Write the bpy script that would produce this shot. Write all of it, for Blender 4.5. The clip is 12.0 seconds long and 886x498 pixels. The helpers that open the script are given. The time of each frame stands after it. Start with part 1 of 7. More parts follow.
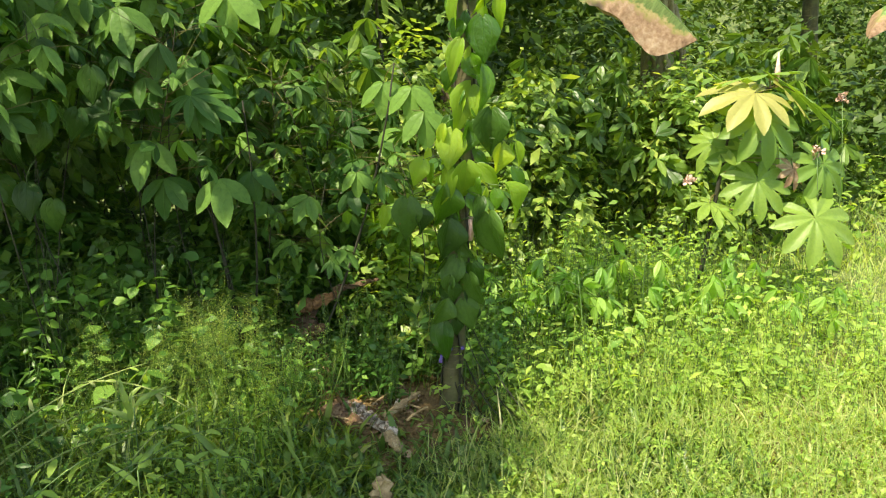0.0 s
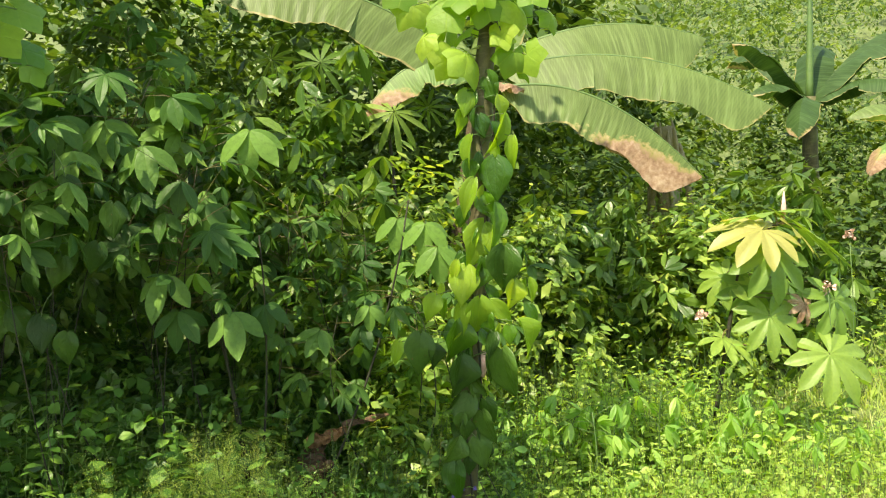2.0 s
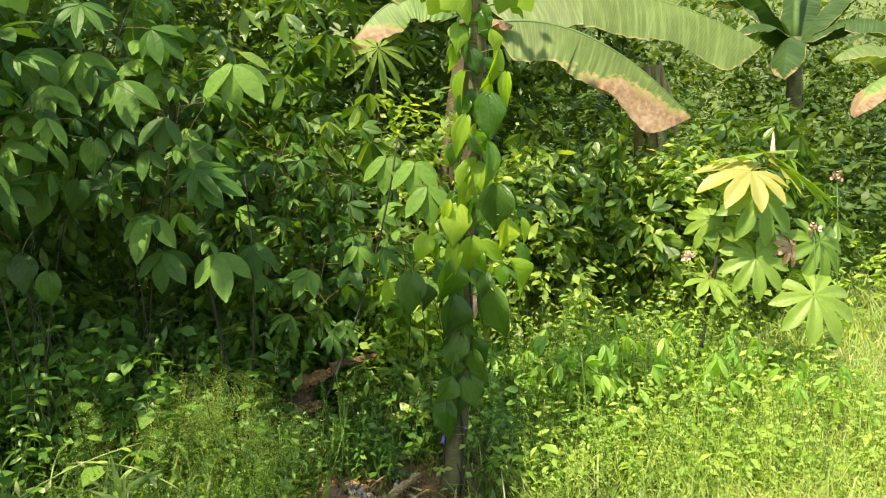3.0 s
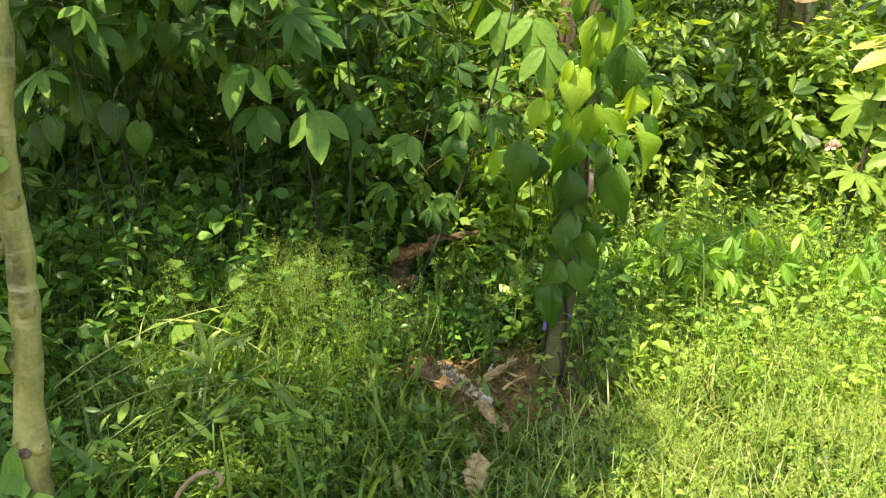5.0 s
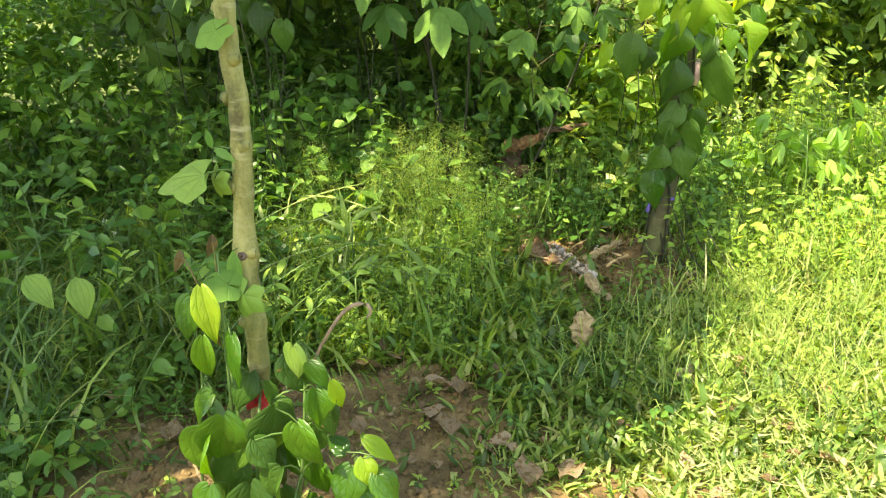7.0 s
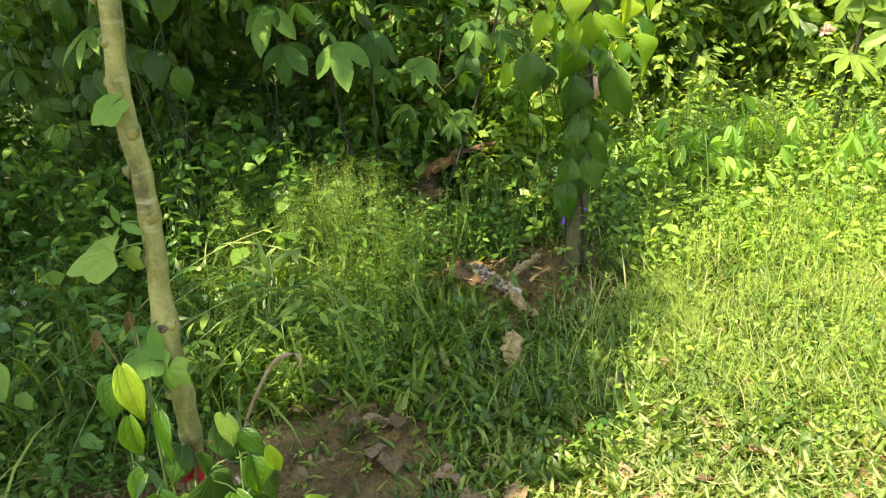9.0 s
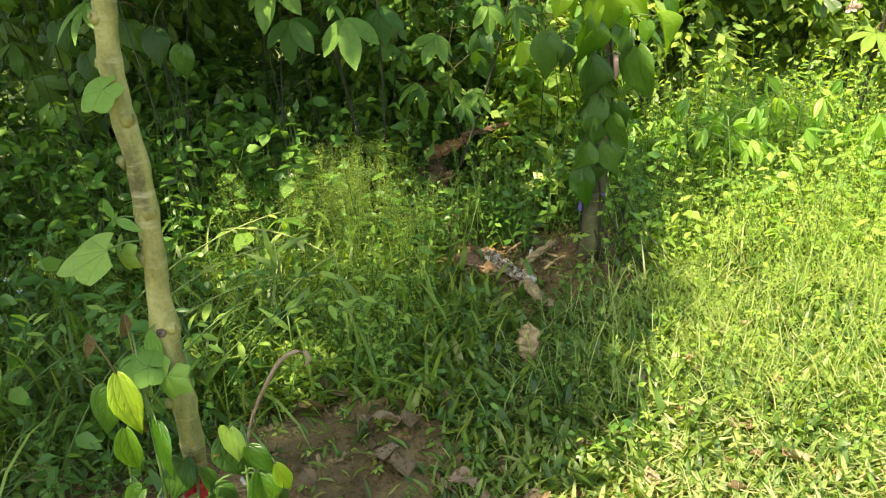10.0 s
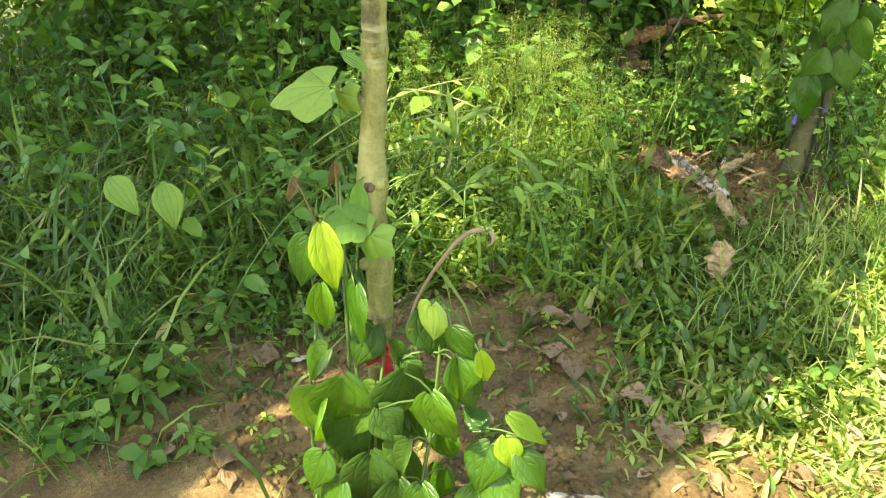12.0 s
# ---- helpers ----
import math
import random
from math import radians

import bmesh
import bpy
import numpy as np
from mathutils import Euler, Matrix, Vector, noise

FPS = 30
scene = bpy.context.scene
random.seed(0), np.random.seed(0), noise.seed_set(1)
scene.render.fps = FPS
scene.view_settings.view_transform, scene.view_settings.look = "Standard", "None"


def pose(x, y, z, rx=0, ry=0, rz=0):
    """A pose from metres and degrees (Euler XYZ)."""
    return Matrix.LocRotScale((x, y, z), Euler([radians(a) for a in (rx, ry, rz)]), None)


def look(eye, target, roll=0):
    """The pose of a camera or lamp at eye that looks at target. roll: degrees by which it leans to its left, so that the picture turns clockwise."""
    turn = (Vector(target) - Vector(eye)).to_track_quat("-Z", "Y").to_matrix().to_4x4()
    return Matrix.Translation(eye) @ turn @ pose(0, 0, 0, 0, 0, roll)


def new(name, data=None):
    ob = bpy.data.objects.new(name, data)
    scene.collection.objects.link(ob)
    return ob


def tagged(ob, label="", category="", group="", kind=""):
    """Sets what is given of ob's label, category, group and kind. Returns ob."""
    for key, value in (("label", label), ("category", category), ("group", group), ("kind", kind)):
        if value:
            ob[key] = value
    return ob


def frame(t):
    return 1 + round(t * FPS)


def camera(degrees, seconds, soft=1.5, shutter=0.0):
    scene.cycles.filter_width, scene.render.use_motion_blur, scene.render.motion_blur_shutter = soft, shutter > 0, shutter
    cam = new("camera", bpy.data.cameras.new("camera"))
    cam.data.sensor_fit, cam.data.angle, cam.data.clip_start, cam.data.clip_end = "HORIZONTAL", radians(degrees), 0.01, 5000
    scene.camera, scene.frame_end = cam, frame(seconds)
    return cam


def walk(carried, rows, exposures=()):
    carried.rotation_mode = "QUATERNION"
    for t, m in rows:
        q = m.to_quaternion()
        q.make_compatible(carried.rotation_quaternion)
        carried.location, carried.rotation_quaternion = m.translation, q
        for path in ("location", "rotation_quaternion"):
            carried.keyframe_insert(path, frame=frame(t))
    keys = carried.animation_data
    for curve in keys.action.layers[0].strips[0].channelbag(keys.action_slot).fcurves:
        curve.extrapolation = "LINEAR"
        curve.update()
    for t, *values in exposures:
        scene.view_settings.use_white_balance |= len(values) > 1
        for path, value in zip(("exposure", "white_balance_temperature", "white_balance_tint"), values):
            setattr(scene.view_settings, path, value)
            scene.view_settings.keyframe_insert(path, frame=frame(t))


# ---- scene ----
cam = camera(57.1, 12.0, soft=1.2)
METRES, EYE, TILT, LEAN, TURN = 1.56, 1.47, 0.0, 0.0, 0.0
EXPOSURE = 1.5
ROWS = [
    (0.0, 0.0, 0.0, 0.0, -0.37, -9.05, 2.32),
    (0.5, -0.0226, 0.0214, 0.0124, -0.25, -5.01, 1.17),
    (1.0, -0.0225, 0.0072, 0.0251, 1.58, -1.71, 2.32),
    (1.5, -0.0087, -0.0065, 0.0294, 2.01, 0.09, 2.5),
    (2.0, -0.016, -0.0012, 0.0223, 0.16, -0.07, 1.95),
    (2.5, -0.0404, 0.0092, 0.0201, -2.0, -2.26, 1.75),
    (4.5, -0.0729, 0.1889, -0.0149, 3.72, -9.06, 0.43),
    (5.0, -0.0889, 0.2339, -0.041, 5.78, -12.3, -0.65),
    (5.5, -0.1147, 0.2338, -0.0322, 9.09, -13.79, 0.07),
    (6.0, -0.1136, 0.1641, -0.0113, 12.57, -14.09, 1.0),
    (6.5, -0.1034, 0.0479, -0.0518, 14.7, -15.85, 1.04),
    (7.0, -0.0865, -0.0078, -0.0777, 12.89, -18.16, 0.45),
    (7.5, -0.0723, -0.0134, -0.0659, 10.38, -18.56, 1.06),
    (9.5, -0.089, 0.0164, -0.0298, 5.65, -17.35, 4.94),
    (10.0, -0.1169, 0.0925, -0.0318, 6.2, -19.15, 4.4),
    (10.5, -0.1749, 0.1411, -0.0446, 9.44, -21.57, 3.09),
    (11.0, -0.2305, 0.1624, -0.0697, 13.85, -23.45, 1.56),
    (11.5, -0.2502, 0.1797, -0.0699, 16.41, -25.05, -0.07),
    (12.0, -0.2608, 0.1844, -0.0852, 17.95, -26.64, -0.64),
]
walk(cam, [(t, pose(0, 0, EYE, TILT, LEAN, TURN) @ pose(METRES * x, METRES * y, METRES * z, 90 + pitch, roll, yaw)) for t, x, y, z, yaw, pitch, roll in ROWS],
     exposures=[(t, EXPOSURE + e, k, 12) for t, e, k in ((0.0, -0.12, 7500), (1.5, -0.06, 7600), (2.5, -0.08, 7800), (4.5, 0.10, 8000), (5.5, 0.20, 8200), (6.0, 0.34, 8200), (6.5, 0.56, 8200), (7.0, 0.60, 8200), (7.7, 0.31, 8200), (9.5, 0.23, 8000), (10.5, 0.25, 8000), (11.0, 0.42, 8200), (11.5, 0.72, 8300), (12.0, 0.82, 8300))])

# ---- light: a high sun from the left and a little behind, and a clear sky ----
TO_SUN = Vector((-0.30, -0.42, 0.86)).normalized()
sun_data = bpy.data.lights.new("sun", "SUN")
sun_data.energy, sun_data.angle, sun_data.color = 3.7, radians(0.55), (1.0, 0.95, 0.84)
sun_ob = new("sun", sun_data)
sun_ob.matrix_world = look((-8, -5, 17), Vector((-8, -5, 17)) - TO_SUN)
world = bpy.data.worlds.new("sky")
scene.world = world
world.use_nodes = True
wn = world.node_tree.nodes
sky = wn.new("ShaderNodeTexSky")
sky.sky_type, sky.sun_disc = "NISHITA", False
sky.sun_elevation = math.asin(TO_SUN.z)
sky.sun_rotation = math.atan2(TO_SUN.x, TO_SUN.y)
world.node_tree.links.new(sky.outputs[0], wn["Background"].inputs["Color"])
wn["Background"].inputs["Strength"].default_value = 0.15

R = np.random.RandomState(7)


# ---- materials ----
def node_mat(name):
    m = bpy.data.materials.new(name)
    m.use_nodes = True
    nt = m.node_tree
    return m, nt, nt.nodes["Principled BSDF"], nt.nodes["Material Output"]


def ramp(nt, fac, stops):
    r = nt.nodes.new("ShaderNodeValToRGB")
    el = r.color_ramp.elements
    while len(el) < len(stops):
        el.new(0.5)
    for e, (p, c) in zip(el, stops):
        e.position, e.color = p, (*c, 1)
    nt.links.new(fac, r.inputs[0])
    return r.outputs[0]


def noise_tex(nt, scale, detail=4.0, rough=0.55, coords=None):
    n = nt.nodes.new("ShaderNodeTexNoise")
    n.inputs["Scale"].default_value, n.inputs["Detail"].default_value, n.inputs["Roughness"].default_value = scale, detail, rough
    if coords is not None:
        nt.links.new(coords, n.inputs["Vector"])
    return n.outputs["Fac"]


def mixed(nt, a, b, fac, blend="MIX"):
    m = nt.nodes.new("ShaderNodeMix")
    m.data_type, m.blend_type = "RGBA", blend
    for sock, v in ((m.inputs["A"], a), (m.inputs["B"], b)):
        if isinstance(v, tuple):
            sock.default_value = (*v, 1)
        else:
            nt.links.new(v, sock)
    if isinstance(fac, float):
        m.inputs["Factor"].default_value = fac
    else:
        nt.links.new(fac, m.inputs["Factor"])
    return m.outputs["Result"]


def bumped(nt, b, height, strength, dist):
    n = nt.nodes.new("ShaderNodeBump")
    n.inputs["Strength"].default_value, n.inputs["Distance"].default_value = strength, dist
    nt.links.new(height, n.inputs["Height"])
    nt.links.new(n.outputs[0], b.inputs["Normal"])


def maths(nt, op, a, b=None):
    m = nt.nodes.new("ShaderNodeMath")
    m.operation = op
    for i, v in enumerate((a, b)):
        if v is None:
            continue
        if isinstance(v, (int, float)):
            m.inputs[i].default_value = v
        else:
            nt.links.new(v, m.inputs[i])
    return m.outputs[0]


def leaf_mat(name, dark, mid, light, trans=0.35, rough=0.42, veins=0, single=False, spots=0.0, old=None, spec=0.4):
    """A leaf: colour varies leaf by leaf and within the blade, light passes through it, and the veins stand out."""
    m, nt, b, out = node_mat(name)
    dark, mid, light = [(c[0] * 1.58, c[1], c[2] * 1.1) for c in (dark, mid, light)]
    if single:
        rnd = nt.nodes.new("ShaderNodeObjectInfo").outputs["Random"]
    else:
        rnd = nt.nodes.new("ShaderNodeNewGeometry").outputs["Random Per Island"]
    pos = nt.nodes.new("ShaderNodeNewGeometry").outputs["Position"]
    stops = [(0.0, dark), (0.55, mid), (1.0, light)]
    if old:
        stops = [(0.0, dark), (0.5, mid), (0.94, light), (0.99, old)]
    col = ramp(nt, rnd, stops)
    grain = noise_tex(nt, 24.0, 5.0, 0.6, pos)
    patch = noise_tex(nt, 3.0, 3.0, 0.5, pos)
    col = mixed(nt, col, light, maths(nt, "MULTIPLY", maths(nt, "SUBTRACT", patch, 0.42), 1.1))
    col = mixed(nt, col, dark, maths(nt, "MULTIPLY", maths(nt, "SUBTRACT", grain, 0.45), 0.9))
    if spots:
        sp = maths(nt, "GREATER_THAN", noise_tex(nt, 60.0, 2.0, 0.5, pos), 1.0 - spots)
        col = mixed(nt, col, (0.16, 0.10, 0.035), sp)
    if veins:
        uv = nt.nodes.new("ShaderNodeUVMap").outputs[0]
        sep = nt.nodes.new("ShaderNodeSeparateXYZ")
        nt.links.new(uv, sep.inputs[0])
        w = maths(nt, "ABSOLUTE", maths(nt, "SINE", maths(nt, "MULTIPLY", sep.outputs[0], math.pi * veins)))
        line = maths(nt, "SUBTRACT", 1.0, maths(nt, "MINIMUM", maths(nt, "MULTIPLY", w, 6.0), 1.0))
        if veins == 4:
            out_ = maths(nt, "ABSOLUTE", maths(nt, "SUBTRACT", sep.outputs[0], 0.5))
            rib = maths(nt, "ABSOLUTE", maths(nt, "SINE", maths(nt, "ADD", maths(nt, "MULTIPLY", sep.outputs[1], 17.0), maths(nt, "MULTIPLY", out_, -14.0))))
            w = maths(nt, "MINIMUM", w, maths(nt, "ADD", rib, 0.25))
        quilt = maths(nt, "ADD", maths(nt, "MULTIPLY", maths(nt, "POWER", w, 0.4), 0.9), noise_tex(nt, 60.0, 2.0, 0.5, pos))
        col = mixed(nt, col, light, maths(nt, "MULTIPLY", line, 0.30))
        mott = noise_tex(nt, 55.0, 3.0, 0.5, pos)
        col = mixed(nt, col, dark, maths(nt, "MULTIPLY", maths(nt, "MAXIMUM", maths(nt, "SUBTRACT", mott, 0.50), 0.0), 1.3))
        bumped(nt, b, maths(nt, "ADD", quilt, maths(nt, "MULTIPLY", grain, 0.5)), 0.6, 0.0045)
    else:
        bumped(nt, b, grain, 0.3, 0.006)
    nt.links.new(col, b.inputs["Base Color"])
    b.inputs["Roughness"].default_value = rough
    b.inputs["Specular IOR Level"].default_value = spec
    tr = nt.nodes.new("ShaderNodeBsdfTranslucent")
    warm = mixed(nt, col, (1.0, 0.95, 0.35), 1.0, "MULTIPLY")
    gain = mixed(nt, warm, (2.2, 2.2, 2.0), 1.0, "MULTIPLY")
    nt.links.new(gain, tr.inputs["Color"])
    mix = nt.nodes.new("ShaderNodeMixShader")
    mix.inputs[0].default_value = trans
    nt.links.new(b.outputs[0], mix.inputs[1])
    nt.links.new(tr.outputs[0], mix.inputs[2])
    nt.links.new(mix.outputs[0], out.inputs["Surface"])
    return m


def stuff_mat(name, stops, scale, rough=0.85, relief=0.5, dist=0.01, fine=80.0, island=False):
    """Bark, soil, wood: colours over noise at two scales, with relief."""
    m, nt, b, out = node_mat(name)
    pos = nt.nodes.new("ShaderNodeNewGeometry").outputs["Position"]
    big = noise_tex(nt, scale, 6.0, 0.6, pos)
    small = noise_tex(nt, fine, 5.0, 0.65, pos)
    f = maths(nt, "ADD", maths(nt, "MULTIPLY", big, 0.65), maths(nt, "MULTIPLY", small, 0.35))
    if island:
        rnd = nt.nodes.new("ShaderNodeObjectInfo").outputs["Random"]
        f = maths(nt, "ADD", maths(nt, "MULTIPLY", f, 0.6), maths(nt, "MULTIPLY", rnd, 0.4))
    col = ramp(nt, f, stops)
    nt.links.new(col, b.inputs["Base Color"])
    b.inputs["Roughness"].default_value = rough
    bumped(nt, b, f, relief, dist)
    return m


def bark_mat(name, stops, ring_tone):
    m, nt, b, out = node_mat(name)
    pos = nt.nodes.new("ShaderNodeNewGeometry").outputs["Position"]
    mp = nt.nodes.new("ShaderNodeMapping")
    mp.inputs["Scale"].default_value = (1.0, 1.0, 0.45)
    nt.links.new(pos, mp.inputs["Vector"])
    blotch = noise_tex(nt, 16.0, 5.0, 0.6, mp.outputs[0])
    mp2 = nt.nodes.new("ShaderNodeMapping")
    mp2.inputs["Scale"].default_value = (0.6, 0.6, 4.0)
    nt.links.new(pos, mp2.inputs["Vector"])
    rings = noise_tex(nt, 14.0, 4.0, 0.65, mp2.outputs[0])
    fine = noise_tex(nt, 150.0, 4.0, 0.7, pos)
    f = maths(nt, "ADD", maths(nt, "MULTIPLY", blotch, 0.75), maths(nt, "MULTIPLY", fine, 0.25))
    col = ramp(nt, f, stops)
    rt = maths(nt, "MULTIPLY", maths(nt, "MAXIMUM", maths(nt, "SUBTRACT", rings, 0.54), 0.0), 4.0)
    col = mixed(nt, col, ring_tone, rt)
    moss = noise_tex(nt, 7.0, 3.0, 0.6, pos)
    col = mixed(nt, col, (0.13, 0.15, 0.04), maths(nt, "MULTIPLY", maths(nt, "MAXIMUM", maths(nt, "SUBTRACT", moss, 0.5), 0.0), 3.0))
    nt.links.new(col, b.inputs["Base Color"])
    b.inputs["Roughness"].default_value = 0.72
    bumped(nt, b, maths(nt, "ADD", maths(nt, "MULTIPLY", fine, 0.4), rings), 0.35, 0.004)
    return m


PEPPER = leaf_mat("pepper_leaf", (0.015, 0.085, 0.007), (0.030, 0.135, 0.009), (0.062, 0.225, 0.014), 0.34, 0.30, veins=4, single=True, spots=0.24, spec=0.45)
# pepper leaf darkened in colour, for leaves that hang in shade
PEPPER_SHADED = leaf_mat("pepper_leaf_shaded", (0.015, 0.062, 0.010), (0.024, 0.095, 0.013), (0.045, 0.15, 0.02), 0.22, 0.34, veins=4, single=True, spots=0.26, spec=0.20)
# yellow-green of young leaves, also the painted brightness of sunlit ones
PEPPER_YOUNG_LIT = leaf_mat("pepper_leaf_young_lit", (0.085, 0.27, 0.018), (0.135, 0.36, 0.024), (0.21, 0.45, 0.035), 0.42, 0.36, veins=4, single=True)
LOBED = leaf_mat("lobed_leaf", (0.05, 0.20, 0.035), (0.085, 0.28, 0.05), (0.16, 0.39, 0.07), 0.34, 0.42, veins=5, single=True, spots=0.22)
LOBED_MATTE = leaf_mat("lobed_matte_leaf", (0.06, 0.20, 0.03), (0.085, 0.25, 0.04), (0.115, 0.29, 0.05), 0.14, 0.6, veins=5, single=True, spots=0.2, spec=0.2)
# lobed leaf again, its colour raised to look sunlit
LOBED_SUNLIT = leaf_mat("lobed_sunlit_leaf", (0.08, 0.25, 0.028), (0.13, 0.345, 0.04), (0.21, 0.45, 0.055), 0.42, 0.5, veins=5, single=True, spots=0.2, spec=0.25)
CASSAVA = leaf_mat("cassava_leaf", (0.017, 0.078, 0.014), (0.033, 0.135, 0.022), (0.10, 0.29, 0.05), 0.28, 0.45, veins=2, single=True, spec=0.20)
CASSAVA_FILL = leaf_mat("cassava_fill", (0.024, 0.095, 0.014), (0.042, 0.15, 0.022), (0.12, 0.30, 0.045), 0.30, 0.38, veins=2, spec=0.45)
SEEDLING = leaf_mat("cassava_young_leaf", (0.08, 0.28, 0.04), (0.12, 0.36, 0.055), (0.18, 0.44, 0.085), 0.42, 0.45, veins=2, single=True)
UMBRELLA = leaf_mat("umbrella_leaf", (0.05, 0.17, 0.022), (0.085, 0.245, 0.034), (0.14, 0.33, 0.05), 0.34, 0.45, veins=5, single=True)
UMBRELLA_YOUNG = leaf_mat("umbrella_young_leaf", (0.15, 0.25, 0.05), (0.19, 0.31, 0.07), (0.24, 0.36, 0.10), 0.35, 0.45, veins=5, single=True)
# one broad leaf in three tones, coloured for shade, half light and sun
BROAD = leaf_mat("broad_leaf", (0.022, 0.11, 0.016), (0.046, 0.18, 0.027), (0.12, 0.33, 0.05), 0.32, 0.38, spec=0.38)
BROAD_HALF_LIT = leaf_mat("broad_half_lit_leaf", (0.055, 0.18, 0.03), (0.11, 0.29, 0.05), (0.24, 0.46, 0.09), 0.38, 0.38, spec=0.45)
BROAD_SUNLIT = leaf_mat("broad_sunlit_leaf", (0.07, 0.24, 0.034), (0.14, 0.36, 0.055), (0.25, 0.50, 0.10), 0.42, 0.45)
# leaves of the shaded background: the shade is part of this dark colour
SHADED_LEAF = leaf_mat("shaded_tree_leaf", (0.020, 0.072, 0.013), (0.037, 0.115, 0.019), (0.06, 0.15, 0.024), 0.28, 0.5, spec=0.25)
WOODS = leaf_mat("woods_leaf", (0.028, 0.092, 0.026), (0.055, 0.15, 0.04), (0.11, 0.25, 0.065), 0.35, 0.5)
# grass tones: the first deepened for shade, the second made paler for sun
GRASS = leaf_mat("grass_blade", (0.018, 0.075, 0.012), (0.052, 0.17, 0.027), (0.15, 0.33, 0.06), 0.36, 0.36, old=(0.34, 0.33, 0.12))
GRASS_SUNLIT = leaf_mat("grass_sunlit_blade", (0.095, 0.27, 0.055), (0.175, 0.38, 0.095), (0.29, 0.49, 0.18), 0.42, 0.5, old=(0.50, 0.47, 0.26))
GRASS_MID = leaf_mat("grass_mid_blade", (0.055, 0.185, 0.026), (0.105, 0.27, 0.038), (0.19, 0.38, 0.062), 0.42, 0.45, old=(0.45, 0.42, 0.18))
PANICLE = leaf_mat("panicle", (0.14, 0.36, 0.06), (0.20, 0.45, 0.085), (0.28, 0.50, 0.14), 0.42, 0.6)
STRAW = leaf_mat("straw", (0.10, 0.24, 0.06), (0.17, 0.33, 0.10), (0.27, 0.42, 0.18), 0.30, 0.6)


def banana_mat(name, brown, tone=(0.135, 0.20, 0.055), rimmed=0.45):
    """A banana blade with fine side veins; brown: the share of its length that has dried, from the tip."""
    m, nt, b, out = node_mat(name)
    uv = nt.nodes.new("ShaderNodeUVMap").outputs[0]
    sep = nt.nodes.new("ShaderNodeSeparateXYZ")
    nt.links.new(uv, sep.inputs[0])
    u, v = sep.outputs[0], sep.outputs[1]
    pos = nt.nodes.new("ShaderNodeNewGeometry").outputs["Position"]
    ribs = maths(nt, "SINE", maths(nt, "ADD", maths(nt, "MULTIPLY", v, 620.0), maths(nt, "MULTIPLY", maths(nt, "ABSOLUTE", maths(nt, "SUBTRACT", u, 0.5)), 30.0)))
    big, fine = noise_tex(nt, 3.5, 4.0, 0.6, pos), noise_tex(nt, 30.0, 4.0, 0.6, pos)
    shade = maths(nt, "ADD", maths(nt, "MULTIPLY", big, 0.7), maths(nt, "MULTIPLY", ribs, 0.05))
    col = ramp(nt, shade, [(0.25, tuple(c * 0.75 for c in tone)), (0.45, tone), (0.65, tuple(min(c * 1.35, 1) for c in tone))])
    along = nt.nodes.new("ShaderNodeCombineXYZ")
    nt.links.new(maths(nt, "SUBTRACT", maths(nt, "MULTIPLY", v, 75.0), maths(nt, "MULTIPLY", maths(nt, "ABSOLUTE", maths(nt, "SUBTRACT", u, 0.5)), 6.0)), along.inputs[0])
    nt.links.new(maths(nt, "MULTIPLY", u, 1.6), along.inputs[1])
    streak = maths(nt, "MULTIPLY", maths(nt, "SUBTRACT", noise_tex(nt, 1.0, 3.0, 0.6, along.outputs[0]), 0.47), 3.2)
    col = mixed(nt, col, tuple(min(c * 1.5 + 0.02, 1) for c in tone), maths(nt, "MINIMUM", maths(nt, "MAXIMUM", streak, 0.0), 0.6))
    side = maths(nt, "MULTIPLY", maths(nt, "ABSOLUTE", maths(nt, "SUBTRACT", u, 0.5)), rimmed)
    lim = maths(nt, "ADD", maths(nt, "ADD", v, side), maths(nt, "MULTIPLY", maths(nt, "SUBTRACT", maths(nt, "ADD", big, maths(nt, "MULTIPLY", fine, 0.5)), 0.75), 0.5))
    dry = maths(nt, "MULTIPLY", maths(nt, "SUBTRACT", lim, 1.06 - brown), 9.0)
    dry = maths(nt, "MINIMUM", maths(nt, "MAXIMUM", dry, 0.0), 1.0)
    rim = maths(nt, "MULTIPLY", maths(nt, "SUBTRACT", maths(nt, "ADD", maths(nt, "ABSOLUTE", maths(nt, "SUBTRACT", u, 0.5)), maths(nt, "MULTIPLY", maths(nt, "SUBTRACT", big, 0.5), 0.12)), 0.485), 40.0)
    dry = maths(nt, "MAXIMUM", dry, maths(nt, "MINIMUM", maths(nt, "MAXIMUM", rim, 0.0), 0.4))
    husk = ramp(nt, maths(nt, "ADD", maths(nt, "MULTIPLY", fine, 0.6), maths(nt, "MULTIPLY", big, 0.4)), [(0.3, (0.13, 0.07, 0.035)), (0.5, (0.34, 0.22, 0.13)), (0.7, (0.52, 0.40, 0.27))])
    halo = mixed(nt, col, (0.36, 0.36, 0.10), maths(nt, "MINIMUM", maths(nt, "MAXIMUM", maths(nt, "ADD", maths(nt, "MULTIPLY", dry, 2.0), 0.0), 0.0), 1.0))
    col = mixed(nt, halo, husk, dry)
    nt.links.new(col, b.inputs["Base Color"])
    b.inputs["Roughness"].default_value = 0.5
    b.inputs["Specular IOR Level"].default_value = 0.25
    bumped(nt, b, maths(nt, "ADD", maths(nt, "MULTIPLY", ribs, 0.12), fine), 0.3, 0.005)
    tr = nt.nodes.new("ShaderNodeBsdfTranslucent")
    nt.links.new(mixed(nt, col, (1.8, 1.9, 0.8), 1.0, "MULTIPLY"), tr.inputs["Color"])
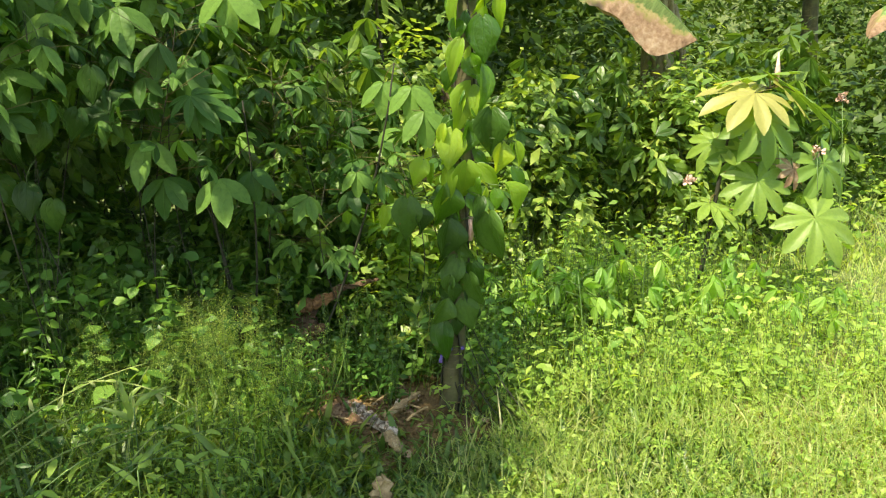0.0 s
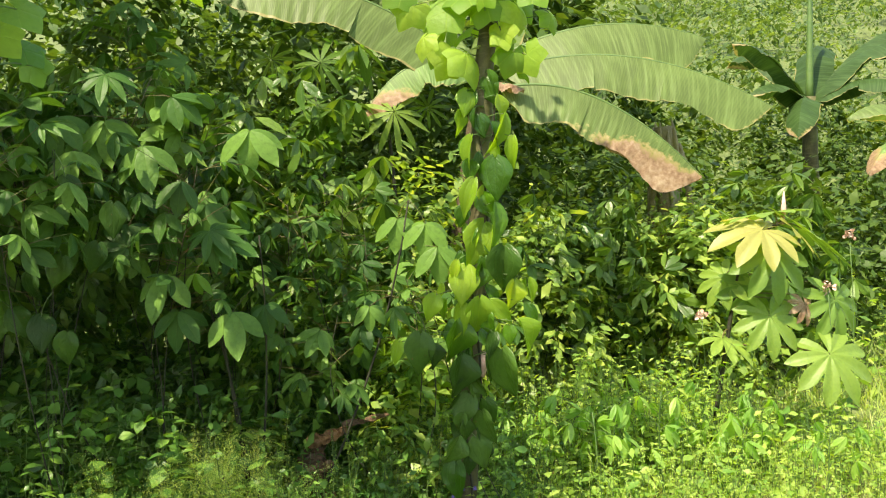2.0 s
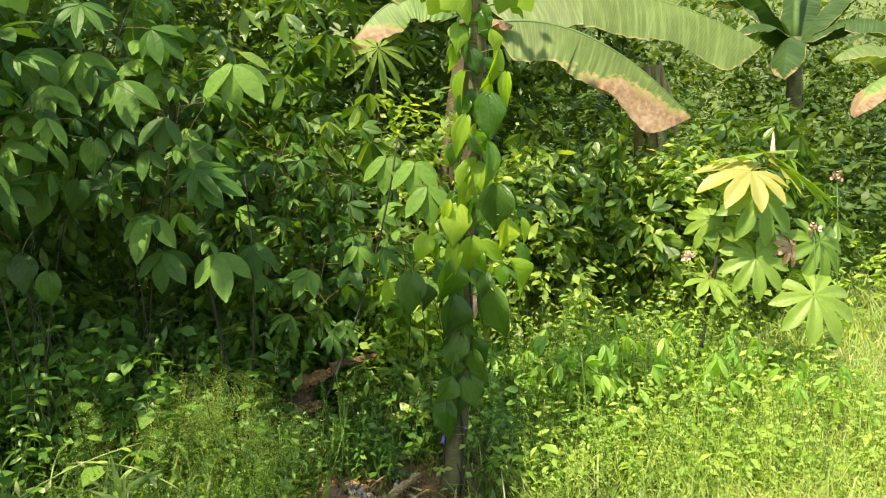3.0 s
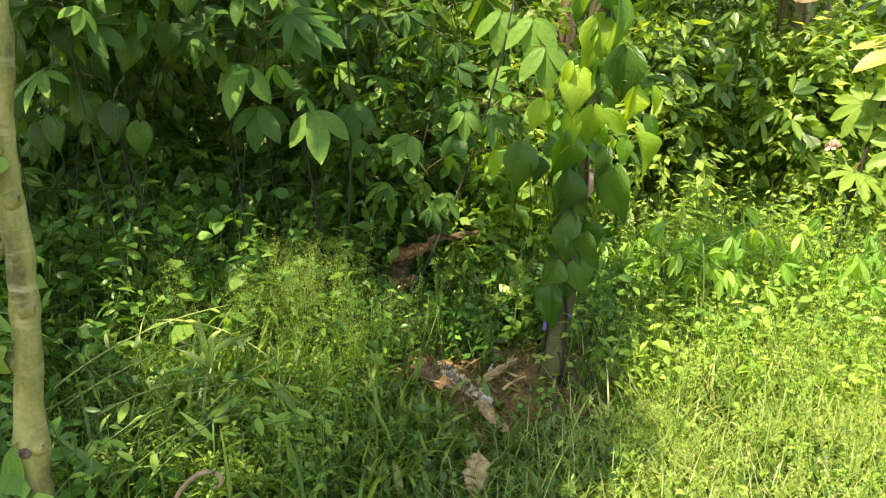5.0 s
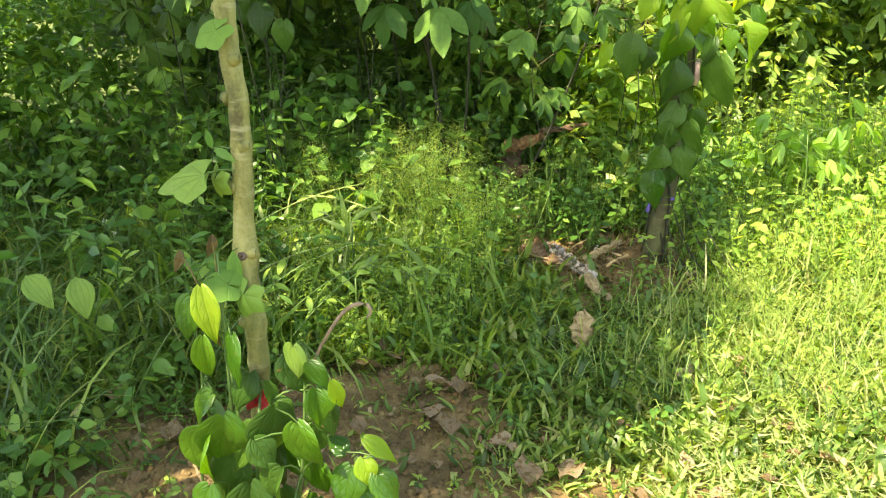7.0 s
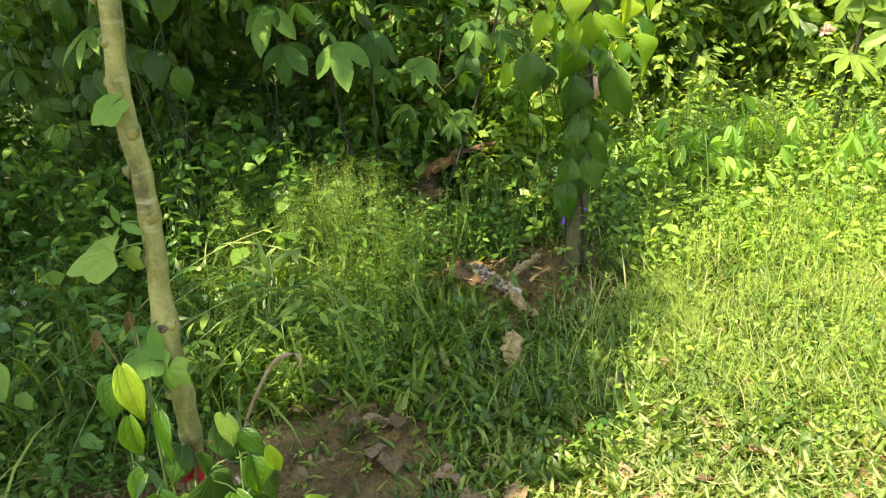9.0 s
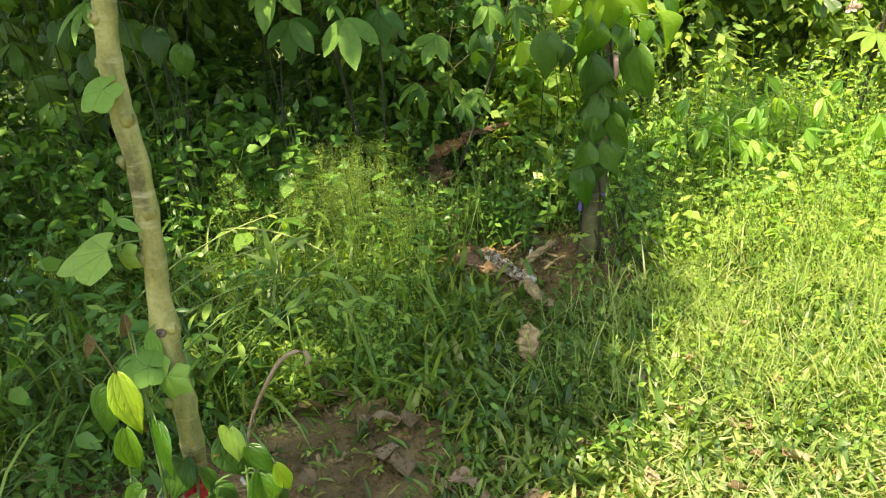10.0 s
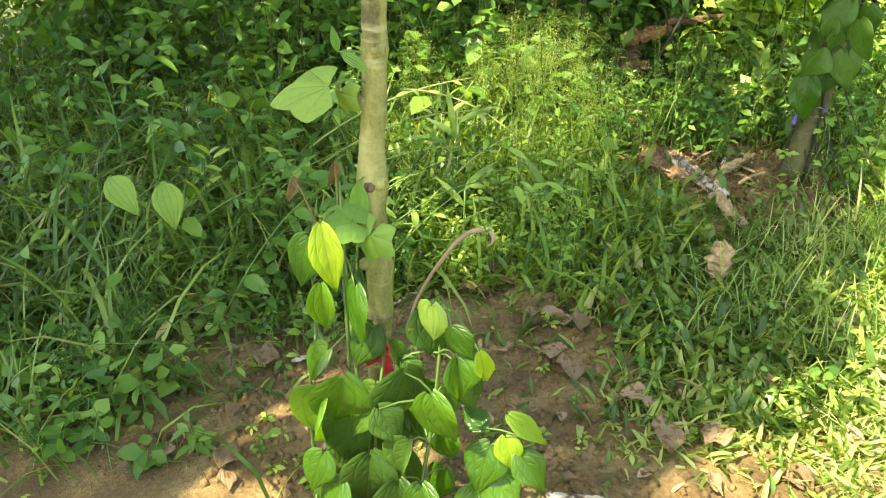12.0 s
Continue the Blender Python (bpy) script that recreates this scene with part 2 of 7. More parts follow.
    mix = nt.nodes.new("ShaderNodeMixShader")
    mix.inputs[0].default_value = 0.3
    nt.links.new(b.outputs[0], mix.inputs[1])
    nt.links.new(tr.outputs[0], mix.inputs[2])
    nt.links.new(mix.outputs[0], out.inputs["Surface"])
    return m


BANANA_GREEN = banana_mat("banana_blade", -0.12)
# darker copy of the green blade, coloured as if in shade
BANANA_SHADED = banana_mat("banana_shaded_blade", 0.0, (0.045, 0.095, 0.022))
BANANA_BROWNED = banana_mat("banana_browned_blade", 0.09, rimmed=1.0)
BANANA_WILTED = banana_mat("banana_wilted_blade", 0.25, (0.17, 0.28, 0.08))
BANANA_HUSK = banana_mat("banana_husk", 1.2)
DRY = leaf_mat("dry_leaf", (0.062, 0.068, 0.030), (0.135, 0.155, 0.075), (0.26, 0.30, 0.17), 0.12, 0.75, veins=4, single=True, spots=0.42, spec=0.15)
STEM_GREEN = stuff_mat("green_stem", [(0.3, (0.045, 0.115, 0.02)), (0.7, (0.115, 0.19, 0.04))], 12.0, 0.55, 0.2, 0.002)
STEM_RED = stuff_mat("red_petiole", [(0.35, (0.13, 0.05, 0.02)), (0.62, (0.12, 0.15, 0.035))], 12.0, 0.5, 0.2, 0.002)
STEM_PALE = stuff_mat("pale_stem", [(0.3, (0.20, 0.27, 0.06)), (0.7, (0.34, 0.40, 0.11))], 12.0, 0.7, 0.2, 0.002)
STEM_BROWN = stuff_mat("woody_stem", [(0.3, (0.014, 0.015, 0.007)), (0.7, (0.04, 0.038, 0.018))], 14.0, 0.85, 0.5, 0.004)
BARK = bark_mat("stake_bark", [(0.38, (0.075, 0.07, 0.021)), (0.5, (0.20, 0.195, 0.052)), (0.62, (0.31, 0.295, 0.10))], (0.42, 0.40, 0.23))
BARK_DARK = bark_mat("dark_bark", [(0.30, (0.03, 0.028, 0.010)), (0.5, (0.075, 0.068, 0.022)), (0.7, (0.15, 0.135, 0.05))], (0.22, 0.18, 0.10))
SCAR = stuff_mat("bark_scar", [(0.35, (0.04, 0.028, 0.02)), (0.65, (0.17, 0.12, 0.08))], 60.0, 0.9, 0.8, 0.004)
SOIL = stuff_mat("soil", [(0.32, (0.055, 0.034, 0.011)), (0.5, (0.155, 0.102, 0.034)), (0.68, (0.34, 0.245, 0.098))], 6.0, 0.95, 1.0, 0.02, 90.0)


def ground_mat():
    """Brown soil about the stakes that gives way to a mossy, weedy green farther out."""
    m, nt, b, out = node_mat("ground")
    pos = nt.nodes.new("ShaderNodeNewGeometry").outputs["Position"]
    big, mid, fine = noise_tex(nt, 1.3, 5.0, 0.6, pos), noise_tex(nt, 6.0, 6.0, 0.6, pos), noise_tex(nt, 90.0, 5.0, 0.65, pos)
    f = maths(nt, "ADD", maths(nt, "MULTIPLY", mid, 0.62), maths(nt, "MULTIPLY", fine, 0.38))
    soil = ramp(nt, f, [(0.32, (0.055, 0.034, 0.011)), (0.5, (0.155, 0.102, 0.034)), (0.68, (0.34, 0.245, 0.098))])
    moss = ramp(nt, f, [(0.28, (0.04, 0.06, 0.015)), (0.5, (0.10, 0.14, 0.035)), (0.72, (0.19, 0.22, 0.075))])
    far = nt.nodes.new("ShaderNodeVectorMath")
    far.operation = "DISTANCE"
    nt.links.new(pos, far.inputs[0])
    far.inputs[1].default_value = (-0.6, 2.6, 0.0)
    edge = maths(nt, "ADD", maths(nt, "SUBTRACT", far.outputs["Value"], 2.6), maths(nt, "MULTIPLY", maths(nt, "SUBTRACT", big, 0.5), 4.0))
    col = mixed(nt, soil, moss, maths(nt, "MINIMUM", maths(nt, "MAXIMUM", maths(nt, "ADD", edge, maths(nt, "MULTIPLY", maths(nt, "SUBTRACT", mid, 0.5), 3.0)), 0.0), 1.0))
    nt.links.new(col, b.inputs["Base Color"])
    b.inputs["Roughness"].default_value = 0.95
    bumped(nt, b, f, 1.0, 0.02)
    return m


GROUND = ground_mat()
ROT = stuff_mat("rotten_wood", [(0.3, (0.06, 0.030, 0.014)), (0.5, (0.20, 0.115, 0.052)), (0.72, (0.38, 0.26, 0.14))], 20.0, 0.9, 1.0, 0.01)
DARK_ROT = stuff_mat("dark_rotten_wood", [(0.3, (0.03, 0.018, 0.010)), (0.5, (0.10, 0.058, 0.030)), (0.72, (0.21, 0.13, 0.07))], 20.0, 0.9, 1.0, 0.01)
ORANGE_ROT = stuff_mat("orange_rotten_wood", [(0.3, (0.07, 0.03, 0.012)), (0.5, (0.22, 0.11, 0.042)), (0.72, (0.40, 0.24, 0.10))], 20.0, 0.9, 1.0, 0.01)
PALE_WOOD = stuff_mat("pale_wood", [(0.40, (0.045, 0.03, 0.018)), (0.46, (0.17, 0.11, 0.06)), (0.50, (0.40, 0.34, 0.25)), (0.62, (0.60, 0.53, 0.40))], 22.0, 0.9, 0.9, 0.012, 90.0)
FUNGUS = stuff_mat("pale_fungus", [(0.40, (0.08, 0.055, 0.035)), (0.48, (0.28, 0.23, 0.17)), (0.62, (0.52, 0.46, 0.36))], 70.0, 0.9, 1.0, 0.006, 160.0)
BLUE_CLOTH = stuff_mat("dark_blue_cloth", [(0.3, (0.02, 0.022, 0.06)), (0.7, (0.05, 0.055, 0.13))], 40.0, 0.7, 0.5, 0.003, 300.0)
GREY_WOOD = stuff_mat("grey_wood", [(0.3, (0.14, 0.09, 0.035)), (0.5, (0.32, 0.23, 0.105)), (0.7, (0.52, 0.41, 0.22))], 30.0, 0.9, 1.0, 0.008)
STALK = stuff_mat("dry_stalk", [(0.3, (0.22, 0.145, 0.08)), (0.7, (0.42, 0.31, 0.19))], 14.0, 0.8, 0.5, 0.004)
SHEATH = stuff_mat("banana_sheath", [(0.3, (0.022, 0.016, 0.008)), (0.5, (0.07, 0.05, 0.022)), (0.72, (0.16, 0.13, 0.06))], 9.0, 0.8, 0.7, 0.01)
STUMP_PALE = stuff_mat("banana_stump", [(0.3, (0.13, 0.105, 0.055)), (0.55, (0.27, 0.235, 0.13)), (0.75, (0.46, 0.43, 0.27))], 5.0, 0.8, 0.5, 0.01)
RED_CLOTH = stuff_mat("red_cloth", [(0.3, (0.45, 0.015, 0.02)), (0.7, (0.70, 0.04, 0.04))], 40.0, 0.75, 0.5, 0.003, 300.0)
PURPLE = stuff_mat("purple_cloth", [(0.3, (0.07, 0.045, 0.19)), (0.7, (0.15, 0.10, 0.35))], 40.0, 0.7, 0.5, 0.003, 300.0)
WHITE_TIE = stuff_mat("white_cloth", [(0.3, (0.55, 0.53, 0.48)), (0.7, (0.8, 0.79, 0.76))], 40.0, 0.7, 0.5, 0.003, 300.0)
PINK = stuff_mat("pink_peeled_bark", [(0.3, (0.48, 0.26, 0.18)), (0.7, (0.72, 0.52, 0.42))], 40.0, 0.8, 0.5, 0.003)
FLOWER = stuff_mat("white_petal", [(0.3, (0.6, 0.6, 0.55)), (0.7, (0.82, 0.82, 0.78))], 40.0, 0.7, 0.2, 0.001)


# ---- mesh tools ----
def gz(x, y):
    """The height of the ground."""
    x, y = np.asarray(x, float), np.asarray(y, float)
    rise = 0.045 * np.clip(y - 2.2, 0, 12) + 0.42 * np.clip(y - 15, 0, 70) + 0.02 * np.clip(x - 1.0, 0, 8) * np.clip((y - 2) / 4, 0, 1)
    near = np.clip(1.5 - np.hypot(x + 0.6, y - 2.5) / 4.0, 0, 1)
    lumps = 0.018 * np.sin(3.1 * x + 1.3 * y) * np.sin(2.3 * y - 0.8 * x)
    clods = 0.0
    for k in range(9):
        a, f = 2.39 * k, 9.0 * 1.42 ** k
        clods = clods + (0.075 / f) * np.sin(f * (x * math.cos(a) + y * math.sin(a)) + 1.7 * k + 1.5 * np.sin(0.6 * f * (y * math.cos(a) - x * math.sin(a)) + k))
    mound = 0.05 * np.exp(-((x + 0.95) ** 2 + (y - 1.55) ** 2) / 0.10) + 0.06 * np.exp(-((x + 0.05) ** 2 + (y - 3.75) ** 2) / 0.06)
    return rise + near * (lumps + clods) + mound


def unit(a):
    a = np.asarray(a, float)
    return a / np.maximum(np.linalg.norm(a, axis=-1, keepdims=True), 1e-9)


class Geo:
    """Gathers vertices, triangles and leaf coordinates of one mesh."""

    def __init__(self):
        self.v, self.f, self.uv, self.mi, self.n = [], [], [], [], 0

    def add(self, v, f, uv=None, mi=0):
        v, f = np.asarray(v, float), np.asarray(f, int)
        if not len(f):
            return self
        self.v.append(v)
        self.f.append(f + self.n)
        self.uv.append(np.zeros((len(v), 2)) if uv is None else np.asarray(uv, float))
        self.mi.append(np.full(len(f), mi) if np.isscalar(mi) else np.asarray(mi))
        self.n += len(v)
        return self

    def put(self, tpl, p, d, n, s, mi=None):
        """Copies of a template at places p, along d, facing n, with size s."""
        tv, tf, tuv, tmi = tpl
        p, d, n = np.atleast_2d(p), unit(np.atleast_2d(d)), np.atleast_2d(n)
        d, n = np.broadcast_to(d, p.shape), np.broadcast_to(n, p.shape)
        s = np.broadcast_to(np.asarray(s, float).reshape(-1, 1) if np.ndim(s) < 2 else np.asarray(s, float), (len(p), 1 if np.ndim(s) < 2 else 3))
        sx = s if s.shape[1] == 1 else s
        side = unit(np.cross(d, n))
        up = np.cross(side, d)
        v = tv[None] * (sx[:, None, :])
        w = p[:, None] + v[..., :1] * side[:, None] + v[..., 1:2] * d[:, None] + v[..., 2:] * up[:, None]
        k, m = len(p), len(tv)
        f = (tf[None] + (np.arange(k) * m)[:, None, None]).reshape(-1, 3)
        return self.add(w.reshape(-1, 3), f, np.tile(tuv, (k, 1)), np.tile(tmi, k) if mi is None else mi)

    def mesh(self, name, mats, base=(0, 0, 0), smooth=True):
        me = bpy.data.meshes.new(name)
        v, f = np.concatenate(self.v) - np.asarray(base, float), np.concatenate(self.f)
        uv, mi = np.concatenate(self.uv), np.concatenate(self.mi)
        me.vertices.add(len(v))
        me.vertices.foreach_set("co", v.astype(np.float32).ravel())
        me.loops.add(len(f) * 3)
        me.loops.foreach_set("vertex_index", f.astype(np.int32).ravel())
        me.polygons.add(len(f))
        me.polygons.foreach_set("loop_start", np.arange(0, len(f) * 3, 3, dtype=np.int32))
        me.polygons.foreach_set("material_index", mi.astype(np.int32))
        me.polygons.foreach_set("use_smooth", np.full(len(f), smooth))
        layer = me.uv_layers.new(name="UVMap")
        layer.data.foreach_set("uv", uv[f.ravel()].astype(np.float32).ravel())
        me.update(calc_edges=True)
        for m in mats:
            me.materials.append(m)
        return me

    def tpl(self):
        return np.concatenate(self.v), np.concatenate(self.f), np.concatenate(self.uv), np.concatenate(self.mi)


def strip(rows, cols):
    f = []
    for i in range(rows - 1):
        for j in range(cols - 1):
            a = i * cols + j
            f += [(a, a + 1, a + cols + 1), (a, a + cols + 1, a + cols)]
    return np.array(f)


def leaf_tpl(width, rows=6, cols=3, shape=(0.55, 1.0), fold=0.25, droop=0.18, wave=0.0, heart=0.0, twist=0.0, mi=0):
    """A blade of length 1 along y: width over length; shape: where it is widest and how blunt."""
    peak, blunt = shape
    v, uv = [], []
    for i in range(rows):
        t = (i / (rows - 1)) ** (1.45 if heart else 1.0)
        if t <= peak:
            w = max(1 - ((peak - t) / peak) ** 2, 0.0) ** (0.5 if heart else 0.75)
        else:
            q = (t - peak) / (1 - peak)
            w = (1 - q ** 1.45) * (1 - 0.34 * q) + 0.05 * q * (1 - q) if heart else (1 - q ** (1.35 + blunt)) * (1 - 0.22 * q)
        w *= 0.5 * width
        if i == 0:
            w = (0.07 if heart else 0.03) * width
        for j in range(cols):
            c = -1 + 2 * j / (cols - 1)
            back = heart * abs(c) * max(1 - t / 0.3, 0.0) ** 1.5
            x = c * w * math.cos(twist * t)
            z = fold * abs(c) * w - (0.30 * w * c * c if heart else 0.0) - droop * t * t + wave * math.sin(9 * t + 2 * c) * abs(c) * width + c * w * math.sin(twist * t)
            v.append((x, t - back, z))
            uv.append((c * 0.5 + 0.5, t))
    f = strip(rows, cols)
    return np.array(v), f, np.array(uv), np.full(len(f), mi)


def turned(tpl, m):
    v, f, uv, mi = tpl
    a = np.array(m)
    return v @ a[:3, :3].T + a[:3, 3], f, uv, mi


def compound_tpl(n, spread, leaflet, sag=35, short=0.35, mi=0, gap=0.02):
    """Leaflets round the end of a petiole."""
    g = Geo()
    for k in range(n):
        a = (k / (n - 1) - 0.5) * spread
        s = 1.0 - short * abs(a) / (spread / 2) * (0.9 + 0.2 * math.sin(5.3 * k))
        m = pose(0, 0, 0, 0, 0, -a) @ pose(0, gap, 0, -sag * (0.85 + 0.3 * math.sin(3.1 * k + 1)), 0, 0) @ Matrix.Diagonal((s, s, s, 1))
        v, f, uv, _ = turned(leaflet, m)
        g.add(v, f, uv, mi)
    return g.tpl()


def lobe_tpl(lobes, depth, sharp=1.0, back=155, sag=0.12, mi=0, cup=0.1, steps=8):
    """A palmately lobed blade round its petiole, tip along y, about 1 long."""
    rings = (0.12, 0.4, 0.7, 1.0)
    m = lobes * steps
    v, uv = [(0, 0, 0)], [(0.5, 0)]
    for r in rings:
        for i in range(m + 1):
            a = (i / m - 0.5) * 2
            th = math.radians(back) * a
            c = abs(((a * lobes / 2 + 0.5) % 1.0) - 0.5) * 2
            c = 1 - c
            env = 0.62 - 0.20 * abs(a) ** 1.5
            edge = env * (1 - depth * (1 - c ** sharp))
            rr = r * env + (edge - env) * r ** 3 if depth < 0.4 else min(r * env, edge) if r < 1 else edge
            v.append((rr * math.sin(th), rr * math.cos(th), -sag * (rr / 0.6) ** 2 + cup * (1 - c) * rr * 0.5))
            uv.append((i / m, r))
    f = []
    for i in range(m):
        f.append((0, 2 + i, 1 + i))
    for k in range(len(rings) - 1):
        o = 1 + k * (m + 1)
        for i in range(m):
            a = o + i
            f += [(a, a + 1, a + m + 2), (a, a + m + 2, a + m + 1)]
    f = np.array(f)
    return np.array(v), f, np.array(uv), np.full(len(f), mi)


def tube(points, radii, sides=6, mi=0, cap=True):
    p = np.asarray(points, float)
    k = len(p)
    r = np.broadcast_to(np.asarray(radii, float), (k,))
    t = unit(np.gradient(p, axis=0))
    ref = np.where(np.abs(t[:, 2:3]) > 0.9, np.array([[1.0, 0, 0]]), np.array([[0, 0, 1.0]]))
    a = unit(np.cross(t, ref[0] if k else ref))
    b = np.cross(t, a)
    ang = np.linspace(0, 2 * math.pi, sides, endpoint=False)
    v = p[:, None] + r[:, None, None] * (np.cos(ang)[None, :, None] * a[:, None] + np.sin(ang)[None, :, None] * b[:, None])
    f = []
    for i in range(k - 1):
        for j in range(sides):
            q, w = i * sides + j, i * sides + (j + 1) % sides
            f += [(q, w, w + sides), (q, w + sides, q + sides)]
    v = v.reshape(-1, 3)
    if cap:
        v = np.vstack([v, p[:1], p[-1:]])
        c0, c1 = len(v) - 2, len(v) - 1
        for j in range(sides):
            f += [(c0, (j + 1) % sides, j), (c1, (k - 1) * sides + j, (k - 1) * sides + (j + 1) % sides)]
    return v, np.array(f), None, mi


def bow(a, b, sag=0.0, k=6, side=(0, 0, 0)):
    """Points from a to b, lifted by sag in the middle."""
    t = np.linspace(0, 1, k)[:, None]
    a, b = np.asarray(a, float), np.asarray(b, float)
    return a + (b - a) * t + (np.array([[0, 0, sag]]) + np.array([side])) * (4 * t * (1 - t))


def thing(name, base, label, category, group=""):
    ob = new(name)
    ob.empty_display_size = 0.1
    ob.location = base
    return tagged(ob, label, category, group)


def part(name, geo, mats, parent, label="", base=None, smooth=True):
    """One mesh under a thing; the geometry is given in the world."""
    at = Vector(parent.location) if base is None else base
    ob = new(name, geo.mesh(name, mats if isinstance(mats, (list, tuple)) else [mats], at, smooth))
    ob.parent = parent
    return tagged(ob, label)


def leaf_part(name, mesh, parent, p, d, n, s, label=""):
    """A single leaf, on shared mesh data, under a thing."""
    d = Vector(d).normalized()
    side = d.cross(Vector(n)).normalized()
    up = side.cross(d)
    m = Matrix((side, d, up)).transposed().to_4x4()
    ob = new(name, mesh)
    ob.parent = parent
    ob.matrix_basis = Matrix.Translation(Vector(p) - Vector(parent.location)) @ m @ Matrix.Diagonal((s, s, s, 1)) if np.isscalar(s) else Matrix.Translation(Vector(p) - Vector(parent.location)) @ m @ Matrix.Diagonal((*s, 1))
    return tagged(ob, label)


PETIOLES = {}


def petiole(ob, a, b, r, mat, name="petiole"):
    """A thin stalk from a to b, a part of its own on shared mesh data."""
    if mat.name not in PETIOLES:
        g = Geo()
        v, f, uv, mi = tube([(0, 0, 0), (0, 10, 0), (0, 22, 0), (0, 33, 0)], (1.25, 1.0, 0.9, 0.8), 5)
        v = v * np.array([1, 1 / 33, 1])
        v[:, 2] += 5.0 * np.sin(math.pi * v[:, 1])
        g.add(v, f, uv, mi)
        PETIOLES[mat.name] = g.mesh("petiole", [mat])
    a, b = Vector(a), Vector(b)
    d = b - a
    ln = max(d.length, 1e-4)
    d = d / ln
    side = d.cross(Vector((0.02, 0.03, 1.0))).normalized()
    m = Matrix((side, d, side.cross(d))).transposed().to_4x4()
    v = PETIOLES[mat.name]
    o = new(name, v)
    o.parent = ob
    o.matrix_basis = Matrix.Translation(a - Vector(ob.location)) @ m @ Matrix.Diagonal((r, ln, r, 1))
    return o


def stuff(name, geo, mats, label, category):
    ob = new(name, geo.mesh(name, mats if isinstance(mats, (list, tuple)) else [mats]))
    return tagged(ob, label, category, kind="stuff")


def tpl_mesh(name, tpl, mats):
    g = Geo()
    g.add(*tpl)
    return g.mesh(name, mats)


# ---- the ground ----
def build_ground():
    def steps(lo, hi, a, b, fine, grow=1.13):
        mid = list(np.arange(a, b + 1e-6, fine))
        up, s = [], fine
        x = b
        while x < hi:
            s *= grow
            x += s
            up.append(x)
        down, s, x = [], fine, a
        while x > lo:
            s *= grow
            x -= s
            down.append(x)
        return np.array(down[::-1] + mid + up)
    xs, ys = steps(-140, 140, -2.0, 0.6, 0.024, 1.16), steps(-60, 180, 1.4, 4.1, 0.024, 1.16)
    X, Y = np.meshgrid(xs, ys)
    Z = gz(X, Y)
    g = Geo()
    f = strip(len(ys), len(xs))
    g.add(np.stack([X, Y, Z], -1).reshape(-1, 3), f)
    ob = new("ground", g.mesh("ground", [GROUND]))
    tagged(ob, "brown crumbly garden soil, bare in patches between weeds", "soil ground", kind="structure")


build_ground()

# ---- leaf shapes ----
HEART = leaf_tpl(0.82, 12, 7, (0.34, 0.34), fold=0.22, droop=0.20, wave=0.045, heart=0.11)
HEART_B = leaf_tpl(0.78, 12, 7, (0.36, 0.30), fold=0.55, droop=0.36, wave=0.06, heart=0.10)
HEART_FOLD = leaf_tpl(0.80, 12, 7, (0.36, 0.30), fold=1.1, droop=0.30, wave=0.07, heart=0.10)
HEART_SLIM = leaf_tpl(0.46, 9, 5, (0.42, 0.8), fold=0.9, droop=0.3, wave=0.03, heart=0.06)
OVATE = leaf_tpl(0.52, 4, 3, (0.45, 0.85), fold=0.25, droop=0.22)
ROUND = leaf_tpl(0.74, 4, 3, (0.42, 0.7), fold=0.15, droop=0.2)
OVATE_B = leaf_tpl(0.40, 4, 3, (0.48, 0.9), fold=0.3, droop=0.35)
SPRIG = leaf_tpl(0.55, 3, 3, (0.42, 0.8), fold=0.25, droop=0.2)
SPRIG_B = leaf_tpl(0.40, 3, 3, (0.45, 0.8), fold=0.3, droop=0.3)
FAR_LEAF = leaf_tpl(0.5, 3, 2, (0.5, 0.8), 0, 0.2)
LANCE = leaf_tpl(0.30, 6, 3, (0.56, 0.9), fold=0.3, droop=0.25)
LANCE_WIDE = leaf_tpl(0.44, 7, 3, (0.58, 0.85), fold=0.2, droop=0.22)
CASSAVA_TPL = [compound_tpl(5, 190, LANCE_WIDE, 30, 0.25), compound_tpl(6, 230, LANCE_WIDE, 52, 0.35), compound_tpl(5, 160, LANCE, 18, 0.3), compound_tpl(3, 110, LANCE_WIDE, 24, 0.2), compound_tpl(7, 240, LANCE, 8, 0.35)]
CASSAVA_SMALL = compound_tpl(5, 200, leaf_tpl(0.36, 4, 3, (0.6, 0.85), 0.25, 0.2), 42, 0.3)
UMBRELLA_TPL = compound_tpl(11, 320, leaf_tpl(0.15, 7, 3, (0.66, 0.8), 0.3, 0.25), 20, 0.25)
LOBE_FIVE = lobe_tpl(5, 0.24, 1.3, 168, 0.14, steps=6)
LOBE_FLAT = lobe_tpl(5, 0.20, 0.9, 172, 0.10, steps=8)
LOBE_ANGLED = lobe_tpl(3, 0.26, 1.0, 100, 0.12, steps=10)
LOBE_FOLD = lobe_tpl(5, 0.26, 1.3, 165, 0.34, steps=6, cup=-0.15)
LOBE_NINE = lobe_tpl(9, 0.56, 0.5, 168, 0.22, steps=8, cup=0.25)


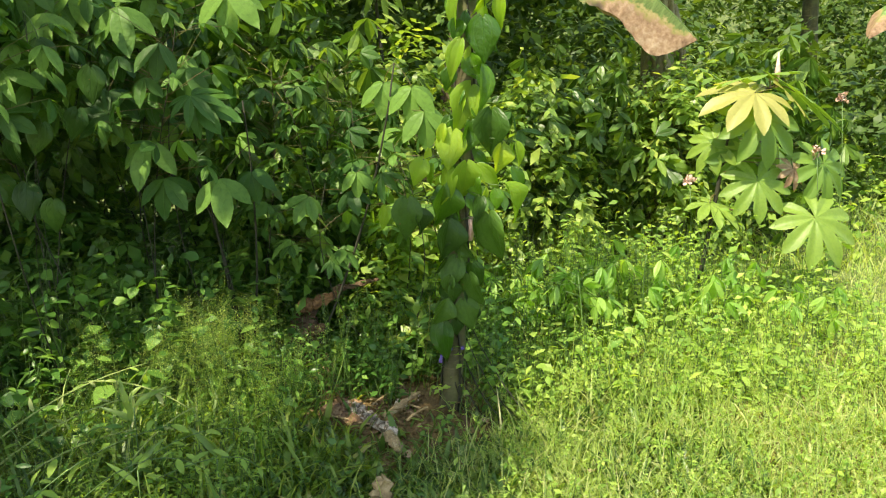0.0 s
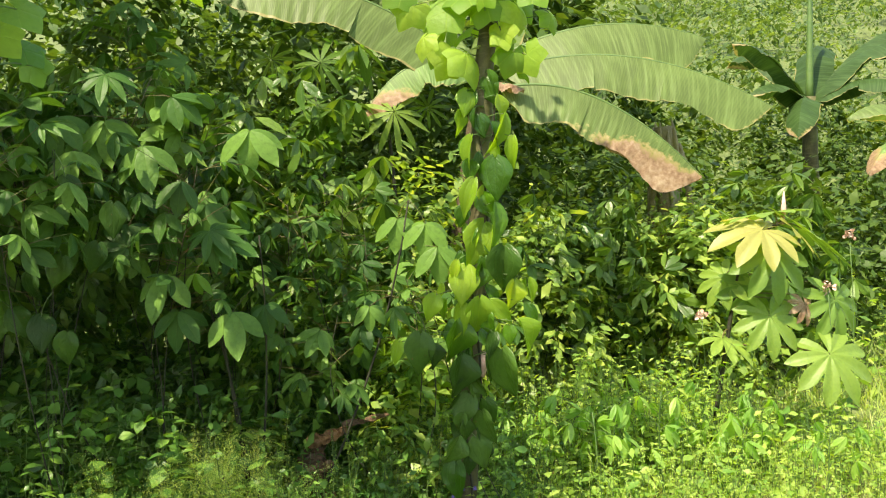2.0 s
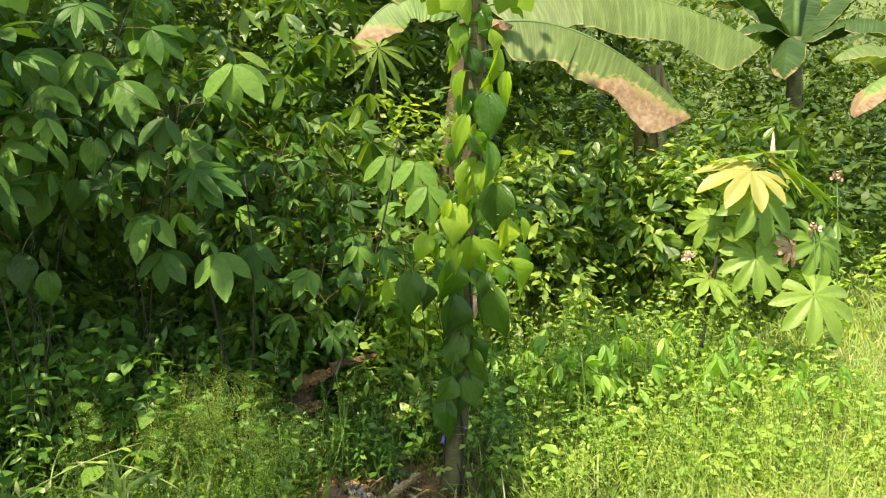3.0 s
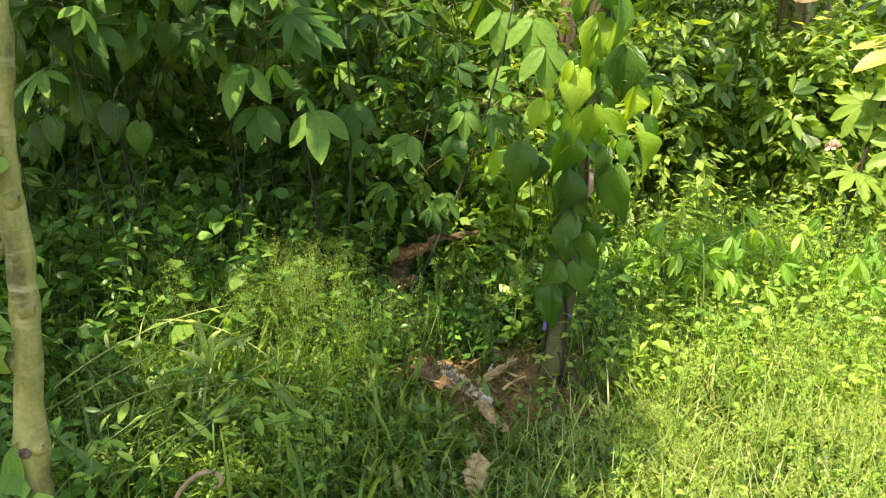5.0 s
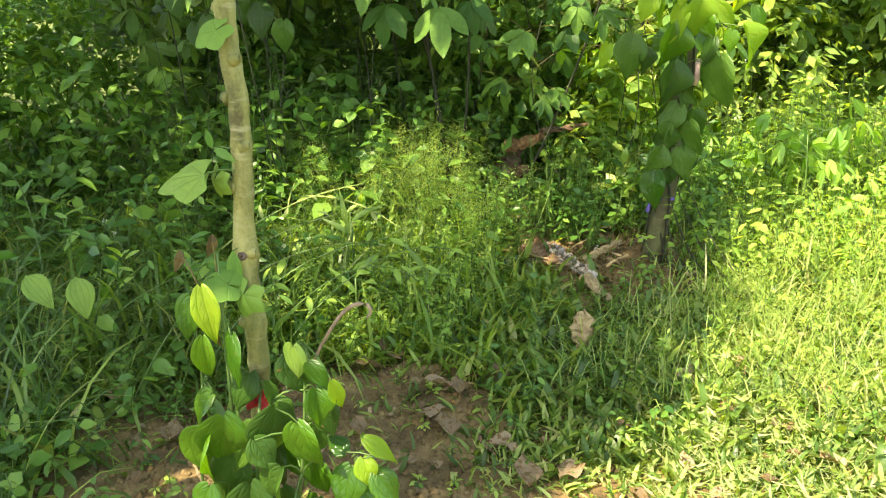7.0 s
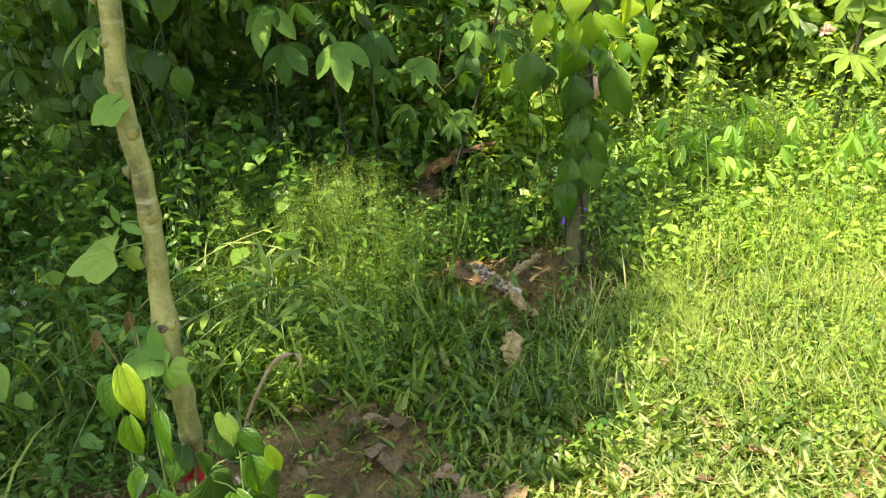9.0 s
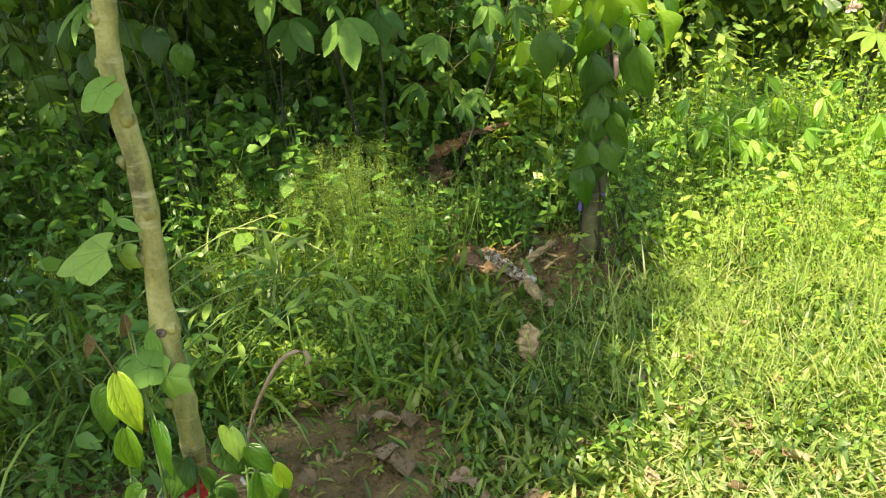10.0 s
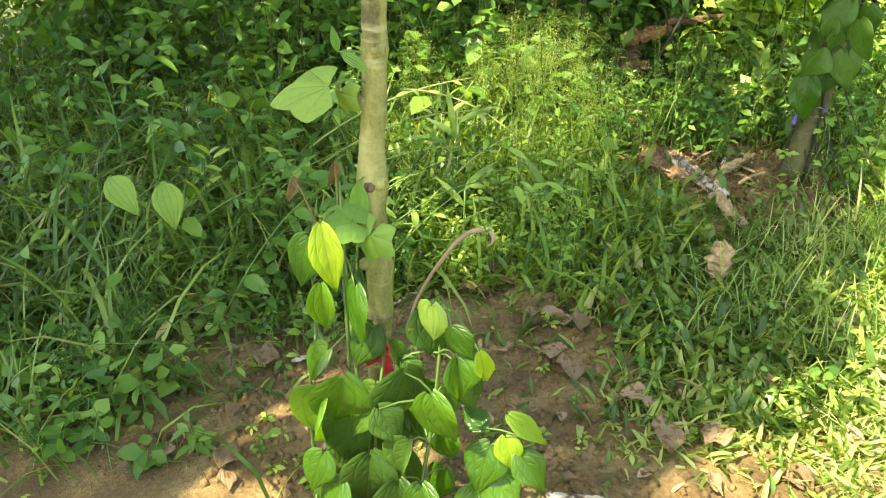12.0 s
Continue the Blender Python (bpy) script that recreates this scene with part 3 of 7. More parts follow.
def blade_tpl(width, bend, rows=4):
    v, uv = [], []
    for i in range(rows):
        t = i / (rows - 1)
        w = 0.5 * width * (1 - t ** 2.2) * (0.75 + 0.5 * t)
        y = math.sin(bend * t) / max(bend, 0.01)
        z = (1 - math.cos(bend * t)) / max(bend, 0.01)
        v += [(-w, y, z), (w, y, z)] if i < rows - 1 else [(0, y, z)]
        uv += [(0, t), (1, t)] if i < rows - 1 else [(0.5, t)]
    f = []
    for i in range(rows - 2):
        a = 2 * i
        f += [(a, a + 1, a + 3), (a, a + 3, a + 2)]
    a = 2 * (rows - 2)
    f.append((a, a + 1, a + 2))
    f = np.array(f)
    return np.array(v), f, np.array(uv), np.zeros(len(f), int)


BLADES = [blade_tpl(0.036, 0.6), blade_tpl(0.032, 1.3), blade_tpl(0.042, 1.9)]
THIN_BLADES = [blade_tpl(0.020, 0.5), blade_tpl(0.018, 1.2), blade_tpl(0.024, 1.8)]
LEAFY_BLADES = [leaf_tpl(0.20, 4, 3, (0.38, 0.8), -0.35, -0.45), leaf_tpl(0.26, 4, 3, (0.42, 0.7), -0.25, -0.65), leaf_tpl(0.16, 4, 3, (0.35, 0.9), -0.4, -0.25, twist=0.9)]
BROAD_BLADES = [blade_tpl(0.15, 0.7), blade_tpl(0.12, 1.4), blade_tpl(0.18, 2.0)]


def bare(x, y):
    """How bare the soil is, 0 to 1."""
    wob = 0.12 * np.sin(7 * x + 2 * y) + 0.10 * np.sin(9 * y - 3 * x)
    a = np.exp(-(np.hypot((x + 1.10) / 0.56, (y - 1.80) / 0.60) + wob) ** 4)
    b = np.exp(-(np.hypot((x + 0.82) / 0.42, (y - 2.28) / 0.34) + wob) ** 4)
    c = np.exp(-(np.hypot((x + 0.21) / 0.62, (y - 3.74) / 0.48) + wob) ** 4)
    d = np.exp(-(np.hypot((x + 0.30) / 0.62, (y - 1.60) / 0.40) + wob) ** 4)
    return np.clip(a + b + c + d, 0, 1)


def spread(n, x0, x1, y0, y1, keep=None):
    x, y = R.uniform(x0, x1, n), R.uniform(y0, y1, n)
    if keep is not None:
        k = R.uniform(0, 1, n) < keep(x, y)
        x, y = x[k], y[k]
    return x, y


def grass_in(g, x, y, size, tpls, lean=0.5):
    """Blades that stand up from the ground and lean each its own way."""
    pick = R.randint(0, len(tpls), len(x))
    for i, t in enumerate(tpls):
        k = pick == i
        n = int(k.sum())
        if not n:
            continue
        p = np.stack([x[k], y[k], gz(x[k], y[k]) - 0.005], -1)
        a = R.uniform(0, 2 * math.pi, n)
        tilt = np.minimum(np.abs(R.normal(0, lean, n)), R.uniform(1.2, 1.5, n))
        flat = np.stack([np.cos(a), np.sin(a), np.zeros(n)], -1)
        d = flat * np.sin(tilt)[:, None] + np.array([[0, 0, 1.0]]) * np.cos(tilt)[:, None]
        g.put(t, p, d, flat + np.array([[0, 0, 0.01]]), np.asarray(size)[k] if np.ndim(size) else np.full(n, size))


# density of the plant cover by place
def lawn_keep(x, y):
    return (1 - 0.93 * bare(x, y)) * (0.75 + 0.25 * np.sin(5 * x + 3 * y))


def right_side(x, y):
    return np.clip((x - 0.38 * (y - 3.4)) / 0.35 + 0.5, 0, 1)


def left_side(x, y):
    return np.clip((-1.15 - x) / 0.3 + 0.5, 0, 1)


def build_grass():
    # short broad-bladed turf
    g = Geo()
    x, y = spread(30000, -1.6, 1.6, 1.5, 4.4, lambda x, y: lawn_keep(x, y) * (1 - 0.6 * left_side(x, y)))
    grass_in(g, x, y, R.uniform(0.03, 0.085, len(x)), BROAD_BLADES, 1.5)
    x, y = spread(5000, -0.9, 1.2, 2.3, 3.9, lawn_keep)
    grass_in(g, x, y, R.uniform(0.06, 0.15, len(x)), LEAFY_BLADES, 1.3)
    x, y = spread(4200, -0.9, 0.7, 2.1, 3.6, lawn_keep)
    grass_in(g, x, y, R.uniform(0.07, 0.13, len(x)), LEAFY_BLADES, 1.4)
    x, y = spread(20000, -1.5, 1.1, 1.75, 4.0, lawn_keep)
    grass_in(g, x, y, R.uniform(0.025, 0.075, len(x)), LEAFY_BLADES, 1.0)
    stuff("turf", g, GRASS, "short dark green broad-bladed turf grass on soil, deepened for shade", "grass")
    # tall fine grass in the middle, in and round the fluffy tuft
    g = Geo()
    x, y = spread(2800, -1.8, -0.35, 2.3, 4.0, lambda x, y: np.exp(-((x + 1.02) / 0.5) ** 2 - ((y - 3.15) / 0.62) ** 2) * (1 - bare(x, y)))
    grass_in(g, x, y, R.uniform(0.06, 0.26, len(x)), THIN_BLADES + BLADES, 0.8)
    x, y = spread(500, -1.8, -0.6, 2.9, 4.2, lambda x, y: np.exp(-((x + 1.12) / 0.36) ** 2 - ((y - 3.55) / 0.36) ** 2))
    grass_in(g, x, y, R.uniform(0.2, 0.48, len(x)), THIN_BLADES + [blade_tpl(0.012, 0.8, 4)], 0.7)
    x, y = spread(1000, -1.5, -0.4, 2.45, 3.6, lambda x, y: np.exp(-((x + 1.0) / 0.45) ** 2 - ((y - 2.95) / 0.5) ** 2) * (1 - bare(x, y)))
    grass_in(g, x, y, R.uniform(0.09, 0.2, len(x)), [blade_tpl(0.11, 1.0, 5), blade_tpl(0.13, 1.7, 5), blade_tpl(0.10, 0.4, 5)], 0.6)
    x, y = spread(15000, -1.9, -0.4, 2.3, 4.0, lambda x, y: np.exp(-((x + 1.08) / 0.55) ** 2 - ((y - 3.2) / 0.65) ** 2) * (1 - bare(x, y)))
    grass_in(g, x, y, R.uniform(0.03, 0.13, len(x)), LEAFY_BLADES, 0.9)
    x, y = spread(900, -1.7, -0.5, 2.4, 3.8, lambda x, y: np.exp(-((x + 1.1) / 0.5) ** 2 - ((y - 3.1) / 0.6) ** 2) * (1 - bare(x, y)))
    grass_in(g, x, y, R.uniform(0.18, 0.36, len(x)), [blade_tpl(0.05, 1.2, 6), blade_tpl(0.06, 1.9, 6), blade_tpl(0.045, 0.6, 6)], 0.6)
    stuff("tall_grass", g, GRASS_MID, "tall fine light green grass tuft on the ground", "grass")
    # weedy tall grass on the shaded side
    g = Geo()
    x, y = spread(13000, -4.2, -1.0, 1.4, 5.0, lambda x, y: left_side(x, y) * (1 - bare(x, y)) ** 2)
    grass_in(g, x, y, R.uniform(0.08, 0.38, len(x)), THIN_BLADES + BLADES, 0.65)
    x, y = spread(2000, -3.2, -1.15, 1.7, 3.6, lambda x, y: left_side(x, y) * (1 - bare(x, y)) ** 4)
    grass_in(g, x, y, R.uniform(0.3, 0.62, len(x)), [blade_tpl(0.026, 1.3, 6), blade_tpl(0.022, 1.9, 6), blade_tpl(0.034, 2.4, 6)], 0.55)
    x, y = spread(5000, -3.0, -1.15, 1.6, 3.6, lambda x, y: left_side(x, y) * (1 - bare(x, y)) ** 2)
    grass_in(g, x, y, R.uniform(0.06, 0.16, len(x)), LEAFY_BLADES, 0.9)
    stuff("shade_grass", g, GRASS, "tall grass in shade among weeds, the shade deepened in its dark green", "grass")
    # sunlit field
    g = Geo()
    def field_keep(x, y):
        return right_side(x, y) * (1 - bare(x, y)) * np.clip((4.4 - x) / 1.2, 0, 1) * np.clip((y - 1.45) / 0.5, 0, 1)
    x, y = spread(15000, -0.6, 2.4, 1.5, 3.4, field_keep)
    grass_in(g, x, y, R.uniform(0.03, 0.09, len(x)), BROAD_BLADES, 1.5)
    x, y = spread(16000, -0.6, 2.4, 1.6, 4.0, field_keep)
    grass_in(g, x, y, R.uniform(0.03, 0.085, len(x)), LEAFY_BLADES, 1.0)
    x, y = spread(6000, -0.6, 2.4, 2.4, 3.4, field_keep)
    grass_in(g, x, y, R.uniform(0.08, 0.26, len(x)), THIN_BLADES, 0.7)
    x, y = spread(18000, 0.0, 4.4, 3.2, 6.5, field_keep)
    grass_in(g, x, y, R.uniform(0.06, 0.28, len(x)), THIN_BLADES + BLADES, 0.7)
    x, y = spread(8500, 0.8, 9.0, 6.0, 13.0, lambda x, y: np.clip((x - 0.42 * y + 1.0), 0, 1))
    grass_in(g, x, y, R.uniform(0.2, 0.5, len(x)), BLADES, 0.5)
    x, y = spread(9000, -4.5, 5.0, -3.0, 2.2, lambda x, y: np.clip((np.hypot(x + 0.3, (y - 0.9) * 1.2) - 1.3 + 0.3 * np.sin(4 * x + 3 * y)) / 0.8, 0, 1) * np.clip((1.9 - y) / 0.5 + (x > 1.2), 0, 1))
    grass_in(g, x, y, R.uniform(0.07, 0.2, len(x)), [blade_tpl(0.10, 1.0, 3), blade_tpl(0.08, 1.6, 3)], 0.9)
    stuff("field_grass", g, GRASS_SUNLIT, "pale green field grass, knee high, sunlight put into its tone", "grass")
    # cut straw on the sunny edge
    g = Geo()
    x, y = spread(15000, -0.25, 2.2, 1.6, 3.7, lambda x, y: (np.exp(-((x - 0.34) / 0.40) ** 2 - ((y - 2.1) / 0.40) ** 2) + 0.14 * right_side(x - 0.25, y)) * np.clip((x - 0.45 * (y - 2.2) + 0.02) / 0.15, 0, 1))
    n = len(x)
    a = R.uniform(0, 2 * math.pi, n)
    p = np.stack([x, y, gz(x, y) + R.uniform(0.004, 0.07, n)], -1)
    d = np.stack([np.cos(a), np.sin(a), R.normal(0, 0.2, n)], -1)
    nn = np.array([[0, 0, 1.0]]) + R.normal(0, 0.5, (n, 3))
    pick = R.randint(0, 4, n)
    for k, t in enumerate((THIN_BLADES[0], THIN_BLADES[1], blade_tpl(0.06, 0.9), LEAFY_BLADES[2])):
        w = pick == k
        g.put(t, p[w], d[w], nn[w], R.uniform(0.04, 0.14 if k < 2 else 0.07, int(w.sum())))
    stuff("cut_straw", g, STRAW, "cut yellow-green grass straw lying in sun", "straw")


def panicles(g, x, y, height, span, count):
    """Airy seed heads: a thin culm, fine branches and many tiny spikelets."""
    seed = leaf_tpl(0.5, 3, 2, (0.5, 1.0), 0, 0)
    hair = blade_tpl(0.0022, 0.2, 3)
    for px, py, h in zip(x, y, height):
        z = float(gz(px, py))
        lean = R.normal(0, 0.34, 2)
        top = np.array([px + lean[0] * h, py + lean[1] * h, z + h])
        g.add(*tube(bow((px, py, z), top, 0.0, 4, (lean[0] * 0.1, lean[1] * 0.1, 0)), 0.0004, 3, 0, False))
        k = count
        u = R.uniform(0.70, 1.0, k)
        base = np.array([[px, py, z]]) + (top - np.array([px, py, z])) * u[:, None]
        d = unit(R.normal(0, 1, (k, 3)) + np.array([[0, 0, 0.5]]))
        ln = span * (1.45 - u) * R.uniform(0.5, 1.2, k)
        g.put(hair, base, d, R.normal(0, 1, (k, 3)), ln)
        tip = np.repeat(base, 4, 0) + np.repeat(d * ln[:, None], 4, 0) * R.uniform(0.3, 1.05, (4 * k, 1)) + R.normal(0, 0.008, (4 * k, 3))
        g.put(seed, tip, R.normal(0, 1, (4 * k, 3)), R.normal(0, 1, (4 * k, 3)), 0.0058)


def build_panicles():
    g = Geo()
    x, y = R.normal(-1.14, 0.13, 75), R.normal(3.55, 0.16, 75)
    panicles(g, x, y, R.uniform(0.42, 0.70, 75), 0.14, 34)
    x, y = R.normal(-0.84, 0.10, 36), R.normal(3.5, 0.12, 36)
    panicles(g, x, y, R.uniform(0.25, 0.48, 36), 0.11, 28)
    x, y = R.normal(-1.35, 0.25, 30), R.normal(3.2, 0.25, 30)
    panicles(g, x, y, R.uniform(0.3, 0.55, 30), 0.12, 22)
    x, y = R.normal(0.42, 0.14, 26), R.normal(3.05, 0.16, 26)
    panicles(g, x, y, R.uniform(0.12, 0.26, 26), 0.10, 24)
    x, y = spread(220, 0.2, 1.8, 2.1, 3.8, lambda x, y: right_side(x - 0.22, y))
    panicles(g, x, y, R.uniform(0.15, 0.40, len(x)), 0.10, 16)
    stuff("seed_heads", g, PANICLE, "airy yellow-green grass seed heads above tuft", "grass")
    # spikes with seeds in the sunny field
    g = Geo()
    seed = leaf_tpl(0.6, 3, 2, (0.5, 1.0), 0, 0)
    x, y = spread(700, 0.3, 3.4, 2.3, 4.4, lambda x, y: right_side(x - 0.25, y))
    for px, py in zip(x, y):
        z = float(gz(px, py))
        h = R.uniform(0.22, 0.45)
        w = R.normal(0, 0.4, 2)
        pts = bow((px, py, z), (px + w[0] * h, py + w[1] * h, z + h), 0.06, 6, (w[0] * 0.12, 0, 0.03))
        g.add(*tube(pts, 0.0008, 3, 0, False))
        k = 22
        u = R.uniform(0.55, 1.0, k) * 5
        i = np.minimum(u.astype(int), 4)
        p = pts[i] + (pts[i + 1] - pts[i]) * (u - i)[:, None]
        g.put(seed, p, R.normal(0, 1, (k, 3)) + [[0, 0, 0.8]], R.normal(0, 1, (k, 3)), R.uniform(0.007, 0.013, k))
    stuff("seed_spikes", g, PANICLE, "pale seed spikes of field grass in sun", "grass")


def weeds(g, x, y, h, size, tpls, per=8, stem_mi=1):
    """Small upright plants: a stem with leaves in turns up it."""
    n = len(x)
    for i in range(n):
        z = float(gz(x[i], y[i]))
        lean = R.normal(0, 0.22, 2) * h[i]
        top = np.array([x[i] + lean[0], y[i] + lean[1], z + h[i]])
        base = np.array([x[i], y[i], z])
        g.add(*tube(np.array([base, base + (top - base) * 0.5 + R.normal(0, 0.02, 3) * h[i], top]), (0.0022, 0.0018, 0.001), 3, stem_mi, False))
        k = per + R.randint(-2, 3)
        u = np.sort(R.uniform(0.1, 1.0, k))
        p = base + (top - base) * u[:, None]
        a = np.arange(k) * 2.4 + R.uniform(0, 6)
        rise = R.uniform(-0.55, 0.5, k)
        d = np.stack([np.cos(a), np.sin(a), rise], -1)
        nn = np.stack([-np.cos(a) * rise, -np.sin(a) * rise, np.ones(k)], -1) + R.normal(0, 0.45, (k, 3)) + np.array([[0, -0.2, 0]])
        g.put(tpls[i % len(tpls)], p + d * size[i] * 0.15, d, nn, size[i] * R.uniform(0.7, 1.2, k))


def build_weeds():
    g = Geo()
    x, y = spread(760, -4.0, -1.1, 1.7, 4.6, lambda x, y: left_side(x, y) * (1 - bare(x, y)) * np.clip((y - 1.7) / 1.3, 0.15, 1))
    n = len(x)
    weeds(g, x, y, R.uniform(0.10, 0.52, n), 0.025 + 0.095 * R.uniform(0, 1, n) ** 1.6, [OVATE, ROUND, OVATE_B, LANCE], 8)
    x, y = spread(420, -1.3, 0.2, 3.6, 5.0, lambda x, y: (1 - bare(x, y)) * (np.hypot(x + 0.66, y - 4.0) > 0.28))
    n = len(x)
    weeds(g, x, y, R.uniform(0.12, 0.6, n), R.uniform(0.03, 0.09, n), [OVATE, OVATE_B], 10)
    x, y = spread(760, -0.9, 0.4, 3.95, 4.9, lambda x, y: (1 - bare(x, y)) * (np.hypot(x + 0.70, (y - 4.12) * 0.8) > 0.24))
    n = len(x)
    weeds(g, x, y, R.uniform(0.10, 0.55, n), 0.018 + 0.042 * R.uniform(0, 1, n) ** 1.6, [SPRIG, SPRIG_B], 13)
    x, y = spread(260, -1.6, 0.1, 2.2, 3.6, lambda x, y: 1 - bare(x, y))
    n = len(x)
    weeds(g, x, y, R.uniform(0.04, 0.15, n), R.uniform(0.015, 0.04, n), [OVATE, ROUND, OVATE_B], 7)
    x, y = spread(210, -2.6, -1.2, 3.7, 4.2)
    n = len(x)
    weeds(g, x, y, R.uniform(0.4, 0.85, n), R.uniform(0.04, 0.10, n), [OVATE, ROUND, OVATE_B], 12)
    x, y = spread(380, -2.5, -1.3, 1.4, 2.4, lambda x, y: 1 - bare(x, y))
    n = len(x)
    weeds(g, x, y, R.uniform(0.04, 0.2, n), 0.018 + 0.06 * R.uniform(0, 1, n) ** 2, [OVATE, ROUND, OVATE_B], 8)
    x, y = spread(60, -1.7, -0.2, 1.5, 2.5, lambda x, y: bare(x, y) * (1 - bare(x, y)) * 4)
    n = len(x)
    weeds(g, x, y, R.uniform(0.03, 0.09, n), R.uniform(0.015, 0.035, n), [OVATE, ROUND], 7)
    x, y = spread(150, -0.95, -0.25, 3.86, 4.1)
    n = len(x)
    weeds(g, x, y, R.uniform(0.15, 0.42, n), R.uniform(0.025, 0.055, n), [SPRIG, SPRIG_B], 10)
    stuff("weeds", g, [BROAD, STEM_GREEN], "broad-leaved weeds in shade, which is put into their dark green", "weeds")
    g = Geo()
    x, y = spread(2300, 0.0, 2.6, 3.6, 5.8, lambda x, y: right_side(x, y) * np.clip(1.3 - x / 3, 0.3, 1))
    n = len(x)
    weeds(g, x, y, R.uniform(0.08, 0.42, n), 0.018 + 0.062 * R.uniform(0, 1, n) ** 2.2, [SPRIG, SPRIG_B, OVATE, SPRIG], 10)
    x, y = spread(500, -0.2, 2.4, 2.2, 4.0, lambda x, y: right_side(x - 0.2, y) * (1 - bare(x, y)))
    n = len(x)
    weeds(g, x, y, R.uniform(0.05, 0.18, n), R.uniform(0.016, 0.04, n), [SPRIG, SPRIG_B], 9)
    x, y = spread(620, -1.65, -0.7, 2.45, 3.75, lambda x, y: (1 - bare(x, y)) * np.clip(-x * 1.2, 0.3, 1))
    n = len(x)
    weeds(g, x, y, R.uniform(0.06, 0.26, n), R.uniform(0.014, 0.045, n), [SPRIG, SPRIG_B], 9)
    x, y = spread(300, 0.3, 1.7, 4.5, 5.3)
    n = len(x)
    weeds(g, x, y, R.uniform(0.35, 0.75, n), R.uniform(0.025, 0.07, n), [SPRIG, SPRIG_B], 13)
    x, y = spread(700, 1.5, 8.0, 6.0, 12.0, lambda x, y: np.clip((x - 0.42 * y + 1.4), 0, 1))
    n = len(x)
    weeds(g, x, y, R.uniform(0.3, 0.8, n), R.uniform(0.07, 0.13, n), [FAR_LEAF], 9)
    stuff("sunny_weeds", g, [BROAD_SUNLIT, STEM_GREEN], "broad-leaved weeds in full sun, which is put into their bright green", "weeds")
    g = Geo()
    x, y = spread(130, -1.9, 0.1, 1.5, 2.6, bare)
    n = len(x)
    weeds(g, x, y, R.uniform(0.02, 0.05, n), R.uniform(0.014, 0.03, n), [OVATE], 5)
    stuff("seedling_weeds", g, [BROAD_SUNLIT, STEM_GREEN], "tiny green weed seedlings on bare soil", "weeds")


# ---- shrubs and thicket ----
def hollow_at(x, y, z):
    """The dark hollow in the thicket, where hardly a leaf hangs."""
    return ((x + 1.66) / 0.42) ** 2 + ((z - 1.22) / 0.32) ** 2 + (np.maximum(y - 4.2, 0) / 0.5) ** 2 < 1


def cloud(n, c, r, hollow=0.45):
    """Places in the outer part of an egg-shaped crown, and the way outwards."""
    u = unit(R.normal(0, 1, (n, 3)))
    q = (hollow + (1 - hollow) * R.uniform(0, 1, n) ** 0.6)[:, None]
    lump = 1 + 0.28 * np.sin(5 * u[:, :1] + c[0]) * np.sin(4 * u[:, 2:] + 2 * c[1]) + 0.12 * np.sin(9 * u[:, 1:2] + c[0] * 3)
    return np.asarray(c) + u * q * lump * np.asarray(r), u


def crown_leaves(g, n, c, r, size, tpls, hollow=0.45, mi=None, per=7):
    """Leaves in sprigs: each twig carries a handful of leaves to both sides."""
    m = max(n // per, 1)
    p, u = cloud(m, c, r, hollow)
    twig = unit(u + R.normal(0, 0.6, (m, 3)) + np.array([[0, 0, -0.1]]))
    side = unit(np.cross(twig, R.normal(0, 0.4, (m, 3)) + np.array([[0, 0, 1.0]])))
    big = R.uniform(0.75, 1.25, m)
    mean = 0.5 * (size[0] + size[1])
    k = np.arange(per)
    t = (k / max(per - 1, 1) - 0.6)[None, :, None] * (2.4 * mean) * (per > 1)
    sgn = np.where(k % 2, 1.0, -1.0)[None, :, None]
    q = (p[:, None] + twig[:, None] * t + R.normal(0, 0.15 * mean, (m, per, 3))).reshape(-1, 3)
    d = (twig[:, None] * 0.55 + side[:, None] * sgn + R.normal(0, 0.3, (m, per, 3)) + np.array([0, 0, -0.35])).reshape(-1, 3)
    nn = unit(np.repeat(u, per, 0) * 0.45 + np.array([[0, 0, 0.9]]) + R.normal(0, 0.35, (m * per, 3)))
    sz = np.repeat(big * R.uniform(0.7, 1.35, m), per) * R.uniform(size[0], size[1], m * per)
    ok = (q[:, 2] > gz(q[:, 0], q[:, 1]) + 0.03) & ~hollow_at(q[:, 0], q[:, 1], q[:, 2])
    q, d, nn, sz = q[ok], d[ok], nn[ok], sz[ok]
    pick = R.randint(0, len(tpls), len(q))
    for i, tp in enumerate(tpls):
        w = pick == i
        if w.any():
            g.put(tp, q[w], d[w], nn[w], sz[w], mi)


def stems(ob, mat, base, c, r, n, rad):
    for i in range(n):
        a = R.uniform(0, 2 * math.pi)
        q = R.uniform(0.2, 0.85)
        top = np.array([c[0] + math.cos(a) * r[0] * q, c[1] + math.sin(a) * r[1] * q, c[2] + r[2] * R.uniform(0.0, 0.8)])
        b = np.array([base[0] + R.normal(0, 0.08), base[1] + R.normal(0, 0.08), float(gz(base[0], base[1])) - 0.02])
        g = Geo()
        g.add(*tube(bow(b, top, 0.0, 6, (R.normal(0, 0.1), R.normal(0, 0.1), 0)), np.linspace(rad, rad * 0.3, 6), 5, 0))
        part("stem", g, mat, ob)


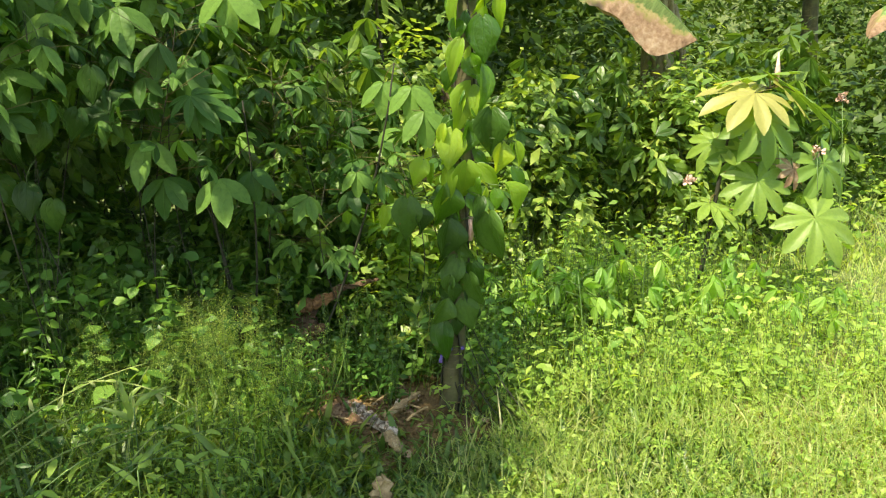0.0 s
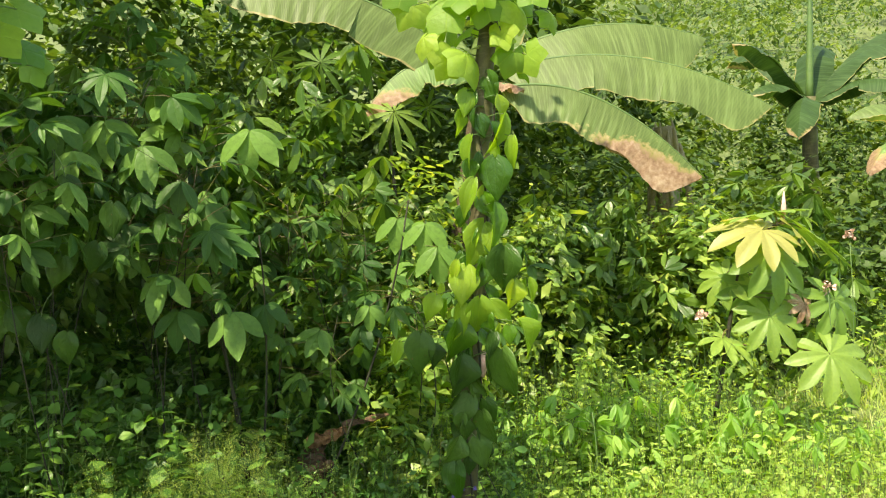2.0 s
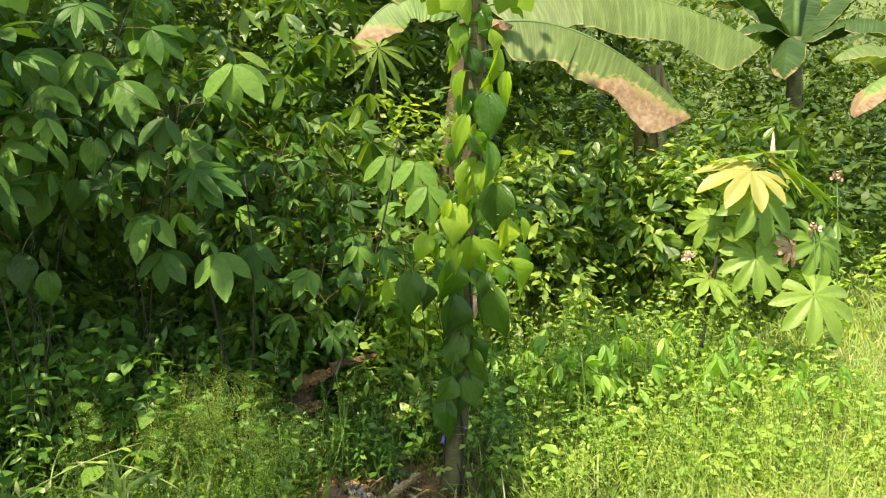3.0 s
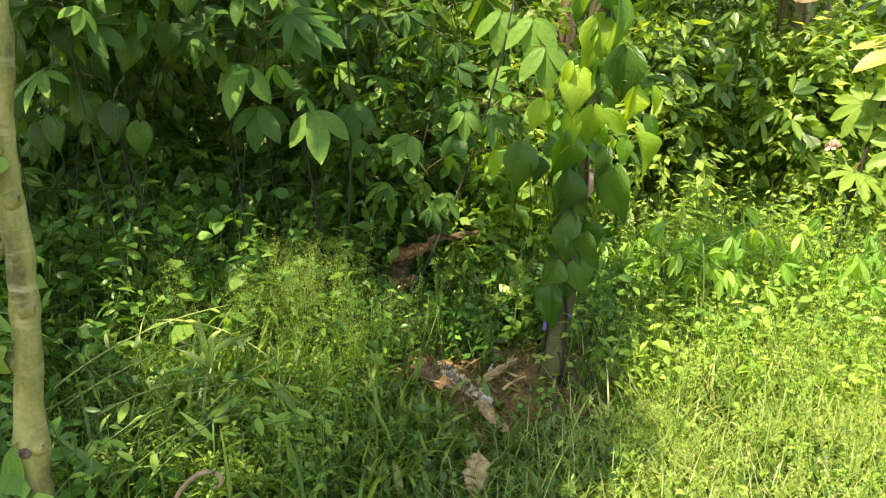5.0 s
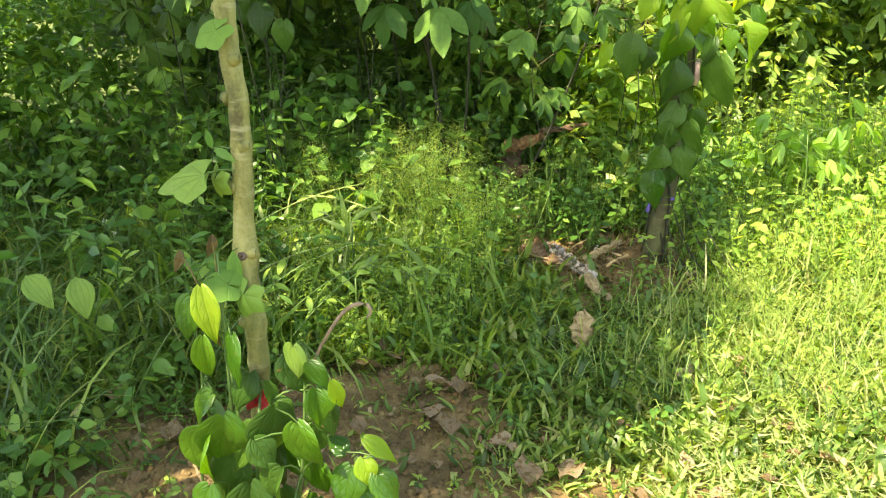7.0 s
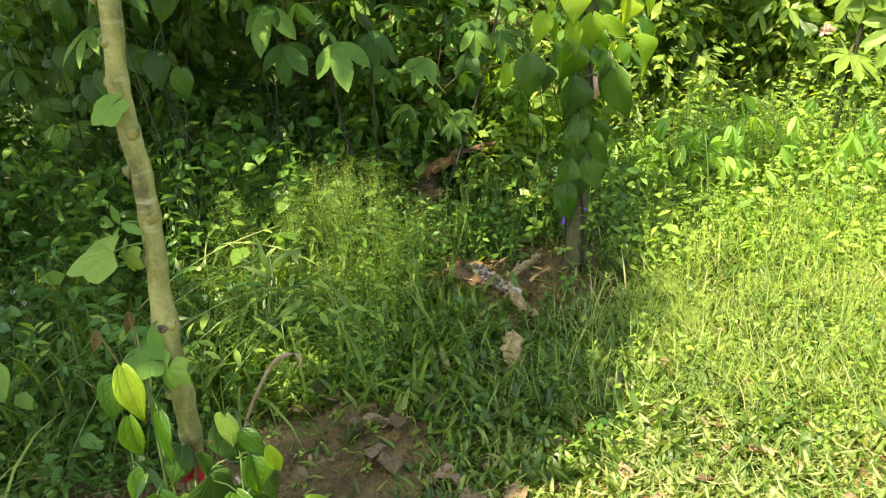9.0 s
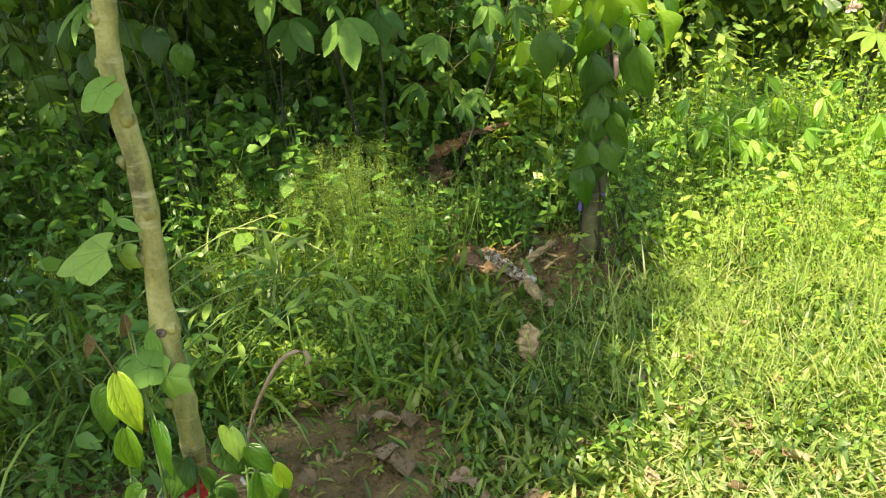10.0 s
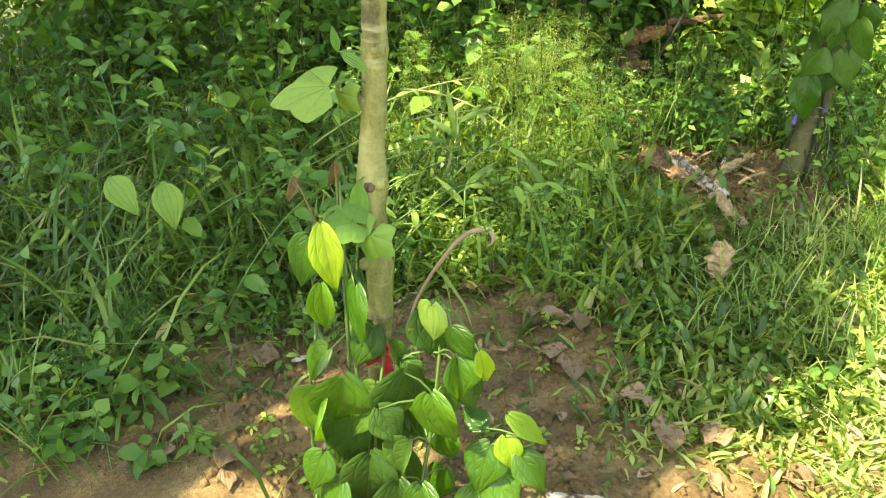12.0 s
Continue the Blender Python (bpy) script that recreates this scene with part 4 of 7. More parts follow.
def shrub(name, base, c, r, n, size, tpls, mat, label, category, stem=STEM_BROWN, ns=3, rad=0.004, hollow=0.45):
    ob = thing(name, (base[0], base[1], float(gz(base[0], base[1]))), label, category)
    stems(ob, stem, base, c, r, ns, rad)
    g = Geo()
    crown_leaves(g, n, c, r, size, tpls, hollow, None, 7 if len(tpls) > 1 else 1)
    part("foliage", g, mat, ob)
    return ob


CAS_MESH = [tpl_mesh("cassava_leaf", t, [CASSAVA]) for t in CASSAVA_TPL]
SEED_MESH = [tpl_mesh("young_cassava_leaf", compound_tpl(5, 210, LANCE, 66, 0.25), [SEEDLING])]


def cassava(base, height, n, lean=(0, 0), size=(0.10, 0.21), meshes=CAS_MESH, name="cassava_shrub", label="leafy green cassava shrub with reddish petioles in shade", low=0.35, rad=0.0042, stalk=STEM_RED, reach=(0.12, 0.30)):
    """Canes with fans of leaflets on long petioles; each leaf is a part."""
    z = float(gz(*base))
    ob = thing(name, (*base, z), label, "cassava", "cassava shrubs" if name == "cassava_shrub" else "young cassava plants")
    canes = []
    for k in range(3 if height > 1 else 1):
        a = 2.1 * k + base[0] * 3
        sp = 0.20 * height if height > 1 else 0.02
        top = np.array([base[0] + lean[0] + sp * math.cos(a), base[1] + lean[1] + sp * math.sin(a), z + height * (1 - 0.08 * k)])
        pts = bow((base[0] + 0.03 * k, base[1], z - 0.02), top, 0, 8, (R.normal(0, 0.07) * height, R.normal(0, 0.07) * height, 0))
        gs = Geo()
        gs.add(*tube(pts, np.linspace(rad, rad * 0.4, 8), 6))
        part("cane", gs, STEM_BROWN if height > 1 else STEM_GREEN, ob)
        canes.append(pts)
    for i in range(n):
        pts = canes[i % len(canes)]
        u = (low + (1 - low) * ((i + 0.5) / n) ** 0.8) * (len(pts) - 1.001)
        j = int(u)
        s = pts[j] + (pts[j + 1] - pts[j]) * (u - j)
        a = 2.4 * i + R.normal(0, 0.3)
        ln = R.uniform(*reach)
        rise = R.uniform(-0.1, 0.7)
        e = s + np.array([math.cos(a) * ln, math.sin(a) * ln, rise * ln])
        if hollow_at(*e):
            continue
        petiole(ob, s, e, 0.0015, stalk)
        d = np.array([math.cos(a), math.sin(a), R.uniform(-0.6, 0.25)]) + R.normal(0, 0.3, 3)
        nn = np.array([math.cos(a) * 0.4, math.sin(a) * 0.4, 1.0]) + R.normal(0, 0.42, 3) + np.array([0, -0.2, 0])
        leaf_part("leaf", meshes[i % len(meshes)], ob, e, d, nn, R.uniform(*size))
    return ob


def build_thicket():
    for bx, by, h, n in ((-1.45, 3.95, 1.95, 88), (-1.2, 4.4, 2.0, 100), (-1.95, 3.95, 2.3, 72), (-0.55, 4.75, 1.6, 90), (-2.5, 4.1, 2.4, 52), (-1.6, 4.8, 2.5, 100), (-0.95, 5.2, 1.9, 90), (-2.2, 5.0, 2.8, 80)):
        cassava((bx, by), h, n, (R.normal(0, 0.12), -0.15), (0.10, 0.21) if bx < -1.25 else (0.075, 0.15), low=0.70 if bx < -1.3 else 0.42 if by < 4.6 else 0.28)
    for bx, by, h, n in ((-0.35, 4.35, 1.25, 26), (0.0, 4.75, 1.4, 26)):
        cassava((bx, by), h, n, (0.0, -0.1), label="low leafy cassava shrub half in sun", size=(0.11, 0.17), low=0.6)
    # long-stalked leaves at the front of the thicket
    ob = thing("cassava_shrub", (-1.05, 4.15, float(gz(-1.05, 4.15))), "cassava shrub leaning out with broad shaded leaves", "cassava", "cassava shrubs")
    canes = []
    for k, (x, z) in enumerate(((-1.25, 1.75), (-0.95, 1.6), (-0.2, 1.75), (-1.6, 2.2))):
        pts = bow((-1.05 + 0.25 * (k == 2), 4.15, float(gz(-1.05, 4.15))), (x, 4.05, z), 0, 8, (0.04 * k, 0.05, 0))
        g = Geo()
        g.add(*tube(pts, np.linspace(0.008, 0.004, 8), 6))
        part("cane", g, STEM_BROWN, ob)
        canes.append(pts)
    for i, (x, y, z, s, side, pick) in enumerate(((-1.339, 3.80, 1.431, 0.24, -0.25, 3), (-1.192, 3.78, 1.426, 0.145, 0.0, 3), (-1.03, 3.80, 1.24, 0.23, 0.2, 3), (-1.297, 3.85, 1.248, 0.20, -0.2, 0), (-0.90, 3.9, 1.26, 0.16, 0.3, 0), (-0.064, 3.98, 1.512, 0.20, 0.1, 0), (-0.12, 4.02, 1.63, 0.19, -0.1, 0), (-0.408, 4.0, 1.229, 0.13, 0.0, 0), (-0.966, 4.0, 2.116, 0.25, -0.1, 0), (-0.261, 4.1, 1.66, 0.18, -0.2, 0), (-1.807, 3.8, 2.18, 0.22, -0.2, 0), (-1.618, 3.85, 2.16, 0.22, 0.2, 0), (-1.727, 3.75, 2.01, 0.22, 0.0, 3), (-1.421, 3.8, 2.03, 0.24, 0.3, 3), (-1.5, 3.8, 1.66, 0.2, 0.1, 0), (-1.15, 3.85, 1.75, 0.2, -0.2, 0))):
        n = min((q for c in canes for q in c[3:]), key=lambda q: np.hypot(q[0] - x, q[2] - z - 0.05))
        petiole(ob, n, (x, y, z), 0.002, STEM_RED)
        leaf_part("leaf", (SEED_MESH if i == 1 else CAS_MESH)[pick if i != 1 else 0], ob, (x, y, z), (side, -0.65, -0.75), (side * 0.3, -0.8, 0.75), s)
    for i, (bx, by) in enumerate(((0.36, 4.5), (0.6, 4.65), (0.85, 4.25), (1.12, 4.35), (0.7, 4.1), (1.35, 4.6), (1.75, 4.75), (1.0, 4.8), (0.5, 4.95), (1.55, 4.4), (1.95, 4.3))):
        cassava((bx, by), R.uniform(0.35, 0.62), 10, (0, 0), (0.10, 0.14), SEED_MESH, "young_cassava", "young pale green cassava plant with drooping leaves", 0.6, 0.006, STEM_GREEN, (0.08, 0.2))
    # dense growth behind; its sun and shade are put into the leaf tones
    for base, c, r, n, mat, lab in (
            ((1.75, 6.5), (1.80, 6.42, 1.20), (0.46, 0.2, 0.55), 800, BROAD_HALF_LIT, "leafy green shrub before the cut banana stem"),
            ((-4.4, 3.3), (-4.4, 3.3, 0.75), (0.75, 0.6, 0.85), 1300, BROAD, "low shrub at the thicket edge, leaves toned dark for shade"),
            ((-5.6, 4.0), (-5.6, 4.0, 1.0), (1.0, 0.8, 1.3), 1300, BROAD, "dense shrub in deep shade, leaves toned dark for it"),
            ((-0.28, 4.42), (-0.28, 4.42, 0.42), (0.28, 0.18, 0.34), 340, BROAD_HALF_LIT, "low shrub behind the rotten log, leaves toned as half lit"),
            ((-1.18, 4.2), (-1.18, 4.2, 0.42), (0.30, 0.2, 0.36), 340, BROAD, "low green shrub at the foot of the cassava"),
            ((-0.2, 4.6), (-0.2, 4.6, 0.7), (0.36, 0.22, 0.45), 480, BROAD_SUNLIT, "leafy shrub behind the leaning stake, leaves toned as sunlit"),
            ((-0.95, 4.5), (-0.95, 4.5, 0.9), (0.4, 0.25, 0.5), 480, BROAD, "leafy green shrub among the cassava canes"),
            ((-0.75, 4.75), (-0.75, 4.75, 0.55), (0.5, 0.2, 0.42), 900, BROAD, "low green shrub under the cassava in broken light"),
            ((-1.6, 4.5), (-1.6, 4.5, 0.55), (0.5, 0.25, 0.42), 800, BROAD, "low shrub under the cassava, leaves toned dark for shade"),
            ((-1.2, 4.9), (-1.2, 4.9, 0.6), (0.7, 0.35, 0.55), 1300, BROAD, "low shrub under the cassava, leaves toned dark for shade"),
            ((-2.3, 4.7), (-2.3, 4.7, 0.7), (0.8, 0.4, 0.65), 1500, BROAD, "low shrub under the cassava, leaves toned dark for shade"),
            ((-3.3, 4.0), (-3.4, 4.0, 0.7), (0.8, 0.5, 0.7), 1500, BROAD, "low shrub at the thicket edge, leaves toned dark for shade"),
            ((-4.6, 4.8), (-4.6, 4.8, 1.2), (1.0, 0.9, 1.4), 2200, BROAD, "dense shrub in deep shade, leaves toned dark for it"),
            ((-4.4, 6.6), (-4.4, 6.6, 1.5), (1.3, 0.9, 1.7), 2200, BROAD, "dense shrub in deep shade, leaves toned dark for it"),
            ((-0.1, 5.0), (-0.1, 5.1, 0.7), (0.5, 0.35, 0.6), 1100, BROAD_HALF_LIT, "bright green leafy shrub half in sun"),
            ((1.75, 6.2), (1.8, 6.2, 1.0), (0.6, 0.4, 0.95), 1700, BROAD_HALF_LIT, "dense green shrub with small leaves"),
            ((-5.8, 6.2), (-5.8, 6.2, 1.4), (1.3, 1.0, 1.7), 1800, BROAD, "dense shrub in deep shade, leaves toned dark for it"),
            ((-7.0, 8.2), (-7.0, 8.2, 1.8), (1.7, 1.2, 2.2), 1800, BROAD, "dense shrub in deep shade, leaves toned dark for it"),
            ((-3.3, 6.2), (-3.3, 6.2, 1.2), (1.0, 0.7, 1.4), 1700, BROAD, "dense shrub in deep shade, leaves toned dark for it"),
            ((-5.0, 9.3), (-5.0, 9.3, 2.0), (2.0, 1.2, 2.4), 2200, SHADED_LEAF, "tall shrub in shade, which is put into its dark leaf colour"),
            ((-2.2, 9.5), (-2.2, 9.5, 2.0), (2.0, 1.2, 2.4), 2200, SHADED_LEAF, "tall shrub in shade, which is put into its dark leaf colour"),
            ((-1.6, 5.6), (-1.6, 5.7, 1.3), (1.2, 0.7, 1.5), 2600, BROAD, "dense shrub in deep shade, leaves toned dark for it"),
            ((-3.3, 5.0), (-3.3, 5.0, 1.3), (1.1, 1.0, 1.6), 2400, BROAD, "dense shrub in deep shade, leaves toned dark for it"),
            ((-0.4, 5.6), (-0.4, 5.7, 1.1), (0.8, 0.6, 1.0), 2000, BROAD_HALF_LIT, "bright green leafy shrub half in sun"),
            ((-0.2, 7.2), (-0.4, 7.4, 1.8), (1.8, 0.8, 2.0), 3600, SHADED_LEAF, "tall shrub behind the banana plant, leaves darkened for shade"),
            ((-2.8, 7.4), (-2.8, 7.4, 2.2), (1.6, 1.0, 2.4), 3200, SHADED_LEAF, "tall shrub in shade, which is put into its dark leaf colour"),
            ((0.55, 5.7), (0.55, 5.8, 0.95), (0.6, 0.5, 0.85), 1700, BROAD_HALF_LIT, "sunlit green shrub with small leaves"),
            ((1.3, 6.6), (1.3, 6.8, 1.1), (1.1, 0.7, 1.1), 2600, BROAD_HALF_LIT, "dense green shrub with small leaves"),
            ((2.6, 7.4), (2.7, 7.6, 1.1), (1.2, 0.8, 1.15), 2600, SHADED_LEAF, "dense green shrub behind the sunny field"),
            ((4.2, 8.6), (4.3, 8.8, 1.1), (1.3, 0.9, 1.2), 2600, SHADED_LEAF, "dense green shrub behind the sunny field"),
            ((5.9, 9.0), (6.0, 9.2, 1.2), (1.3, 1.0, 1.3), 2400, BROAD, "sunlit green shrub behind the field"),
            ((1.0, 8.6), (1.0, 8.8, 1.7), (1.8, 0.9, 1.8), 3200, SHADED_LEAF, "tall shrub behind the banana plant, leaves darkened for shade"),
            ((3.0, 10.5), (3.0, 11.0, 1.7), (2.0, 1.1, 1.8), 3000, SHADED_LEAF, "tall green shrub below the hillside"),
            ((6.4, 12.0), (6.4, 12.2, 1.8), (2.2, 1.2, 1.9), 3000, SHADED_LEAF, "tall green shrub below the hillside")):
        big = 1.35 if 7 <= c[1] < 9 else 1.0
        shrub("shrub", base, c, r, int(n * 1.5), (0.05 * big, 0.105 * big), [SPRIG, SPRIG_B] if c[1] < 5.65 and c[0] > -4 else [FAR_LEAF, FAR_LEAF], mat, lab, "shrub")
    # cassava-like fans filling the thicket's depth
    for base, c, r, n in (((-1.3, 5.0), (-1.3, 4.9, 1.5), (1.1, 0.6, 1.25), 420), ((-2.6, 4.6), (-2.6, 4.6, 1.6), (0.8, 0.6, 1.2), 320), ((-0.7, 6.2), (-0.7, 6.3, 1.3), (1.0, 0.5, 0.85), 300), ((1.0, 6.0), (1.0, 6.1, 1.25), (0.8, 0.4, 0.75), 260), ((2.2, 6.6), (2.3, 6.7, 1.2), (0.9, 0.5, 0.8), 260)):
        shrub("cassava_thicket", base, c, r, n, (0.13, 0.2), [CASSAVA_SMALL], CASSAVA_FILL, "close-grown cassava thicket with fans of leaflets", "cassava", hollow=0.3, ns=4)


HEART_MESH = [tpl_mesh("heart_leaf", t, [PEPPER]) for t in (HEART, HEART_B, HEART_SLIM, HEART_FOLD)]
HEART_SHADED = [tpl_mesh("heart_leaf_shaded", t, [PEPPER_SHADED]) for t in (HEART, HEART_B, HEART_SLIM, HEART_FOLD)]
HEART_YOUNG_LIT = [tpl_mesh("heart_leaf_young_lit", t, [PEPPER_YOUNG_LIT]) for t in (HEART, HEART_B, HEART_SLIM, HEART_FOLD)]
LOBED_MESH = [tpl_mesh("lobed_leaf", t, [LOBED]) for t in (LOBE_FIVE, LOBE_FOLD)]
LOBED_MATTE_MESH = [tpl_mesh("lobed_matte_leaf", t, [LOBED_MATTE]) for t in (LOBE_FLAT, LOBE_FOLD, LOBE_ANGLED)]
LOBED_SUNLIT_MESH = [tpl_mesh("lobed_sunlit_leaf", t, [LOBED_SUNLIT]) for t in (LOBE_FIVE, LOBE_FOLD)]


def hang_leaf(ob, x, z, y, size, tilt, meshes, pick, node, face=(0, -1, 0.35), mi=0):
    """A leaf that hangs from a petiole; x, z: the middle of its blade."""
    a = math.radians(tilt)
    d = np.array([math.sin(a), R.normal(0, 0.12) - 0.12, -math.cos(a)])
    d = d / np.linalg.norm(d)
    top = np.array([x, y, z]) - d * size * 0.5
    nn = np.asarray(face, float) + R.normal(0, 0.22, 3)
    leaf_part("leaf", meshes[pick % len(meshes)], ob, top, d, nn, size)
    petiole(ob, node, top, 0.0022, STEM_GREEN)


def knotty(points, rad, knobs, sides=14, seed=3):
    """A pole with swellings at its nodes."""
    rr = np.random.RandomState(seed)
    p = np.asarray(points, float)
    k = 90
    u = np.linspace(0, len(p) - 1, k)
    i = np.minimum(u.astype(int), len(p) - 2)
    q = p[i] + (p[i + 1] - p[i]) * (u - i)[:, None]
    q[:, 0] += 0.006 * np.sin(q[:, 2] * 5.1) + 0.003 * np.sin(q[:, 2] * 13)
    q[:, 1] += 0.005 * np.sin(q[:, 2] * 6.3 + 1)
    r = rad(q[:, 2])
    for h in knobs:
        r = r + 0.0030 * np.exp(-((q[:, 2] - h) / 0.012) ** 2)
        q[:, 0] += 0.004 * (-1) ** len(str(h)) * np.exp(-((q[:, 2] - h) / 0.05) ** 2)
    v, f, uv, mi = tube(q, r, sides)
    v = v + 0.0012 * np.sin(v * 90 + rr.uniform(0, 6, 3))[:, [1, 2, 0]]
    return v, f, uv, mi


def bud(g, p, d, r):
    """A leaf scar: a short stub with a rim."""
    p, d = np.asarray(p, float), unit(np.asarray(d, float))
    v, f, uv, mi = tube(np.array([p - d * r, p - d * r * 0.2, p + d * r * 0.35, p + d * r * 0.75, p + d * r * 0.6]), (r * 1.5, r * 1.15, r * 0.9, r * 0.6, r * 0.2), 9)
    g.add(v + 0.08 * r * np.sin(v * 700), f, uv, mi)


def near_stake():
    base = (-0.94, 1.55, 0.02)
    ob = thing("live_stake", base, "straight grey-brown living stake with leaf scars and a few lobed leaves", "stake tree", "living stakes")
    scars = [(0.52, 1.2), (0.62, 4.0), (0.78, 4.75), (0.785, 5.7), (0.93, 3.3), (1.02, 6.2), (1.12, 3.0), (1.20, 5.9), (1.30, 3.3), (1.38, 4.5), (1.43, 6.1), (1.46, 3.2), (1.55, 6.0), (1.66, 4.6), (1.80, 3.3), (1.95, 6.0), (0.70, 4.3)]
    g = Geo()
    g.add(*knotty([(-0.945, 1.55, -0.02), (-0.94, 1.55, 0.5), (-0.935, 1.555, 0.9), (-0.94, 1.55, 1.4), (-0.925, 1.55, 2.0), (-0.90, 1.56, 2.6)],
                  lambda z: np.interp(z, (0, 0.4, 0.74, 0.80, 0.86, 1.3, 2.6), (0.027, 0.0235, 0.0245, 0.0265, 0.022, 0.0197, 0.0135)), [s[0] for s in scars]))
    part("trunk", g, BARK, ob)
    for i, (h, a) in enumerate(scars):
        g = Geo()
        d = np.array([math.cos(a), math.sin(a), 0.25])
        rad = float(np.interp(h, (0, 0.4, 0.74, 0.80, 0.86, 1.3, 2.6), (0.027, 0.0235, 0.0245, 0.0265, 0.022, 0.0197, 0.0135)))
        bud(g, np.array([-0.94, 1.55, h]) + d * rad * (1.0 if i != 2 else 0.93), d, 0.0115 if i != 2 else 0.0105)
        part("leaf_scar", g, SCAR if i == 2 else BARK, ob)
    for x, y, z, s, d, pick in ((-0.985, 1.48, 0.975, (0.12, 0.20, 0.15), (-1.0, -0.05, -0.26), 2), (-0.985, 1.52, 0.955, (0.07, 0.08, 0.08), (-0.3, 0.1, -0.8), 1), (-0.945, 1.51, 1.262, (0.085, 0.085, 0.08), (-0.6, -0.3, -0.4), 0), (-0.955, 1.48, 0.735, (0.085, 0.085, 0.09), (-0.6, -0.2, 0.2), 0), (-0.92, 1.48, 0.715, (0.09, 0.09, 0.09), (-0.25, -0.2, -0.75), 1)):
        leaf_part("leaf", LOBED_MATTE_MESH[pick], ob, (x, y, z), d, (0.0, -0.62, 0.75), s, "broad pale green lobed leaf")
        petiole(ob, (-0.94, 1.55, z - 0.01), (x, y, z), 0.002, STEM_GREEN)
    slim = tpl_mesh("slim_leaf", leaf_tpl(0.36, 8, 5, (0.45, 0.5), 0.2, 0.1, 0.02), [LOBED])
    for p, d, n, z in (((-0.955, 1.515, 0.80), (0.05, -0.1, -1), (0.2, -1, 0.1), 0.10), ((-0.985, 1.53, 1.02), (0.75, -0.2, -0.3), (0.1, -0.7, 0.7), 0.06), ((-0.99, 1.53, 1.02), (-0.1, -0.2, 1), (0.5, -0.9, 0.1), 0.045)):
        leaf_part("leaf", slim, ob, p, d, n, z)
        petiole(ob, (-0.94, 1.545, p[2] - 0.01), p, 0.0016, STEM_GREEN)
    # leaves at the top
    for p, d, z in (((-0.90, 1.49, 1.94), (0.55, -0.2, -0.6), 0.10), ((-0.905, 1.60, 1.955), (0.75, -0.1, -0.5), 0.115), ((-0.93, 1.47, 2.02), (-0.2, -0.3, -0.6), 0.12)):
        leaf_part("leaf", LOBED_SUNLIT_MESH[0], ob, p, d, (0.2, -0.8, 0.6), z)
        petiole(ob, (-0.915, 1.55, p[2] - 0.06), p, 0.002, STEM_PALE)
    for p, d, z in (((-0.905, 1.70, 2.035), (0.75, 0.0, -0.6), 0.11), ((-0.905, 1.72, 1.955), (0.7, 0.0, -0.5), 0.09), ((-0.895, 1.74, 1.925), (0.3, 0.0, -1.0), 0.08)):
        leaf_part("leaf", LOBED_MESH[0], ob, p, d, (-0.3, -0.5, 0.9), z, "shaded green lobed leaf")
        petiole(ob, (-0.918, 1.56, p[2] - 0.05), p, 0.002, STEM_GREEN)
    for i in range(20):
        h = R.uniform(2.15, 2.6)
        a = 2.4 * i
        ln = R.uniform(0.10, 0.26)
        s0 = np.array([-0.92, 1.55, h])
        e = s0 + np.array([math.cos(a) * ln, math.sin(a) * ln, 0.35 * ln])
        petiole(ob, s0, e, 0.0024, STEM_GREEN)
        leaf_part("leaf", LOBED_MESH[i % 2], ob, e, (math.cos(a), math.sin(a), -0.5), (0.3 * math.cos(a), 0.3 * math.sin(a) - 0.2, 1), R.uniform(0.16, 0.24))


def ring_cloth(c, r, height, turn=0.0, k=28):
    """A band of cloth wound round a pole, a little slack and slanting."""
    g = Geo()
    a = np.linspace(0, 2 * math.pi, k)
    pts = np.stack([c[0] + r * np.cos(a), c[1] + r * np.sin(a), c[2] + turn * np.cos(a) + 0.002 * np.sin(5 * a)], -1)
    n = len(a)
    v, f = [], []
    for i, p in enumerate(pts):
        out = np.array([math.cos(a[i]), math.sin(a[i]), 0])
        for j in range(5):
            q = j / 4 - 0.5
            v.append(p + out * (0.0016 + 0.0018 * math.sin(3 * a[i] + 4 * q) * (0.5 - abs(q))) + np.array([0, 0, q * height]))
    f = strip(n, 5)
    g.add(v, f)
    g.add(np.array(v) * 1.0 - np.repeat(np.stack([np.cos(a), np.sin(a), 0 * a], -1), 5, 0) * 0.0012, f[:, ::-1])
    return g


def flap(g, p, d, length, width, curl, n=(0, -1, 0.3)):
    """A loose end of cloth."""
    rows, cols = 7, 4
    d, side = unit(np.asarray(d, float)), unit(np.cross(d, n))
    up = np.cross(side, d)
    v = []
    for i in range(rows):
        t = i / (rows - 1)
        for j in range(cols):
            c = j / (cols - 1) - 0.5
            v.append(np.asarray(p) + d * length * t + side * c * width * (0.6 + 0.6 * t) + up * (curl * math.sin(3 * t) + 0.15 * width * math.sin(6 * c + 4 * t)))
    g.add(v, strip(rows, cols))


